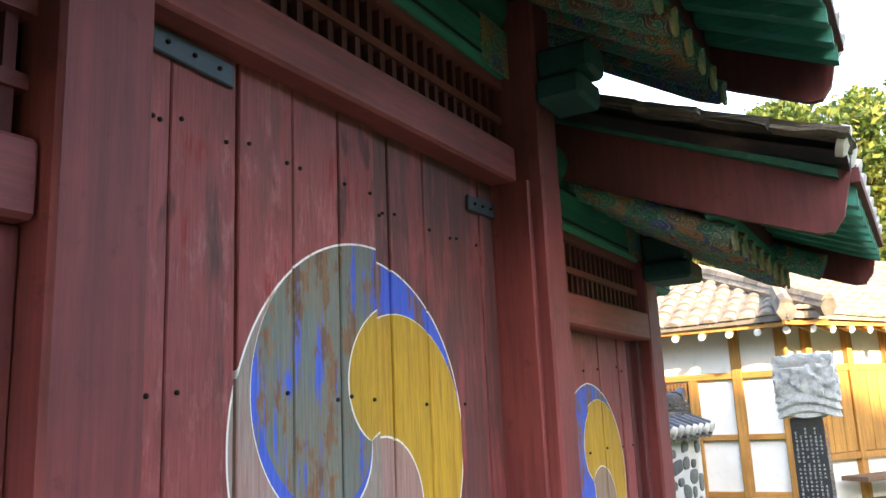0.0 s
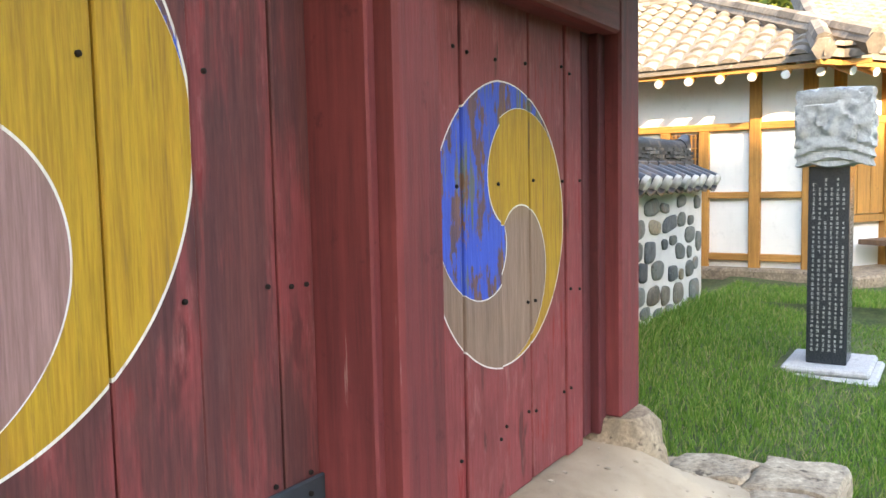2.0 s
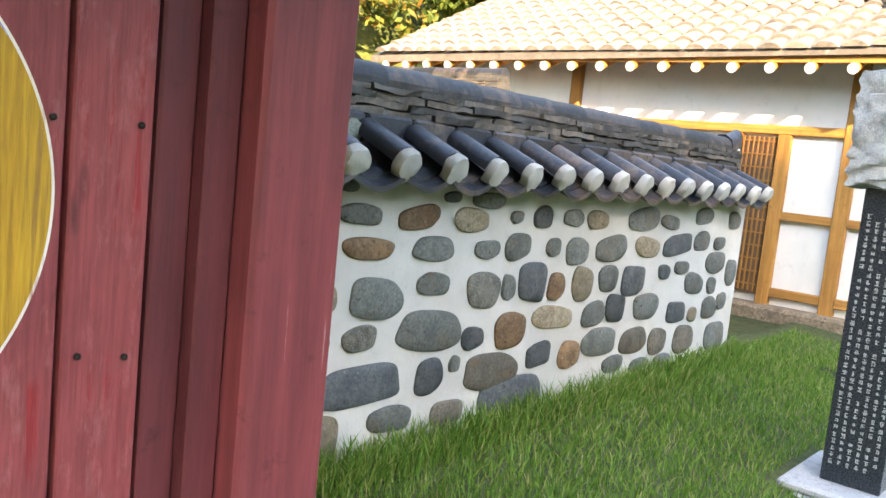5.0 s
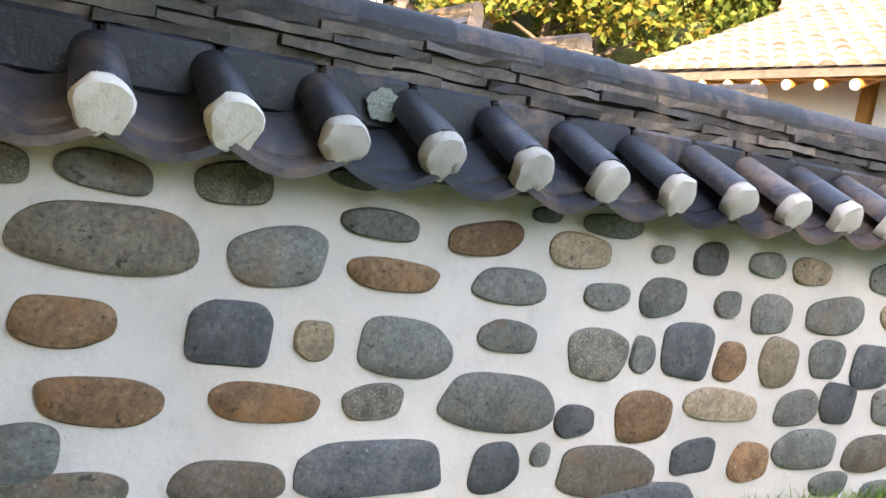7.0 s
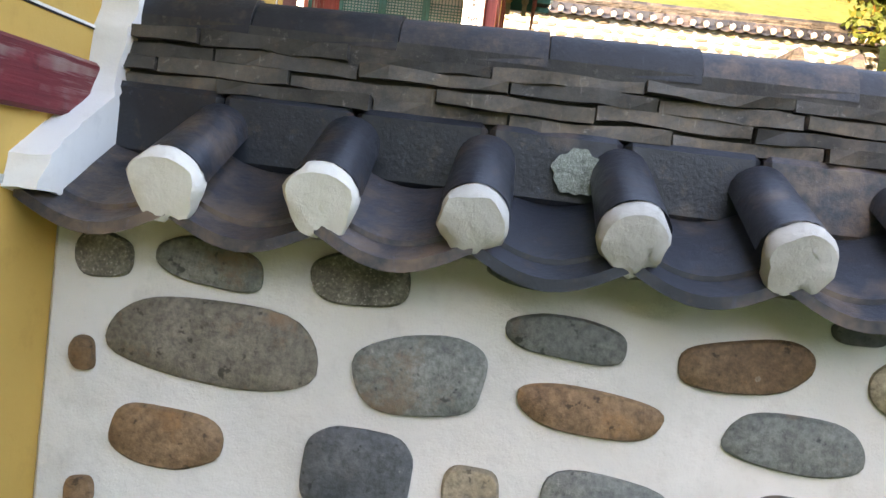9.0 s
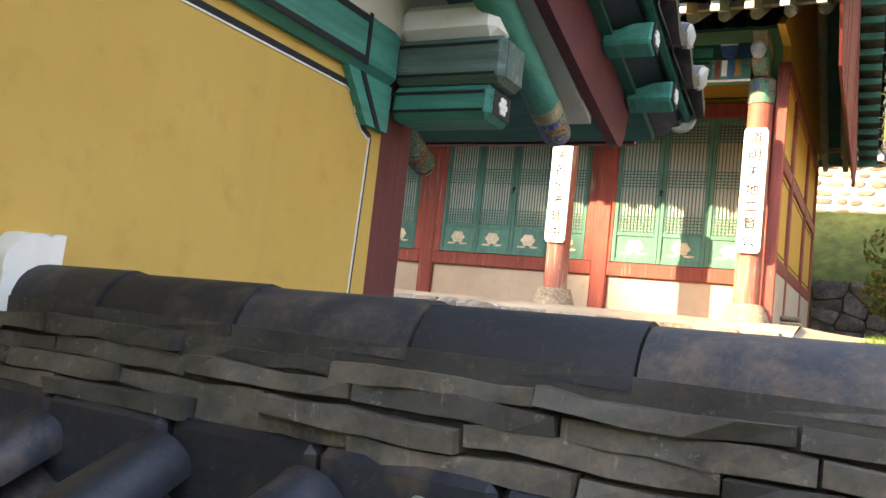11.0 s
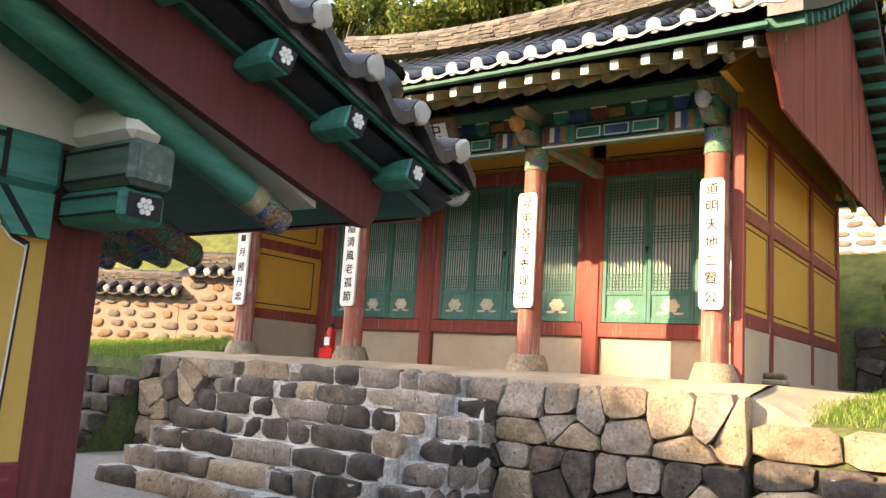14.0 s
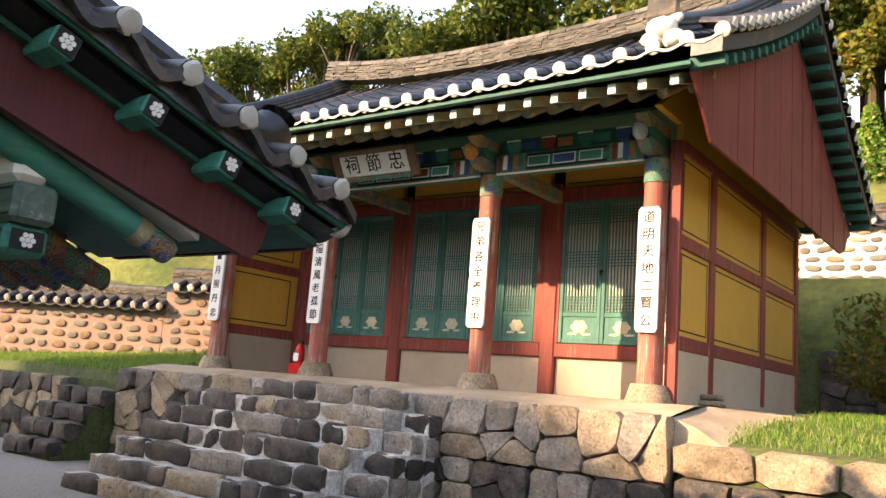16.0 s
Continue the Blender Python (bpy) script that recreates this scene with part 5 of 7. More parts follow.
# limed junction with the gable, in three lobes, a lichen spot, and the upturned ridge end
prof = [(-0.205, 1.335), (-0.19, 1.40), (-0.06, 1.475), (0.05, 1.54), (0.085, 1.60), (0.09, 1.70), (0.115, 1.745), (0.12, 1.83), (0.17, 1.875), (0.26, 1.88), (0.26, 1.36), (-0.02, 1.30)]
bm = prism([(FACE + y, z) for y, z in prof], "x", X0 - 0.02, X0 + 0.075)
bmesh.ops.subdivide_edges(bm, edges=bm.edges[:], cuts=3, use_grid_fill=True)
for v in bm.verts:
    v.co += Vector((1.0, 0.6, 0.6)) * 0.016 * noise.noise(v.co * 22) + Vector((1, 0, 0)) * 0.02 * noise.noise(v.co * 6)
part("lime_fillet", bm, M_WHITE, gate, "white lime fillet sealing wall to gable", True)
bm = bmesh.new()
ring = [bm.verts.new((1.54 + 0.055 * math.cos(a) * (1 + 0.06 * math.sin(5 * a) + 0.05 * math.sin(11 * a)), FACE + 0.075, 1.50 + 0.05 * math.sin(a) * (1 + 0.06 * math.sin(5 * a) + 0.05 * math.sin(11 * a)))) for a in [q * math.pi / 24 for q in range(48)]]
bm.faces.new(ring)
r = bmesh.ops.extrude_face_region(bm, geom=bm.faces[:])
for v in r["geom"]:
    if isinstance(v, bmesh.types.BMVert):
        v.co.y -= 0.006
lich = new("lichen", mesh_of(bm, "lichen", stone_like("lichen", (0.22, 0.25, 0.20), (0.42, 0.44, 0.38), 60, 0.95, 0, 1.0)))
under(lich, wall_front)
xe = X0 + 5.45
part("ridge_end", tube([(xe - 0.12, FACE + 0.23, 1.74), (xe + 0.05, FACE + 0.23, 1.76), (xe + 0.16, FACE + 0.23, 1.86)], [0.10, 0.10, 0.05], 10), M_TILE, gate, "upturned ridge end tile", True)
part("ridge_lime", box(xe - 0.02, xe + 0.03, FACE + 0.12, FACE + 0.34, 1.56, 1.74, 0.02), M_CAP, gate)


def place_wall(name, p, q, base, top, label, seed, mortar=None, keys="gobt"):
    d = Vector(q) - Vector(p)
    w = tiled_wall(name, d.length, base, top, 0.44, label, random_stones(d.length, base, top, random.Random(seed), 0.3, keys), mortar=mortar, seed=seed)
    w.matrix_basis = Matrix.Translation((p[0], p[1], 0)) @ Matrix.Rotation(math.atan2(d.y, d.x), 4, "Z")
    return w


M_TANMORTAR = plaster("tan_lime", (0.29, 0.185, 0.145), (0.35, 0.232, 0.18), bump=0.5)
LAB = "tan mortared field-stone wall with tile coping"
place_wall("wall_west", (-15.2, 8.85), (-9.95, 11.05), 1.6, 3.12, LAB, 31, M_TANMORTAR, "bobo")
place_wall("wall_west_upper", (-9.95, 11.05), (-7.6, 12.03), 1.9, 3.52, LAB, 32, M_TANMORTAR, "bobo")
LAB = "sunlit whitewashed field-stone wall with tile coping"
place_wall("wall_back", (-1.0, 18.6), (9.5, 18.6), 3.9, 5.80, LAB, 34, None, "tog")
for i in range(6):
    y = 1.5 + i * 2.8
    place_wall("wall_east", (6.5, y + 2.8), (6.5, y), 0.0 + 0.45 * i, 1.35 + 0.62 * i, "whitewashed field-stone wall stepping uphill", 40 + i, None, "tog")


# ---- dressed and rubble stonework ----
def clip(poly, nx, nz, d):
    """The part of a convex outline on the near side of a line."""
    out = []
    for (ax, az), (bx, bz) in zip(poly, poly[1:] + poly[:1]):
        da, db = ax * nx + az * nz - d, bx * nx + bz * nz - d
        if da <= 0:
            out.append((ax, az))
        if da * db < 0:
            t = da / (da - db)
            out.append((ax + (bx - ax) * t, az + (bz - az) * t))
    return out


def rubble(parent, x0, x1, z0, z1, y, rng, sw=0.42, sh=0.3, mats=None, name="stone", jitter=0.36):
    """Rough blocks of uneven shape, closely fitted, standing on the plane y and facing -y."""
    rows = max(1, round((z1 - z0) / sh))
    seeds = []
    for r in range(rows):
        n = max(2, round((x1 - x0) / (sw * rng.uniform(0.8, 1.25))))
        for i in range(n):
            jz = jitter if rows > 1 else 0.08
            seeds.append((x0 + (i + 0.5 + rng.uniform(-jitter, jitter)) * (x1 - x0) / n, z0 + (r + 0.5 + rng.uniform(-jz, jz)) * (z1 - z0) / rows))
    for sx, sz in seeds:
        poly = [(x0, z0), (x1, z0), (x1, z1), (x0, z1)]
        for ox, oz in seeds:
            if (ox, oz) != (sx, sz) and abs(ox - sx) < 4 * sw:
                nx, nz = ox - sx, oz - sz
                poly = clip(poly, nx, nz, (nx * (ox + sx) + nz * (oz + sz)) / 2)
                if len(poly) < 3:
                    break
        if len(poly) < 3:
            continue
        cx, cz = sum(p[0] for p in poly) / len(poly), sum(p[1] for p in poly) / len(poly)
        size = max(max(p[0] for p in poly) - min(p[0] for p in poly), 0.05)
        fine = []
        for (ax, az), (bx, bz) in zip(poly, poly[1:] + poly[:1]):
            fine.append((ax + (bx - ax) * 0.16, az + (bz - az) * 0.16))
            fine.append(((ax + bx) / 2, (az + bz) / 2))
            fine.append((ax + (bx - ax) * 0.84, az + (bz - az) * 0.84))
        bm = bmesh.new()
        d = rng.uniform(0.05, 0.12)
        tx, tz = rng.uniform(-0.12, 0.12), rng.uniform(-0.12, 0.12)
        rings = []
        g = 1 - 0.016 / size
        for s, yy in ((g, y + 0.12), (g * 0.992, y - d * 0.62), (g * 0.935, y - d * 0.93), (g * 0.55, y - d)):
            rings.append([bm.verts.new((cx + (px - cx) * s + rng.uniform(-1, 1) * 0.006, yy + (tx * (px - cx) + tz * (pz - cz) + rng.uniform(-1, 1) * 0.016) * (yy < y), cz + (pz - cz) * s + rng.uniform(-1, 1) * 0.006)) for px, pz in fine])
        m = len(fine)
        for a, b in zip(rings, rings[1:]):
            for q in range(m):
                bm.faces.new((a[q], a[(q + 1) % m], b[(q + 1) % m], b[q]))
        bm.faces.new(rings[-1])
        part(name, bm, rng.choice(mats), parent, smooth=True)


def rough_block(x0, x1, y0, y1, z0, z1, rng, amp=0.03):
    """A hewn block with uneven faces and rounded arrises."""
    bm = box(x0, x1, y0, y1, z0, z1)
    bmesh.ops.subdivide_edges(bm, edges=bm.edges[:], cuts=3, use_grid_fill=True)
    c, off = Vector(((x0 + x1) / 2, (y0 + y1) / 2, (z0 + z1) / 2)), Vector((rng.uniform(0, 50), rng.uniform(0, 50), 0))
    h = Vector((max(x1 - x0, 0.01) / 2, max(y1 - y0, 0.01) / 2, max(z1 - z0, 0.01) / 2))
    for v in bm.verts:
        d = v.co - c
        u = [abs(d[i]) / h[i] > 0.98 for i in range(3)]
        if sum(u) >= 2:
            for i in range(3):
                if u[i]:
                    d[i] -= math.copysign(min(0.016, h[i] * 0.2) * (1.0 if sum(u) == 2 else 1.4), d[i])
        p = (v.co + off) * 4.5
        v.co = c + d + Vector((noise.noise(p), noise.noise(p + Vector((9, 0, 0))), noise.noise(p + Vector((0, 9, 0))))) * amp * 1.6
    return bm


PZ = 2.08
PY = 8.70
platform = thing("stone_platform", (-3.0, 10.0, 0.5), "stone terrace with an earth floor under the shrine hall", "terrace", "", "structure")
EDGE = 1.985
part("platform_core", box(-7.5, 1.35, PY + 0.06, 17.0, 0.3, EDGE - 0.06), M_GRAVEL, platform)
bm = bmesh.new()
ys = [PY + 0.03, PY + 0.2, PY + 0.45, PY + 0.7, 9.6, 10.2, 10.8, 11.3, 16.8]
rows = [[bm.verts.new((-7.5 + 8.88 * i / 60, y, EDGE - 0.025 + (PZ - EDGE + 0.03) * max(0.0, min(1.0, (y - PY) / 0.75)) + 0.012 * noise.noise((i * 0.7, y * 3, 0)) * (y < 9.3))) for i in range(61)] for y in ys]
for ra, rb in zip(rows, rows[1:]):
    for i in range(60):
        bm.faces.new((ra[i], ra[i + 1], rb[i + 1], rb[i]))
skirt = [bm.verts.new((v.co.x, v.co.y, 1.86)) for v in rows[0]]
for i in range(60):
    bm.faces.new((skirt[i], skirt[i + 1], rows[0][i + 1], rows[0][i]))
part("platform_floor", bm, M_EARTH, platform, "beaten earth floor", True)
rng = random.Random(77)
rubble(platform, -1.62, 1.40, 0.45, 1.33, PY, rng, 0.40, 0.32, [M_BASALT, M_BASALT, M_SANDST, M_GREYST])
rubble(platform, -1.62, 1.40, 1.33, EDGE, PY, rng, 0.38, 0.30, [M_SANDST, M_SANDST, M_SANDST, M_GREYST], jitter=0.42)
rubble(platform, -7.5, -4.98, 0.45, EDGE, PY, rng, 0.34, 0.32, [M_SANDST, M_GREYST, M_SANDST, M_BASALT], jitter=0.42)

bm = bmesh.new()
rows = []
for q in range(17):
    y = 8.80 + 0.5 * q
    top = EDGE - 0.03 + (PZ - EDGE + 0.034) * min(1.0, q / 2)
    rows.append([bm.verts.new((x, y, top * (1 - min(1, u * (2.2 if q < 3 else 1))) + (ground_z(2.6, y) - 0.03) * min(1, u * (2.2 if q < 3 else 1)) + 0.015 * noise.noise((x * 2, y * 2, 4)))) for x, u in ((1.37, 0.0), (1.6, 0.14), (1.9, 0.45), (2.25, 0.8), (2.6, 1.0))])
rows.insert(0, [bm.verts.new((v.co.x, v.co.y, 1.45)) for v in rows[0]])
for ra, rb in zip(rows, rows[1:]):
    for q in range(4):
        bm.faces.new((ra[q], ra[q + 1], rb[q + 1], rb[q]))
part("earth_skirt", bm, M_EARTH, platform, "beaten earth sloping down to the grass", True)

stairs = thing("stone_stairs", (-3.3, 7.7, 0.5), "broad dark stone stairs with white mortar joints", "stairs")
steps = 7
rise, going = (EDGE - 0.52) / steps, 0.30
SX0, SX1 = -4.98, -1.64
for i in range(steps):
    zt = EDGE - rise * i
    yb = PY - going * i
    ex = 0.05 * i
    part("mortar_bed", box(SX0 - ex + 0.03, SX1 + 0.02, yb - going * 0.93, yb + going * 0.07 - (0.004 if i else 0.0) + (0.1 if i == 0 else 0), 0.2, zt - 0.004), M_STEPLIME, stairs, "whitish mortar bed")
    x = SX0 - ex
    while x < SX1 - 0.05:
        e = min(SX1 + 0.04, x + rng.choice((rng.uniform(0.22, 0.4), rng.uniform(0.5, 1.0))))
        if SX1 - e < 0.2:
            e = SX1 + 0.04
        gap = rng.choice((0.0, 0.003, 0.010))
        bm = rough_block(x + gap, e - gap, yb - going * rng.uniform(1.00, 1.10), yb - going * rng.uniform(0.40, 0.72), zt - rise * 1.02, zt + rng.uniform(0.004, 0.028), rng, 0.030)
        part("step_stone", bm, rng.choice((M_BASALT, M_BASALT, M_BASALT, M_GREYST, M_SANDST)), stairs, smooth=True)
        x = e
for i in range(steps - 1):
    # cheek beside the flight
    zt = EDGE - rise * (i + 1)
    yb = PY - going * i
    part("cheek_mortar", box(SX1 + 0.025, SX1 + 0.40, yb - going + 0.032, yb + 0.028, 0.2, zt - 0.03), M_STEPLIME, stairs)
    for q in range(max(1, int((zt - 0.5) / 0.24))):
        bm = rough_block(SX1 + 0.025 + rng.uniform(0, 0.03), SX1 + rng.uniform(0.42, 0.46), yb - going - 0.0, yb - 0.03, zt - 0.03 - 0.24 * (q + 1) + 0.025, zt - 0.03 - 0.24 * q, rng, 0.035)
        part("cheek_stone", bm, M_GREYST if (i + q) % 2 else M_BASALT, stairs, smooth=True)

terrace = thing("side_terrace", (3.5, 9.0, 0.5), "low terrace of tan stone blocks holding up a grass bank", "terrace", "", "structure")
rubble(terrace, 1.42, 6.2, 0.45, 1.42, PY + 0.06, rng, 0.5, 0.36, [M_SANDST, M_BASALT, M_SANDST])
rubble(terrace, 1.42, 6.2, 1.42, 1.74, PY + 0.06, rng, 0.55, 0.32, [M_SANDST])
part("terrace_core", box(1.42, 6.2, PY + 0.14, PY + 0.6, 0.3, 1.72), M_SOIL, terrace)
sidestairs = thing("side_steps", (3.2, 8.2, 0.5), "short flight of dark stone steps below the grass bank", "stairs")
for i in range(4):
    zt, yb = 1.36 - 0.21 * i, PY - 0.28 * i
    part("mortar_bed", box(2.1, 4.4, yb - 0.25, yb + 0.026, 0.2, zt - 0.03), M_LIME, sidestairs)
    x = 2.05 - 0.05 * i
    while x < 4.3:
        e = min(4.45, x + rng.uniform(0.6, 1.0))
        bm = rough_block(x + 0.01, e - 0.01, yb - 0.29, yb, zt - 0.2, zt, rng)
        part("step_stone", bm, M_BASALT, sidestairs, smooth=True)
        x = e
lowwall = thing("low_terrace", (-8.5, 8.6, 0.5), "low dry-stone terrace with worn steps", "terrace", "", "structure")
rubble(lowwall, -12.0, -8.9, 0.5, 1.75, PY + 0.02, rng, 0.4, 0.3, [M_BASALT, M_SANDST])
part("terrace_core", box(-12, -7.5, PY + 0.1, PY + 0.5, 0.3, 1.74), M_SOIL, lowwall)
for i in range(4):
    zt, yb = 1.62 - 0.26 * i, PY - 0.25 * i
    part("mortar_bed", box(-8.9, -7.55, yb - 0.21, yb + 0.036, 0.3, zt - 0.05), M_SOIL, lowwall)
    for q in range(3):
        x = -8.88 + 0.45 * q
        part("step_stone", rough_block(x, x + 0.44, yb - 0.29, yb + 0.02, zt - 0.26, zt, rng), M_BASALT, lowwall, smooth=True)
backbank = thing("back_retaining_wall", (0, 17.2, 1.8), "shaded dry-stone retaining wall behind the hall", "wall", "", "structure")
rubble(backbank, 1.0, 6.2, 1.8, 3.25, 17.2, rng, 0.5, 0.3, [M_BASALT])

# ---- shrine hall ----
def faded(name, c):
    return painted_wood(name, c, k(c, 0.6), (8, 20, 20), k(c, 0.3), 0.6)


M_PTEAL = faded("beam_teal", (0.03, 0.26, 0.20))
M_PBLUE = faded("beam_blue", (0.05, 0.11, 0.30))
M_PRED = faded("beam_red", (0.26, 0.06, 0.04))
M_PORANGE = faded("beam_orange", (0.46, 0.22, 0.06))
M_PPALE = faded("beam_pale_blue", (0.34, 0.40, 0.44))
hall = thing("shrine_hall", (-2.8, 12.3, PZ), "timber shrine hall with teal lattice doors and tiled gable roof", "hall")
COLX = (-6.40, -4.18, -1.40, 0.81)
DY = 11.38
CY = 9.60
for x in COLX:
    rr = random.Random(round(x * 31))
    bm = tube([(x, CY, PZ - 0.05), (x, CY, PZ + 0.06), (x, CY, PZ + 0.19)], [0.27, 0.25, 0.19], 16)
    for v in bm.verts:
        v.co += Vector((rr.uniform(-1, 1), rr.uniform(-1, 1), 0)) * 0.012
    part("column_base", bm, M_SANDST, hall, "rough column base stone", True)
    part("column", tube([(x, CY, PZ + 0.19), (x, CY, 3.3), (x, CY, 4.56)], [0.14, 0.138, 0.13], 20), M_COLUMN, hall, "worn red round column", True)
    part("column_collar", tube([(x, CY, 4.50), (x, CY, 4.64), (x, CY, 4.78)], [0.142, 0.146, 0.142], 20), M_DANCHEONG, hall, "patterned green column collar", True)
    part("door_post", box(x - 0.12, x + 0.12, DY - 0.10, DY + 0.12, PZ, 5.1, 0.02), M_HALLRED, hall)
    # bracket arms over the column
    for i, (z, reach, mat) in enumerate(((4.80, 0.46, M_DANCHEONG), (4.94, 0.36, M_GREEN), (5.07, 0.52, M_RAFT))):
        prof = [(CY + 0.2, z), (CY - reach * 0.7, z), (CY - reach, z + 0.10), (CY - reach * 0.85, z + 0.14), (CY + 0.2, z + 0.13)]
        part("bracket_arm", prism(prof, "x", x - 0.07, x + 0.07), mat, hall)
    bm = bmesh.new()
    bmesh.ops.create_icosphere(bm, subdivisions=2, radius=0.11)
    bm.transform(Matrix.Translation((x, CY - 0.52, 4.97)) @ Matrix.Diagonal((0.7, 1.2, 0.95, 1)))
    for v in bm.verts:
        v.co += v.normal * 0.02 * noise.noise(v.co * 14)
    part("carved_head", bm, M_PORANGE if abs(x + 1.4) < 0.1 else M_PPALE, hall, "pale carved bracket head", True)


def bar_x(name, x0, x1, y0, y1, z0, z1, mat, label="", bevel=0.008):
    return part(name, box(x0, x1, y0, y1, z0, z1, bevel), mat, hall, label)


for x0, x1 in zip(COLX, COLX[1:]):
    a, b = x0 + 0.12, x1 - 0.12
    bar_x("front_beam", a, b, CY - 0.10, CY + 0.10, 4.78, 5.02, M_GREEN, "green painted beam with patterned ends")
    for xx in (a, b - 0.42):
        part("patterned_end", box(xx, xx + 0.42, CY - 0.106, CY - 0.098, 4.785, 5.015), M_DANCHEONG, hall, "multicoloured patterned beam end")
    for z in (4.815, 4.98):
        part("painted_line", box(a + 0.45, b - 0.45, CY - 0.106, CY - 0.10, z - 0.012, z + 0.012), M_BLACK, hall)
    ncell = max(3, round((b - a - 0.9) / 0.33))
    for q in range(ncell):
        xa = a + 0.46 + q * (b - a - 0.92) / ncell
        xb = xa + (b - a - 0.92) / ncell - 0.05
        pm = (M_PTEAL, M_PBLUE, M_PTEAL, M_PRED)[q % 4]
        cell = part("painted_cell", box(xa, xb, CY - 0.108, CY - 0.099, 4.835, 4.96), M_SIGN, hall, "painted panel edged in white")
        part("cell_field", box(xa + 0.012, xb - 0.012, CY - 0.111, CY - 0.107, 4.847, 4.948), pm, cell)
    for xx in (a + 0.02, b - 0.40):
        for q, pm in enumerate((M_PRED, M_SIGN, M_PBLUE, M_PORANGE, M_PTEAL)):
            part("painted_band", box(xx + 0.01 + q * 0.075, xx + 0.068 + q * 0.075, CY - 0.110, CY - 0.104, 4.80 + 0.02 * (q % 2), 5.00), pm, hall)
    part("white_edge", box(a, b, CY - 0.104, CY - 0.07, 4.764, 4.780), M_SIGN, hall)
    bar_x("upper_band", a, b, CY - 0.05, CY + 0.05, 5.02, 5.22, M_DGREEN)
    m = int((b - a) / 0.42)
    for q in range(m):
        xx = a + (q + 0.5) * (b - a) / m
        part("bearing_block", prism([(xx - 0.09, 5.17), (xx + 0.09, 5.17), (xx + 0.09, 5.10), (xx + 0.05, 5.03), (xx - 0.05, 5.03), (xx - 0.09, 5.10)], "y", CY - 0.13, CY - 0.05), (M_PTEAL, M_PRED, M_GREEN, M_PBLUE)[q % 4], hall, "painted bearing block edged in white")
        part("block_edge", box(xx - 0.092, xx + 0.092, CY - 0.134, CY - 0.10, 5.165, 5.182), M_SIGN, hall)
        part("block_gap", box(xx + 0.10, xx + 0.30, CY - 0.062, CY - 0.049, 5.06, 5.17), (M_PBLUE, M_PORANGE, M_PTEAL)[q % 3], hall)
    # door wall: base, sill, lintel, ochre band
    bar_x("base_plaster", a, b, DY - 0.03, DY + 0.15, PZ, 2.60, M_BASEPL, "pale plaster base under the doors")
    bar_x("sill", a, b, DY - 0.09, DY + 0.12, 2.60, 2.79, M_HALLRED)
    bar_x("door_lintel", a, b, DY - 0.08, DY + 0.12, 4.83, 5.03, M_HALLRED)
    bar_x("ochre_band", a, b, DY - 0.02, DY + 0.1, 5.03, 5.42, M_HYELLOW, "orange ochre plaster band")
    part("painted_line", box(a + 0.06, b - 0.06, DY - 0.026, DY - 0.021, 5.10, 5.116), M_BLACK, hall)
    bar_x("tie", x0 - 0.0, x0 + 0.14, CY + 0.1, DY - 0.1, 4.80, 4.98, M_DANCHEONG)

# lattice leaves
LEAF_W = 0.58
LZ0, LZ1 = 2.80, 4.82
lw = {
    "stile": box(0, 0.05, -0.045, 0.0, LZ0, LZ1, 0.005),
    "rail": box(0.05, LEAF_W - 0.05, -0.04, 0.0, 0, 0.06, 0.004),
    "bar": box(-0.0055, 0.0055, -0.03, -0.012, 3.22, LZ1 - 0.06),
    "cross": box(0.05, LEAF_W - 0.05, -0.036, -0.02, -0.006, 0.006),
    "paper": box(0.04, LEAF_W - 0.04, -0.010, -0.004, 3.2, LZ1 - 0.03),
    "panel": box(0.05, LEAF_W - 0.05, -0.025, -0.005, LZ0 + 0.06, 3.18),
}
LM = {q: mesh_of(bm, q, M_PAPER if q == "paper" else M_TEAL) for q, bm in lw.items()}
bm = bmesh.new()
for q in range(7):
    a = q * 2 * math.pi / 6
    r0 = 0 if q == 6 else 0.07
    bmesh.ops.create_icosphere(bm, subdivisions=2, radius=1, matrix=Matrix.Translation((LEAF_W / 2 + r0 * math.cos(a), -0.027, 3.03 + r0 * math.sin(a) * 0.8)) @ Matrix.Diagonal((0.05, 0.010, 0.04, 1)))
for sx in (-1, 1):
    bmesh.ops.create_icosphere(bm, subdivisions=1, radius=1, matrix=Matrix.Translation((LEAF_W / 2 + sx * 0.1, -0.027, 2.93)) @ Matrix.Diagonal((0.08, 0.008, 0.018, 1)))
LM["lotus"] = mesh_of(bm, "lotus_motif", plain("pale_motif_paint", (0.55, 0.50, 0.38), 0.7), True)


def lattice_leaf(x, width):
    s = Matrix.Translation((x, DY - 0.03, 0)) @ Matrix.Diagonal((width / LEAF_W, 1, 1, 1))
    lf = placed("lattice_door", LM["panel"], hall, s)
    tagged(lf, "teal lattice door leaf with paper backing")

    def add(nm, key, m):
        return placed(nm, LM[key], lf, m)
    add("paper", "paper", Matrix())
    add("stile", "stile", Matrix())
    add("stile", "stile", Matrix.Translation((LEAF_W - 0.05, 0, 0)))
    add("lotus_motif", "lotus", Matrix())
    for z in (LZ0, 3.17, LZ1 - 0.06):
        add("rail", "rail", Matrix.Translation((0, 0, z)))
    for i in range(11):
        add("bar", "bar", Matrix.Translation((0.05 + (i + 0.5) * (LEAF_W - 0.1) / 11, 0, 0)))
    for zc, cnt in ((3.35, 6), (3.98, 6), (4.60, 6)):
        for i in range(cnt):
            add("cross_bar", "cross", Matrix.Translation((0, 0, zc + (i - cnt / 2 + 0.5) * 0.042)))
    return lf


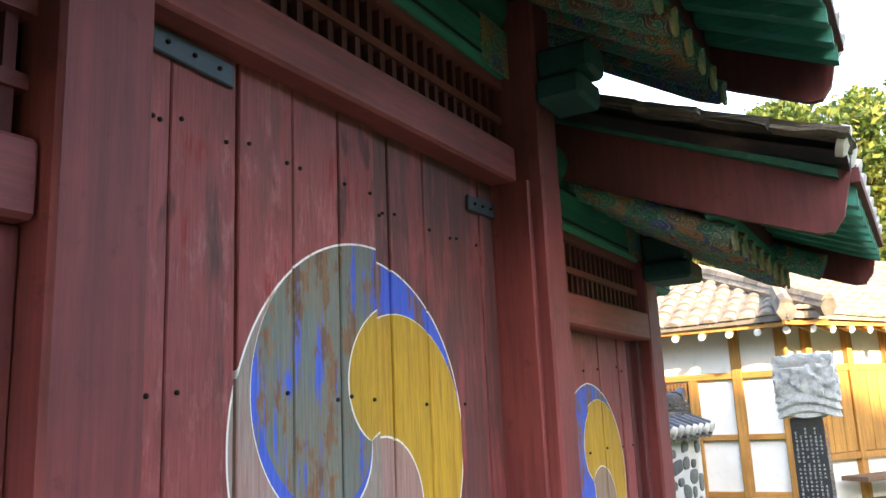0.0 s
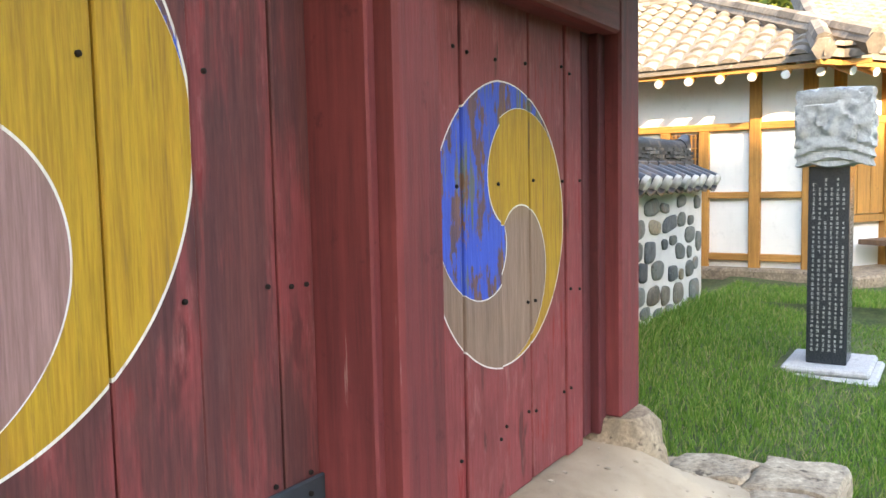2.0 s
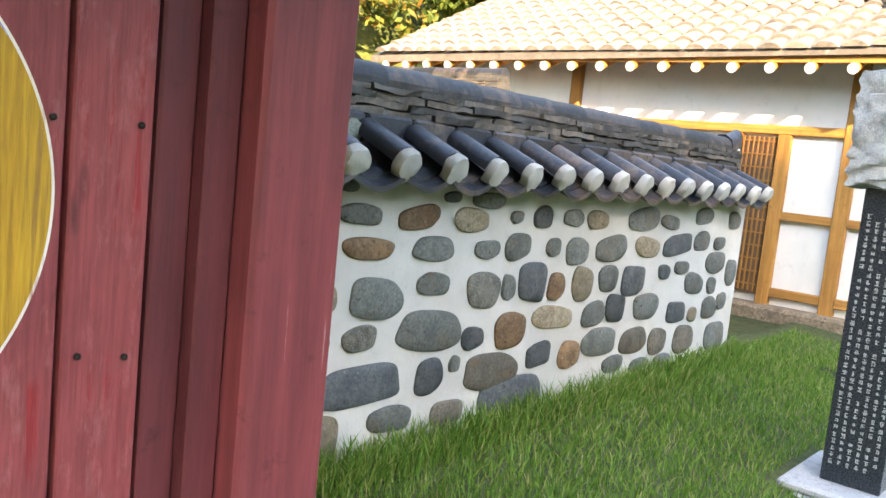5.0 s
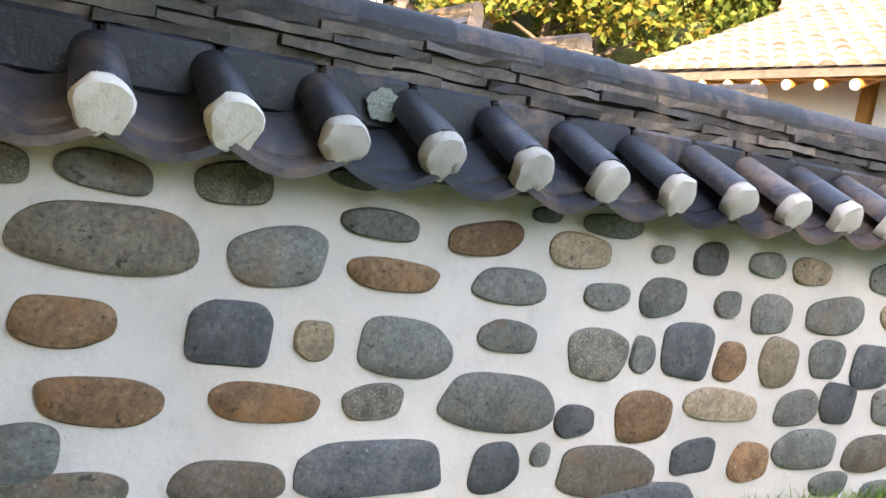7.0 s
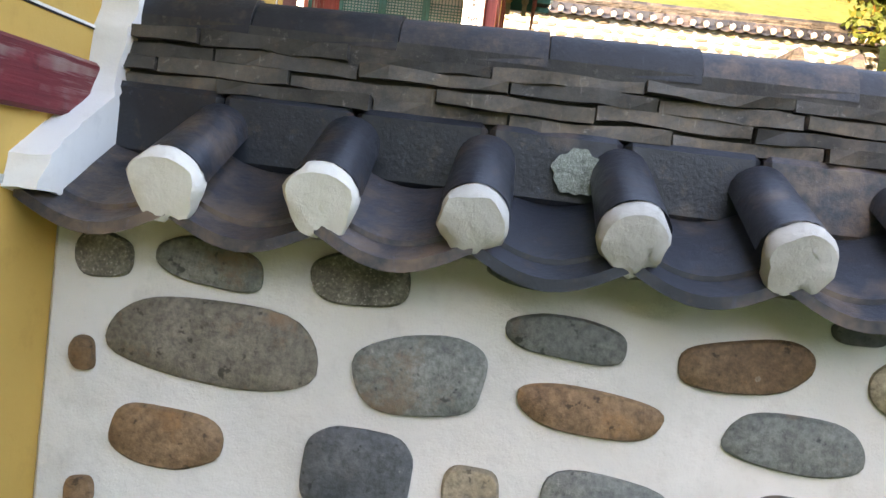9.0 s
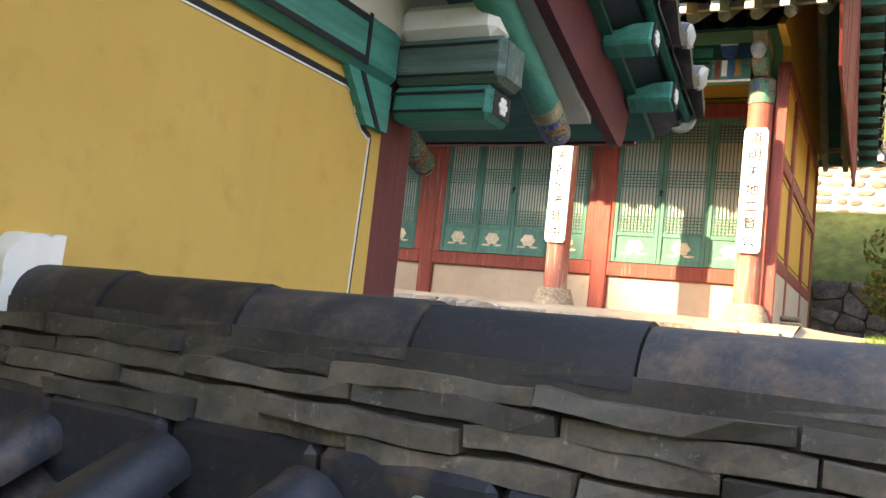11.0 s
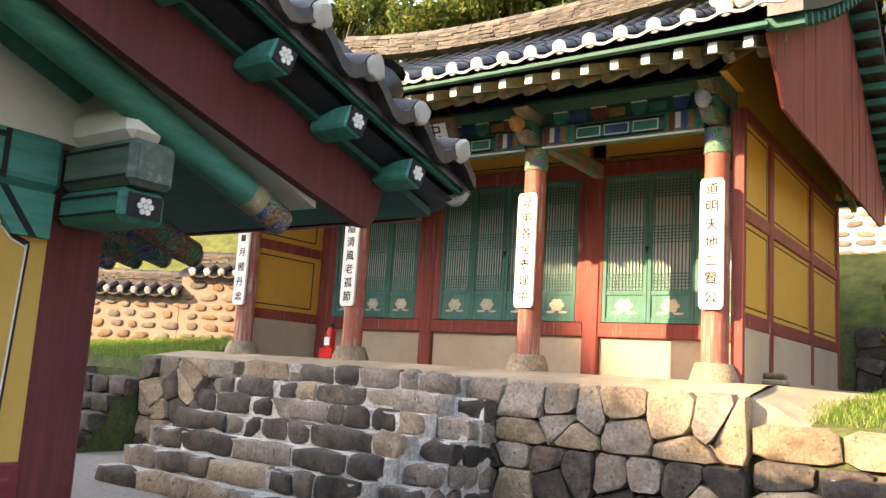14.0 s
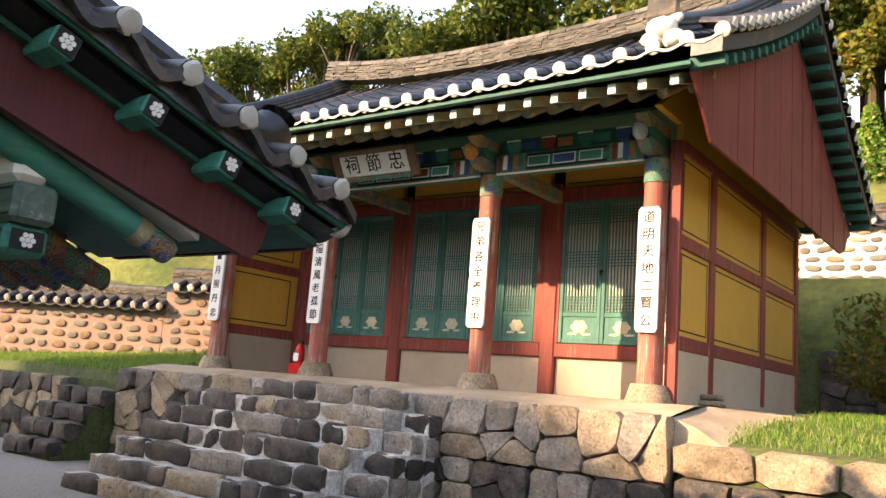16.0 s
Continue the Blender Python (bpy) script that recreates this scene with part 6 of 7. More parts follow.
for x0, x1, n in ((-6.18, -4.42, 3), (-3.96, -1.64, 4), (-1.24, 0.66, 3)):
    for i in range(n):
        lattice_leaf(x0 + (x1 - x0) * i / n, (x1 - x0) / n - 0.004)
    for xa, xb in ((x0 - 0.16, x0), (x1, x1 + 0.16)):
        bar_x("door_jamb", xa, xb, DY - 0.08, DY + 0.1, 2.79, 4.83, M_HALLRED)
for x in (-5.59, -2.80, -0.61):
    part("door_lock", tube([(x, DY - 0.08, 3.80), (x, DY - 0.11, 3.80), (x, DY - 0.115, 3.74)], 0.022, 8), M_NAIL, hall, "iron door lock", True)

# side walls with ochre panels
for sx, xw in ((1, 1.08), (-1, -6.62)):
    xa, xb = xw - 0.10, xw
    if sx < 0:
        xa, xb = xw, xw + 0.12
    ys = [CY, 10.76, 13.0, 14.95]
    part("side_base", box(xa - 0.01, xb + 0.01, CY + 0.1, 14.95, PZ, 2.66, 0.01), M_BASEPL, hall, "sandy plaster base")
    part("corner_trim", box(xa - 0.02, xb + 0.005, CY + 0.02, CY + 0.10, PZ, 5.0, 0.006), M_HALLRED, hall)
    part("side_panel", box(xa + 0.01, xb - 0.012, CY + 0.09, 14.95, 2.6, 5.2), M_HYELLOW, hall, "ochre plaster side wall")
    part("side_gable", prism([(9.0, 5.2), (15.6, 5.2), (12.35, 7.3)], "x", xa + 0.01, xb - 0.012), M_HYELLOW, hall)
    for y in ys[1:] if sx > 0 else ys[2:]:
        part("side_post", box(xa - 0.015, xb + 0.02, y - 0.09, y + 0.09, PZ + 0.05, 5.0, 0.01), M_HALLRED, hall)
    for z in (2.66, 3.78, 4.86):
        part("side_rail", box(xa - 0.01, xb + 0.014, CY + 0.1, 14.95, z, z + 0.16, 0.01), M_HALLRED, hall)
    if sx > 0:
        for ya, yb in zip(ys, ys[1:]):
            for z0, z1 in ((2.82, 3.78), (3.94, 4.86)):
                for q in (z0 + 0.06, z1 - 0.06):
                    part("painted_line", box(xb - 0.012, xb - 0.008, ya + 0.14, yb - 0.14, q - 0.008, q + 0.008), M_BLACK, hall)
                for q in (ya + 0.15, yb - 0.15):
                    part("painted_line", box(xb - 0.012, xb - 0.008, q - 0.008, q + 0.008, z0 + 0.06, z1 - 0.06), M_BLACK, hall)
    else:
        for z0, z1 in ((2.85, 3.74), (3.98, 4.80)):
            for q in (z0 + 0.05, z1 - 0.05):
                part("painted_line", box(xb - 0.012, xb - 0.008, CY + 0.25, DY - 0.25, q - 0.01, q + 0.01), M_BLACK, hall)
            for q in (CY + 0.26, DY - 0.26):
                part("painted_line", box(xb - 0.012, xb - 0.008, q - 0.01, q + 0.01, z0 + 0.05, z1 - 0.05), M_BLACK, hall)
part("rear_wall", box(-6.5, 1.0, 14.85, 14.95, PZ, 5.3), M_HYELLOW, hall)
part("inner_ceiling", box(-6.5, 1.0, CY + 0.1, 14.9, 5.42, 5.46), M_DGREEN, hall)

# roof
HX0, HX1 = -7.55, 1.95
HE, HR = 5.40, 7.55
HRY = 12.35
for ye, yo in ((8.22, -1), (16.48, 1)):
    tile_slope(hall, HX0, HX1, ye, HE, HRY, HR, 0.34, 0.078, 0.14, M_CAPW, limed=True)
    part("roof_board", prism([(ye - yo * 0.04, HE - 0.13), (HRY, HR - 0.22), (HRY, HR - 0.12), (ye - yo * 0.04, HE - 0.08)], "x", HX0 + 0.3, HX1 - 0.32), M_DGREEN, hall)
    part("eave_strip", box(HX0 + 0.25, HX1 - 0.3, ye - yo * 0.05 - 0.04, ye - yo * 0.05 + 0.04, HE - 0.13, HE - 0.10), M_DGREEN, hall)
    yi = ye - yo * 0.72
    zi = HE - 0.12 + 0.72 * (HR - HE) / 4.1 * 0.85
    part("eave_strip", box(HX0 + 0.25, HX1 - 0.3, yi - 0.04, yi + 0.04, zi - 0.22, zi - 0.15), M_RAFT, hall)
    fly = mesh_of(prism([(ye - yo * 0.14, HE - 0.26), (ye - yo * 0.14, HE - 0.15), (yi - yo * 0.3, zi - 0.02), (yi - yo * 0.3, zi - 0.14)], "x", -0.045, 0.045), "flying_rafter", M_EAVE)
    fe = mesh_of(box(-0.042, 0.042, ye - yo * 0.14 - 0.006, ye - yo * 0.14 + 0.006, HE - 0.255, HE - 0.155), "flying_rafter_end", M_SIGN)
    rf = mesh_of(tube([(0, yi + yo * 0.03, zi - 0.30), (0, HRY, HR - 0.42)], [0.07, 0.08], 10), "rafter", M_EAVE, True)
    re = mesh_of(tube([(0, yi + yo * 0.045, zi - 0.306), (0, yi + yo * 0.02, zi - 0.297)], [0.064, 0.068], 10), "rafter_end", M_RAFT)
    n = 27
    for i in range(n):
        m = Matrix.Translation((HX0 + 0.45 + i * (HX1 - HX0 - 0.95) / (n - 1), 0, 0))
        placed("flying_rafter", fly, hall, m)
        placed("flying_rafter_end", fe, hall, m)
        placed("rafter", rf, hall, m)
        placed("rafter_end", re, hall, m)
    for sx, xe in ((1, HX1), (-1, HX0)):
        # verge: cross slats under the edge, tiles lying across it
        for i in range(15):
            s = (i + 0.5) / 15
            y, z = slope_point(s, ye, HE - 0.10, HRY, HR - 0.12)
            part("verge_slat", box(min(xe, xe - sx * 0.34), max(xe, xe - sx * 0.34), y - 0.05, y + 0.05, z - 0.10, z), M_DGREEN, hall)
            y, z = slope_point(s, ye, HE + 0.04, HRY, HR + 0.04)
            vt = part("verge_tile", tube([(xe - sx * 0.25, y, z + 0.14 + 0.06), (xe + sx * 0.06, y, z + 0.14)], 0.08, 8, True, (0, math.pi)), M_TILE, hall, smooth=True)
            part("tile_end", tube([(xe + sx * 0.055, y, z + 0.15), (xe + sx * 0.078, y, z + 0.145)], [0.078, 0.062], 10), M_CAPW, vt, smooth=True)
        tp = [slope_point(q / 8, ye, HE, HRY, HR) for q in range(9)]
        part("verge_board", prism([(y, z + 0.10) for y, z in tp] + [(y, z - 0.06) for y, z in tp[::-1]], "x", min(xe, xe - sx * 0.3), max(xe, xe - sx * 0.3)), M_TILE, hall)
        pts = [(xe - sx * 0.62, *slope_point(0.03 + 0.97 * q / 8, ye, HE + 0.26, HRY, HR + 0.3)) for q in range(9)]
        pts = [(x, y, z + 0.10) for x, y, z in pts]
        for l in range(3):
            part("hip_slab", tube([(x, y, z - 0.05 - 0.07 * l) for x, y, z in pts], 0.10 + 0.012 * l, 6, True), M_TILE2, hall)
        part("hip_ridge", tube(pts, 0.085, 10, True), M_TILE, hall, smooth=True)
        x, y, z = pts[0]
        bm = box(x - 0.17, x + 0.17, y + yo * 0.06 - 0.03, y + yo * 0.06 + 0.03, z - 0.02, z + 0.30, 0.03)
        bm.transform(Matrix.Translation((x, y, z)) @ Matrix.Rotation(-0.2 * -yo, 4, "X") @ Matrix.Translation((-x, -y, -z)))
        part("ornament_tile", bm, M_TILE2, hall, "carved upright ornament tile")
        for dx, dz, sc in ((0, -0.1, 0.17), (-0.1, -0.2, 0.12), (0.12, -0.22, 0.13), (0.14, -0.02, 0.07)):
            bm = bmesh.new()
            bmesh.ops.create_icosphere(bm, subdivisions=2, radius=sc, matrix=Matrix.Translation((x + dx, y + yo * 0.05, z + dz)) @ Matrix.Diagonal((1, 0.7, 0.75, 1)))
            for v in bm.verts:
                v.co += Vector((1, 1, 1)) * 0.03 * noise.noise(v.co * 11)
            part("lime_lump", bm, M_CAPW, hall, "white lime bedding", True)
    # plank gable shields
ridge(hall, HX0 + 0.25, HX1 - 0.25, HRY, HR + 0.08, 0.36, 8, 0.25, 0.30, 0.040, M_RIDGE, M_RIDGE)
for sx, xs in ((1, 1.60), (-1, -7.2)):
    y = 8.35
    rr = random.Random(12)
    while y < 16.3:
        e = y + 0.30

        def top_at(yy):
            s = 1 - abs(yy - HRY) / (HRY - 8.22)
            return slope_point(max(0, s), 8.22, HE - 0.20, HRY, HR - 0.22)[1]

        def low_at(yy):
            a = abs(yy - HRY)
            return 4.66 + 0.06 * math.cos(yy * 21) if a < 3.35 else min(4.66 + (a - 3.35) * 0.95, top_at(yy) - 0.02)
        o = rr.uniform(-0.006, 0.006)
        prof = [(y + 0.003, low_at(y)), (e - 0.003, low_at(e)), (e - 0.003, top_at(e)), (y + 0.003, top_at(y))]
        if prof[2][1] - prof[1][1] > 0.01 or prof[3][1] - prof[0][1] > 0.01:
            part("shield_plank", prism(prof, "x", xs + o, xs + 0.03 + o), M_SHIELD, hall)
        y = e


# ---- writing on the hall ----
def letters(txt, at, size, rot, parent, mat, sx=1.0):
    cu = bpy.data.curves.new("lettering", "FONT")
    cu.body = txt
    cu.size = size
    cu.align_x, cu.align_y = "CENTER", "CENTER"
    cu.extrude = 0.002
    cu.offset = 0.0012
    cu.materials.append(mat)
    ob = new("lettering", cu)
    under(ob, parent)
    ob.matrix_basis = Matrix.Translation(at) @ rot
    return ob


UPRIGHT = Matrix.Rotation(math.pi / 2, 4, "X")
for x, txt in ((COLX[3], "道明天地二賢公"), (COLX[2], "兄弟各全義理中"), (COLX[1], "松隱清風老孤節"), (COLX[0], "??月照丹忠")):
    sg = thing("column_sign", (x, CY - 0.15, 2.82), "long white board with black brushed characters hung on a column", "sign", "column signs")
    prof = [(x - 0.125, 2.86), (x - 0.10, 2.82), (x + 0.10, 2.82), (x + 0.125, 2.86), (x + 0.125, 4.16), (x + 0.10, 4.20), (x - 0.10, 4.20), (x - 0.125, 4.16)]
    part("board", prism(prof, "y", CY - 0.175, CY - 0.140), M_SIGN, sg)
    for i, ch in enumerate(txt):
        z = 4.08 - i * (1.14 / (len(txt) - 1))
        if ch == "?":
            part("brush_bar", box(x - 0.05, x + 0.05, CY - 0.178, CY - 0.175, z - 0.05, z + 0.05), M_BLACK, sg)
        else:
            letters(ch, (x, CY - 0.1775, z), 0.145, UPRIGHT, sg, M_BLACK)
plq = thing("name_board", (-3.0, 9.2, 4.9), "framed name board with three black characters under the eave", "sign")
rot = Matrix.Translation((-3.05, 9.18, 5.0)) @ Matrix.Rotation(radians(30), 4, "X") @ Matrix.Diagonal((1.3, 1.0, 0.92, 1.0))
for nm, bm, mt in (("board", box(-0.46, 0.46, -0.02, 0.02, -0.16, 0.16), M_SIGN), ("frame_side", box(-0.56, -0.46, -0.045, 0.03, -0.23, 0.23, 0.012), M_OLDWOOD), ("frame_side", box(0.46, 0.56, -0.045, 0.03, -0.23, 0.23, 0.012), M_OLDWOOD), ("frame_top", box(-0.46, 0.46, -0.04, 0.03, 0.16, 0.24, 0.012), M_OLDWOOD), ("frame_bottom", box(-0.46, 0.46, -0.04, 0.03, -0.24, -0.16, 0.012), M_DANCHEONG)):
    bm.transform(rot)
    part(nm, bm, mt, plq)
for i, ch in enumerate("祠節忠"):
    letters(ch, rot @ Vector((-0.30 + 0.30 * i, -0.0225, 0)), 0.27, Matrix.Rotation(radians(30), 4, "X") @ UPRIGHT, plq, M_BLACK)

# fire extinguisher by the second column
ext = thing("fire_extinguisher", (-4.95, 10.0, PZ), "red fire extinguisher in a red stand on the porch floor", "extinguisher")
ex, ey = -4.95, 10.0
part("stand", box(ex - 0.13, ex + 0.13, ey - 0.10, ey + 0.10, PZ, PZ + 0.16, 0.012), M_EXT, ext)
part("bottle", tube([(ex, ey, PZ + 0.1), (ex, ey, PZ + 0.38), (ex, ey, PZ + 0.44), (ex, ey, PZ + 0.47)], [0.075, 0.075, 0.05, 0.025], 16), M_EXT, ext, smooth=True)
part("valve", box(ex - 0.03, ex + 0.05, ey - 0.02, ey + 0.02, PZ + 0.46, PZ + 0.52, 0.006), M_BLACK, ext)
part("label", box(ex - 0.05, ex + 0.05, ey - 0.079, ey - 0.074, PZ + 0.2, PZ + 0.32), M_SIGN, ext)
sb = thing("loose_stone", (1.2, 10.5, PZ), "small flat stones lying by the hall's side wall", "stone")
for i, (dx, dz, s) in enumerate(((0, 0.04, 0.13), (0.02, 0.11, 0.11))):
    part("slab", box(1.2 - s, 1.2 + s, 10.5 - s, 10.5 + s, PZ + dz - 0.035, PZ + dz + 0.03, 0.02), M_SANDST, sb)


# ---- inscribed stele ----
st = thing("stone_stele", (4.02, -0.50, -0.25), "black inscribed stele with carved granite capital on a granite base", "monument")
part("plinth", box(3.62, 4.46, -0.88, -0.14, -0.34, -0.16, 0.02), M_GRANITE, st)
part("plinth_top", box(3.66, 4.40, -0.83, -0.18, -0.16, -0.10, 0.02), M_GRANITE, st)
part("shaft", box(3.85, 4.18, -0.645, -0.345, -0.10, 1.49, 0.006), M_BLACKSTONE, st, "polished black stone shaft")
bm = bmesh.new()
bmesh.ops.create_cube(bm, size=1.0)
bmesh.ops.subdivide_edges(bm, edges=bm.edges[:], cuts=22, use_grid_fill=True)
for v in bm.verts:
    p = v.co.copy()
    r = max(abs(p.x), abs(p.y), abs(p.z))
    q = p.normalized() * 0.62
    p = p * 0.86 + q * 0.14
    w = p * 6.0
    wob = Vector((noise.noise(w), noise.noise(w + Vector((9, 0, 0))), noise.noise(w + Vector((0, 9, 0)))))
    d = math.sin((p.z * 15 + wob.x * 5.0 + wob.y * 3.5))
    if p.z < -0.22:
        d = math.sin(p.z * 46 + 3.0 * p.y * p.y * 8)
    n3 = v.co.normalized()
    p += n3 * 0.030 * d
    v.co = Vector((4.02 + p.x * 0.46, -0.52 + p.y * 0.55, 1.79 + p.z * 0.60))
part("capital", bm, M_CARVED, st, "granite capital carved with coiling relief", True)
rng = random.Random(9)
verts, faces = [], []


def glyph(verts, faces, face, u, v, s, rng):
    """A tiny unreadable character: three or four short strokes on a face."""
    for q in range(5):
        if rng.random() < 0.6:
            w, h, du, dv = s * rng.uniform(0.5, 1), s * 0.16, 0, (q - 2) * s * 0.24
        else:
            w, h, du, dv = s * 0.16, s * rng.uniform(0.5, 1), (rng.random() - 0.5) * s * 0.7, 0
        b = len(verts)
        for a, c in ((-1, -1), (1, -1), (1, 1), (-1, 1)):
            uu, vv = u + du + a * w / 2, v + dv + c * h / 2
            verts.append((3.8485, uu, vv) if face == 0 else (uu, -0.6465, vv))
        faces.append((b, b + 1, b + 2, b + 3))


for face, c0, c1, cols in ((0, -0.625, -0.365, 6), (1, 3.87, 4.16, 6)):
    for c in range(cols):
        u = c0 + (c + 0.5) * (c1 - c0) / cols
        for r in range(38):
            if rng.random() < 0.94 and r > (0 if c % 2 else 2):
                glyph(verts, faces, face, u, 1.42 - r * 0.038, 0.023, rng)
me = bpy.data.meshes.new("inscription")
me.from_pydata(verts, [], faces)
me.materials.append(plain("cut_letter_grey", (0.42, 0.43, 0.43), 0.8))
tagged(under(new("inscription", me), st) or st.children[-1], "columns of small pale cut characters", "", "", "stuff")

# ---- neighbouring house ----
hx = 8.4
house = thing("tiled_house", (10.5, 3.0, 0.0), "white plastered house with honey timber frame and weathered tile roof", "house")
part("plinth", box(hx - 0.25, 17, 0.05, 7.2, -0.5, 0.16, 0.03), M_SANDST, house, "stone and earth plinth")
part("step_stone", box(hx - 0.75, hx - 0.25, 1.0, 3.2, -0.5, -0.02, 0.04), M_SANDST, house)
part("wall_core", box(hx + 0.03, 16.5, 0.33, 6.9, 0.1, 2.95), M_WHITE, house, "white lime plaster wall")
for y, w in ((0.30, 0.17), (0.98, 0.15), (1.66, 0.14), (2.20, 0.14), (4.4, 0.15), (6.85, 0.16)):
    part("frame_post", box(hx - 0.05, hx + 0.08, y - w / 2, y + w / 2, 0.05, 2.03 if 1.5 < y < 3 else 2.85, 0.01), M_PINE, house)
for z, w in ((0.30, 0.10), (1.15, 0.09), (2.08, 0.10), (2.92, 0.08)):
    for ya, yb in ((0.385, 0.905), (1.055, 1.59)) if z < 2 else ((0.385, 6.77),):
        part("frame_rail", box(hx - 0.04, hx + 0.07, ya, yb, z - w / 2, z + w / 2, 0.008), M_PINEH, house)
door = part("lattice_window", box(hx - 0.01, hx + 0.05, 1.75, 2.12, 0.25, 2.0), M_OLDWOOD, house, "dark wooden lattice door")
for i in range(7):
    y = 1.77 + i * 0.055
    part("lattice_bar", box(hx - 0.03, hx - 0.01, y, y + 0.014, 0.28, 2.0), M_PINE, door)
for i in range(12):
    z = 0.35 + i * 0.145
    part("lattice_bar", box(hx - 0.035, hx - 0.015, 1.75, 2.12, z, z + 0.012), M_PINE, door)
# south wing: plank shutters and porch, set at an angle to the main front
SWING = Matrix.Translation((hx, 0.3, 0)) @ Matrix.Rotation(radians(-32), 4, "Z") @ Matrix.Translation((-hx, -0.3, 0))


def wing(name, bm, mat, label="", smooth=False):
    bm.transform(SWING)
    return part(name, bm, mat, house, label, smooth)


wing("wing_wall", box(hx + 0.1, 16.5, 0.34, 3.0, 0.1, 2.95), M_WHITE, "white plaster wing wall")
wing("wing_plinth", box(hx - 0.1, 17, -0.5, 3.0, -0.5, 0.14, 0.03), M_SANDST)
for i in range(8):
    x = hx + 0.55 + i * 0.95
    wing("frame_post", box(x - 0.07, x + 0.07, 0.24, 0.36, 0.05, 2.85, 0.01), M_PINE)
    if i < 7:
        wing("frame_rail", box(x + 0.07, x + 0.88, 0.26, 0.35, 0.75, 0.85), M_PINE)
        wing("frame_rail", box(x + 0.07, x + 0.88, 0.26, 0.35, 2.1, 2.2), M_PINE)
        for q in range(3):
            wing("shutter_board", box(x + 0.09 + q * 0.265, x + 0.345 + q * 0.265, 0.28, 0.32, 0.86, 2.1, 0.004), M_PINE)
wing("porch_floor", box(hx + 0.9, 16, -0.2, 0.25, 0.45, 0.52), M_OLDWOOD)
# hip roof in two slopes
EX, EY, EZ, RX, RYH, RZ = 7.72, -0.45, 2.78, 10.7, 2.5, 4.25
roof_me = bmesh.new()
sp = 0.27


def half_row(bm, a, b, r):
    n = max(1, round((Vector(b) - Vector(a)).length / 0.30))
    for q in range(n):
        p0 = Vector(a).lerp(Vector(b), q / n)
        p1 = Vector(a).lerp(Vector(b), (q + 1) / n)
        sink = Vector((0, 0, r * 1.25))
        bm_tube(bm, [p0 - sink + Vector((0, 0, 0.018)), p1 - sink - Vector((0, 0, 0.012))], [r * 1.95, r * 1.85], 6, True, (math.pi * 0.2, math.pi * 0.8))


y = EY
while y < 7.6:
    s = min(1.0, (y - EY) / (RYH - EY))
    if s > 0.05:
        half_row(roof_me, (EX, y, EZ + 0.06 + 0.12 * (1 - s) ** 3), (EX + (RX - EX) * s, y, EZ + 0.06 + (RZ - EZ) * s), 0.078)
    y += sp
south_me = bmesh.new()
x = EX
while x < 17.5:
    s = min(1.0, (x - EX) / (RX - EX))
    if s > 0.05:
        half_row(south_me, (x, EY, EZ + 0.06 + 0.12 * (1 - s) ** 3), (x, EY + (RYH - EY) * s, EZ + 0.06 + (RZ - EZ) * s), 0.078)
    x += sp
south_me.transform(SWING)
tagged(part("roof_tiles", south_me, M_BROWNTILE, house, "rows of weathered pale tiles on the wing", True), kind="stuff")
rt = part("roof_tiles", roof_me, M_BROWNTILE, house, "rows of weathered pale tiles", True)
tagged(rt, kind="stuff")
bm = bmesh.new()
pts = [(EX, EY, EZ + 0.12), (EX, 7.6, EZ), (RX, 7.6, RZ), (RX, RYH, RZ), (17.5, EY, EZ), (17.5, RYH, RZ)]
vs = [bm.verts.new(p) for p in pts]
for f in ((0, 1, 2, 3),):
    bm.faces.new([vs[i] for i in f])
bm2 = bmesh.new()
bm2.faces.new([bm2.verts.new(pts[i]) for i in (0, 3, 5, 4)])
r = bmesh.ops.extrude_face_region(bm2, geom=bm2.faces[:])
for v in r["geom"]:
    if isinstance(v, bmesh.types.BMVert):
        v.co.z -= 0.09
wing("roof_bed", bm2, M_BROWNTILE)
r = bmesh.ops.extrude_face_region(bm, geom=bm.faces[:])
for v in r["geom"]:
    if isinstance(v, bmesh.types.BMVert):
        v.co.z -= 0.09
part("roof_bed", bm, M_BROWNTILE, house)
bm = bmesh.new()
vs = [bm.verts.new(p) for p in ((RX, 7.6, RZ), (RX, RYH, RZ), (17.5, RYH, RZ), (17.5, 7.6, 3.2), (14.0, 7.6, 2.9))]
bm.faces.new(vs)
part("roof_back", bm, M_BROWNTILE, house)
for a, b, nseg in (((EX - 0.05, EY - 0.05, EZ + 0.24), (RX, RYH, RZ + 0.12), 12), ((RX, RYH, RZ + 0.14), (RX, 7.7, RZ + 0.14), 16), (tuple(SWING @ Vector((RX, RYH, RZ + 0.14))), tuple(SWING @ Vector((17.5, RYH, RZ + 0.14))), 20), (tuple(SWING @ Vector((EX, EY, EZ + 0.2))), tuple(SWING @ Vector((RX, RYH, RZ + 0.12))), 12)):
    for q in range(nseg):
        p0, p1 = Vector(a).lerp(Vector(b), q / nseg), Vector(a).lerp(Vector(b), (q + 1) / nseg)
        part("ridge_tile", tube([p0, p1 - (p1 - p0) * 0.04], [0.105, 0.115], 8, True), M_BROWNTILE, house, smooth=True)
        part("ridge_slab", tube([p0 - Vector((0, 0, 0.09)), p1 - Vector((0, 0, 0.09))], 0.14, 6, True), M_BROWNTILE, house)
raf = mesh_of(tube([(0, 0, 0), (1.4, 0, 0.62)], 0.055, 10), "rafter", M_PINE, True)
rend = mesh_of(tube([(-0.012, 0, -0.005), (0.004, 0, 0.002)], 0.055, 10), "rafter_end", M_SIGN)
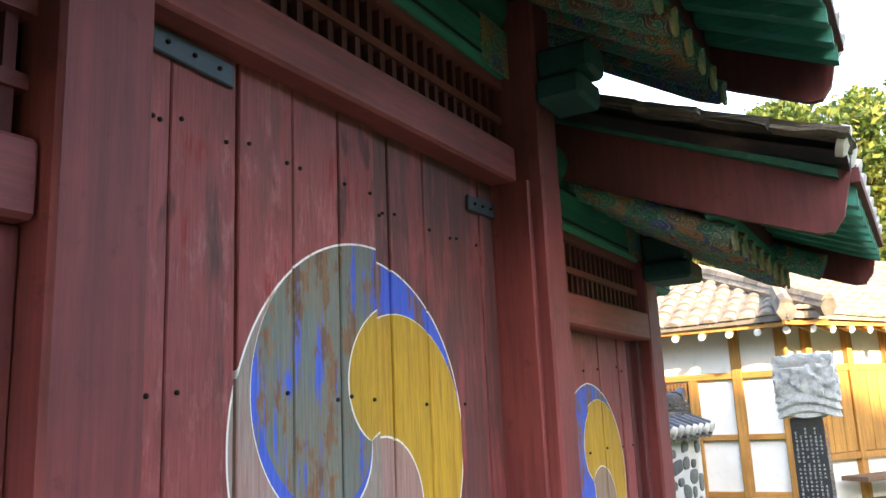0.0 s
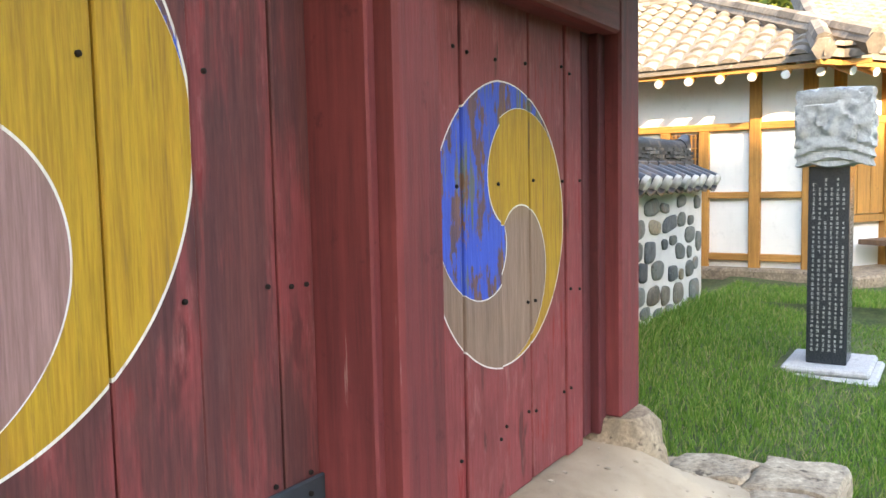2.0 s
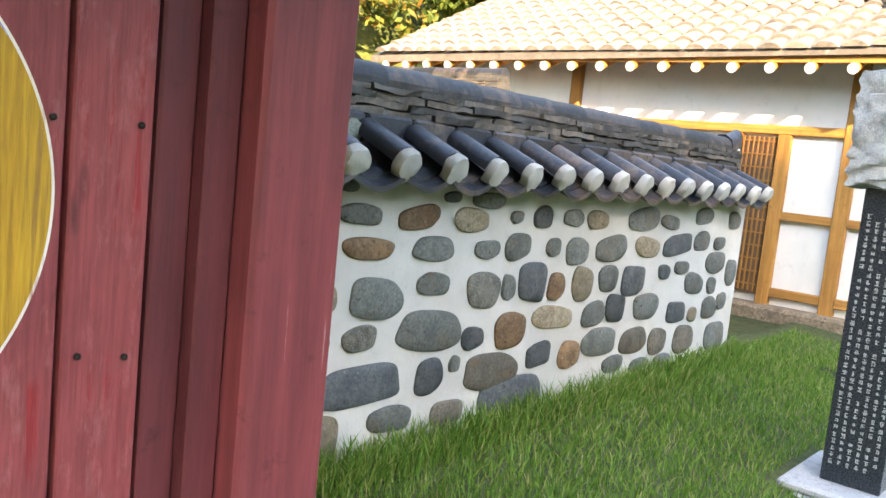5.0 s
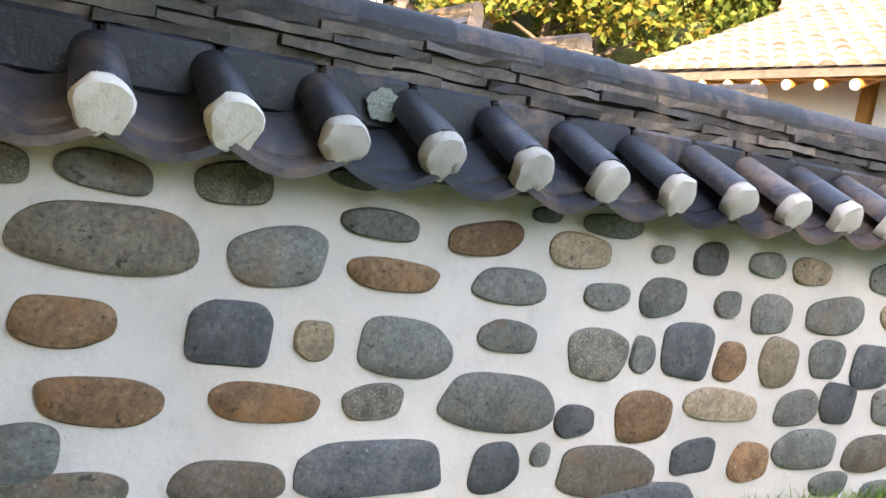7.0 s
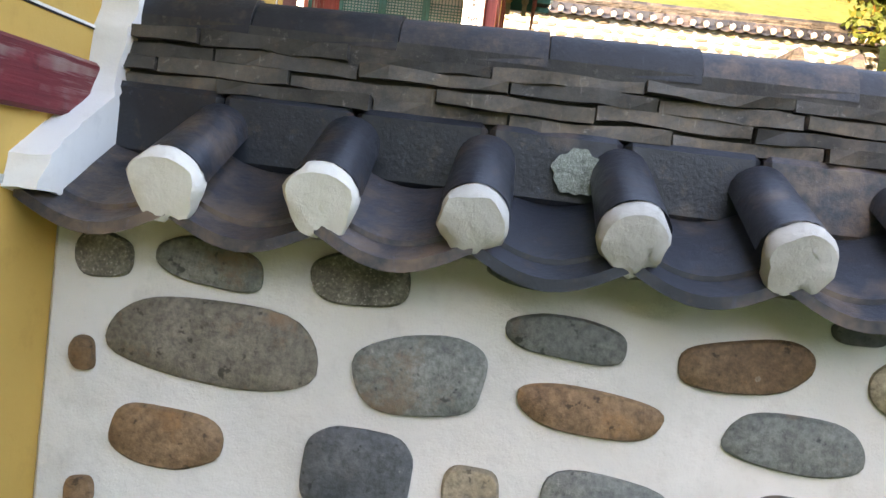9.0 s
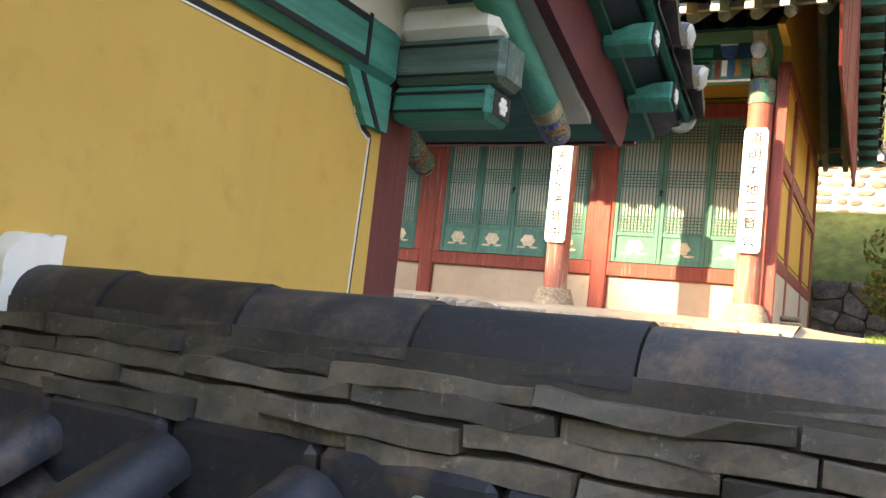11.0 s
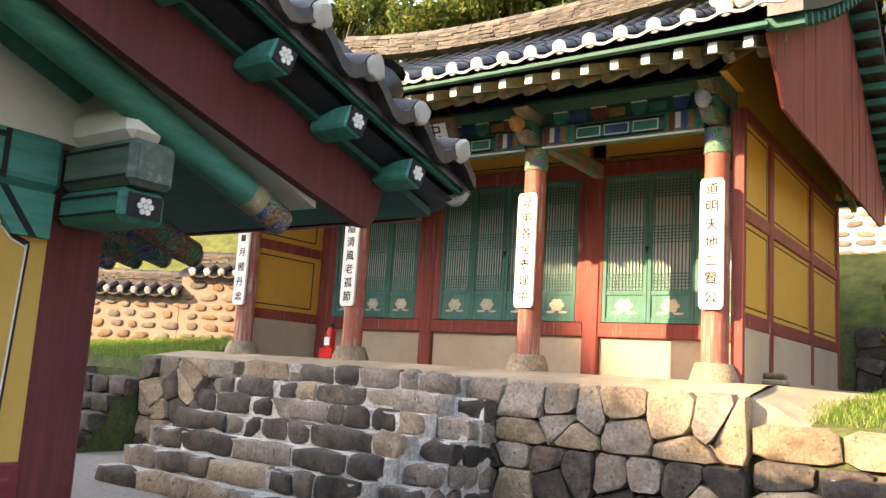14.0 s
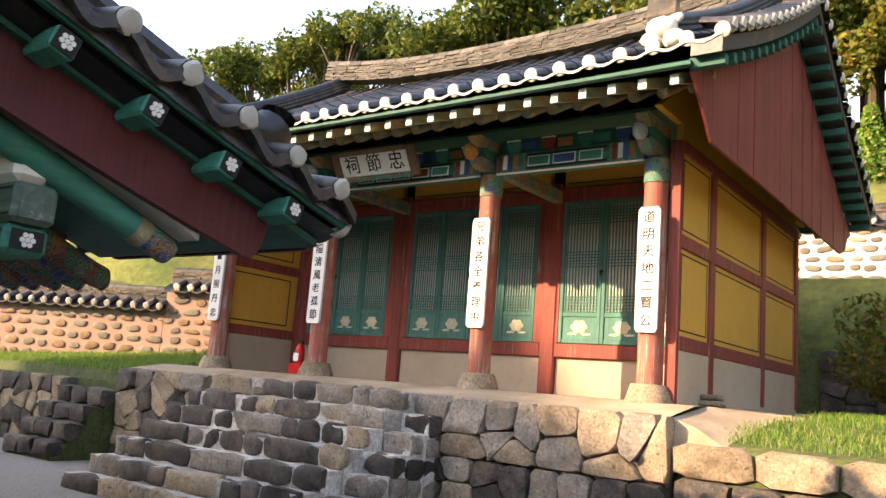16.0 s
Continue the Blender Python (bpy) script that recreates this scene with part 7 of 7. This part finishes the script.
for i in range(19):
    m = Matrix.Translation((EX + 0.02, 0.1 + i * 0.40, EZ - 0.12))
    placed("rafter", raf, house, m)
    placed("rafter_end", rend, house, m)
for i in range(20):
    m = SWING @ Matrix.Translation((EX + 0.55 + i * 0.42, EY + 0.04, EZ - 0.12)) @ Matrix.Rotation(math.pi / 2, 4, "Z")
    placed("rafter", raf, house, m)
    placed("rafter_end", rend, house, m)
part("eave_batten", box(EX + 0.05, EX + 0.11, EY, 7.6, EZ - 0.06, EZ + 0.0), M_PINEH, house)
wing("eave_batten", box(EX, 17.4, EY + 0.05, EY + 0.11, EZ - 0.06, EZ + 0.0), M_PINE)


# ---- plants ----
def leaf_mesh(name, n, seed, centres, size, mat, droop=0.3):
    """A crown of many small leaf cards gathered in uneven clumps."""
    r = np.random.default_rng(seed)
    c = np.array(centres)
    pick = r.integers(0, len(c), n)
    d = r.normal(size=(n, 3))
    d /= np.linalg.norm(d, axis=1)[:, None]
    rad = c[pick, 3] * r.uniform(0.45, 1.0, n) ** 0.5
    p = c[pick, :3] + d * rad[:, None] * np.array([1, 1, 0.75])
    u = r.normal(size=(n, 3))
    u /= np.linalg.norm(u, axis=1)[:, None]
    v = np.cross(u, r.normal(size=(n, 3)))
    v /= np.linalg.norm(v, axis=1)[:, None]
    s = size * r.uniform(0.5, 1.2, n)[:, None]
    q = np.stack([p - u * s, p - v * s * 0.5, p + u * s, p + v * s * 0.5], 1).reshape(-1, 3)
    me = bpy.data.meshes.new(name)
    me.from_pydata(q.tolist(), [], np.arange(4 * n).reshape(-1, 4).tolist())
    me.materials.append(mat)
    return me


def make_tree(seed, height, spread, mat, leaves, leaf, label):
    r = random.Random(seed)
    t = thing("tree", (0, 0, 0), label, "tree", "hillside trees")
    bm = bmesh.new()
    bm_tube(bm, [(0, 0, -0.6), (0.05, 0, height * 0.25), (0.15, 0.1, height * 0.55), (0.1, 0.1, height * 0.85)], [height * 0.028, height * 0.022, height * 0.014, height * 0.005], 8)
    cs = []
    for i in range(13):
        a = r.uniform(0, 6.28)
        z = height * r.uniform(0.38, 0.98)
        k2 = spread * (1.05 - abs(z / height - 0.55)) * r.uniform(0.35, 0.9)
        p = (math.cos(a) * k2, math.sin(a) * k2, z)
        bm_tube(bm, [(0.1, 0.05, z * 0.7), (p[0] * 0.6, p[1] * 0.6, z * 0.88), p], [height * 0.009, height * 0.006, height * 0.002], 5)
        for q in range(3):
            cs.append((p[0] + r.uniform(-0.6, 0.6), p[1] + r.uniform(-0.6, 0.6), p[2] + r.uniform(-0.5, 0.5), spread * r.uniform(0.18, 0.34)))
    part("trunk", bm, M_BARK, t, smooth=True)
    part("crown", leaf_mesh("crown", leaves, seed, cs, leaf, mat), mat, t)
    return t


rng = random.Random(3)
protos = [make_tree(1, 9.5, 2.9, M_LEAFG, 5200, 0.16, "tall green tree with loose uneven crown on the hill"),
          make_tree(2, 7.0, 2.8, M_LEAF, 5200, 0.16, "yellowing autumn tree on the hillside"),
          make_tree(4, 11.0, 3.2, M_LEAFG, 6000, 0.17, "dark green tree on the hill crest"),
          make_tree(7, 5.0, 2.6, M_LEAF, 4200, 0.15, "low autumn-coloured tree on the slope")]
SPOTS = []
for i in range(46):
    SPOTS.append((-36 + i * 1.05 + rng.uniform(-0.8, 0.8), rng.uniform(29, 37)))
for i in range(44):
    SPOTS.append((rng.uniform(19, 40), rng.uniform(-12, 30)))
for i in range(34):
    SPOTS.append((rng.uniform(9.0, 20), rng.uniform(12, 32)))
for i in range(26):
    SPOTS.append((-17 + i * 0.95 + rng.uniform(-0.5, 0.5), rng.uniform(26.5, 30)))
for i in range(16):
    SPOTS.append((1.0 + i * 0.7 + rng.uniform(-0.4, 0.4), rng.uniform(29, 33)))
for i, (x, y) in enumerate(SPOTS):
    src = protos[rng.choice((0, 1, 2, 2)) if y > 26 and x < 18 else rng.choice((1, 3, 1, 0))]
    s = rng.uniform(0.75, 1.2)
    m = Matrix.Translation((x, y, ground_z(x, y) - 0.1)) @ Matrix.Rotation(rng.uniform(0, 6.28), 4, "Z") @ Matrix.Diagonal((s, s, s, 1))
    if i < len(protos):
        protos[i].matrix_basis = m
    else:
        copy_thing(src, Matrix.Translation(m.translation) @ Matrix.Rotation(rng.uniform(0, 6.28), 4, "Z"))
# a clipped conifer and a yellow shrub behind the hall
CX, CYY = 0.7, 25.0
con = thing("conifer", (CX, CYY, ground_z(CX, CYY)), "small bright green conifer on the grassy hill", "shrub")
gz = ground_z(CX, CYY)
part("trunk", tube([(CX, CYY, gz - 0.3), (CX, CYY, gz + 1.2)], 0.05, 6), M_BARK, con)
part("foliage", leaf_mesh("foliage", 2600, 5, [(CX, CYY, gz + 0.25 + 0.14 * q, 0.62 - 0.035 * q) for q in range(14)], 0.09, M_GRASS), M_GRASS, con)
sh = thing("shrub", (2.7, 13.6, ground_z(2.7, 13.6)), "yellow-green leafy shrub on the bank beside the hall", "shrub")
gz = ground_z(2.7, 13.6)
part("stems", tube([(2.7, 13.6, gz - 0.1), (2.7, 13.6, gz + 0.8)], 0.04, 6), M_BARK, sh)
part("foliage", leaf_mesh("foliage", 3600, 6, [(2.7 + 0.4 * math.cos(q), 13.6 + 0.4 * math.sin(q), gz + 0.4 + 0.11 * q, 0.5) for q in range(10)], 0.06, M_LEAF), M_LEAF, sh)


def grass_field(name, x0, x1, y0, y1, n, h, seed, keep, label):
    r = np.random.default_rng(seed)
    xs, ys = r.uniform(x0, x1, n), r.uniform(y0, y1, n)
    ok = np.array([keep(a, b) for a, b in zip(xs, ys)])
    xs, ys = xs[ok], ys[ok]
    m = len(xs)
    zs = np.array([ground_z(a, b) for a, b in zip(xs, ys)])
    a = r.uniform(0, 6.28, m)
    hh = h * r.uniform(0.45, 1.25, m)
    lean = r.normal(0, 0.4, (m, 2)) * hh[:, None]
    w = r.uniform(0.0025, 0.005, m)
    base = np.stack([xs, ys, zs - 0.01], 1)
    side = np.stack([np.cos(a) * w, np.sin(a) * w, 0 * w], 1)
    mid = base + np.stack([lean[:, 0] * 0.35, lean[:, 1] * 0.35, hh * 0.6], 1)
    tip = base + np.stack([lean[:, 0], lean[:, 1], hh], 1)
    v = np.stack([base - side, base + side, mid + side * 0.8, mid - side * 0.8, tip], 1).reshape(-1, 3)
    i = np.arange(m) * 5
    me = bpy.data.meshes.new(name)
    me.from_pydata(v.tolist(), [], np.stack([i, i + 1, i + 2, i + 3], 1).tolist() + np.stack([i + 3, i + 2, i + 4], 1).tolist())
    me.materials.append(M_GRASS)
    return tagged(new(name, me), label, "grass", "", "stuff")


def on_lawn(x, y):
    if x < 0.98 and y < 0:
        return x > 0.97
    if y < 0.35 and x < 0.98 - max(0.0, (y + 0.9)) * 0.42:
        return False
    if y < 1.02 and x < 0.47:
        return False
    return not (3.6 < x < 4.48 and -0.9 < y < -0.12) and y < 1.03


grass_field("lawn", 0.4, 7.6, -2.6, 1.02, 70000, 0.075, 1, on_lawn, "short green lawn with straw-coloured blades")
grass_field("wall_foot_grass", 0.5, 6.0, 0.80, 1.02, 5000, 0.15, 2, on_lawn, "longer grass along the wall foot")
grass_field("bank_grass", 1.5, 6.0, 8.95, 16.5, 34000, 0.085, 3, lambda x, y: x > 2.15 + 0.2 * math.sin(y * 3) or (y < 9.9 and x > 1.65), "bright grass on the bank beside the hall")
grass_field("west_grass", -15.0, -7.6, 8.9, 12.0, 30000, 0.10, 4, lambda x, y: y < 8.85 + (x + 15.2) * 0.419 - 0.05, "grass on the terrace below the old wall")

# ---- unseen ridge added behind the walker, shaped to keep the low sun off the forecourt ----
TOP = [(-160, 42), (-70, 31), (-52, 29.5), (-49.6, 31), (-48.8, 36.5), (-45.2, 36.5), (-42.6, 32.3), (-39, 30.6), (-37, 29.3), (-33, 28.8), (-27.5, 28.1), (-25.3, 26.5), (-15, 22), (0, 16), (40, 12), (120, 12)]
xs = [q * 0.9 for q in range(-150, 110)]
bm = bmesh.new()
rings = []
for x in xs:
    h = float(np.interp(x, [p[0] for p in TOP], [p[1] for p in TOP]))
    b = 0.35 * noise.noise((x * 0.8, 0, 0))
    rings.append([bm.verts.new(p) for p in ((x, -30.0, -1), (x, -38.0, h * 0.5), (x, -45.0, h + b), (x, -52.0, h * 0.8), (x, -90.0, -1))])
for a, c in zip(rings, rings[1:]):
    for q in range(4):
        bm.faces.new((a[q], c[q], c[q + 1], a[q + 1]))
struct("hillside", bm, M_HILL, "unseen ridge added to shade the forecourt", "hill", True)
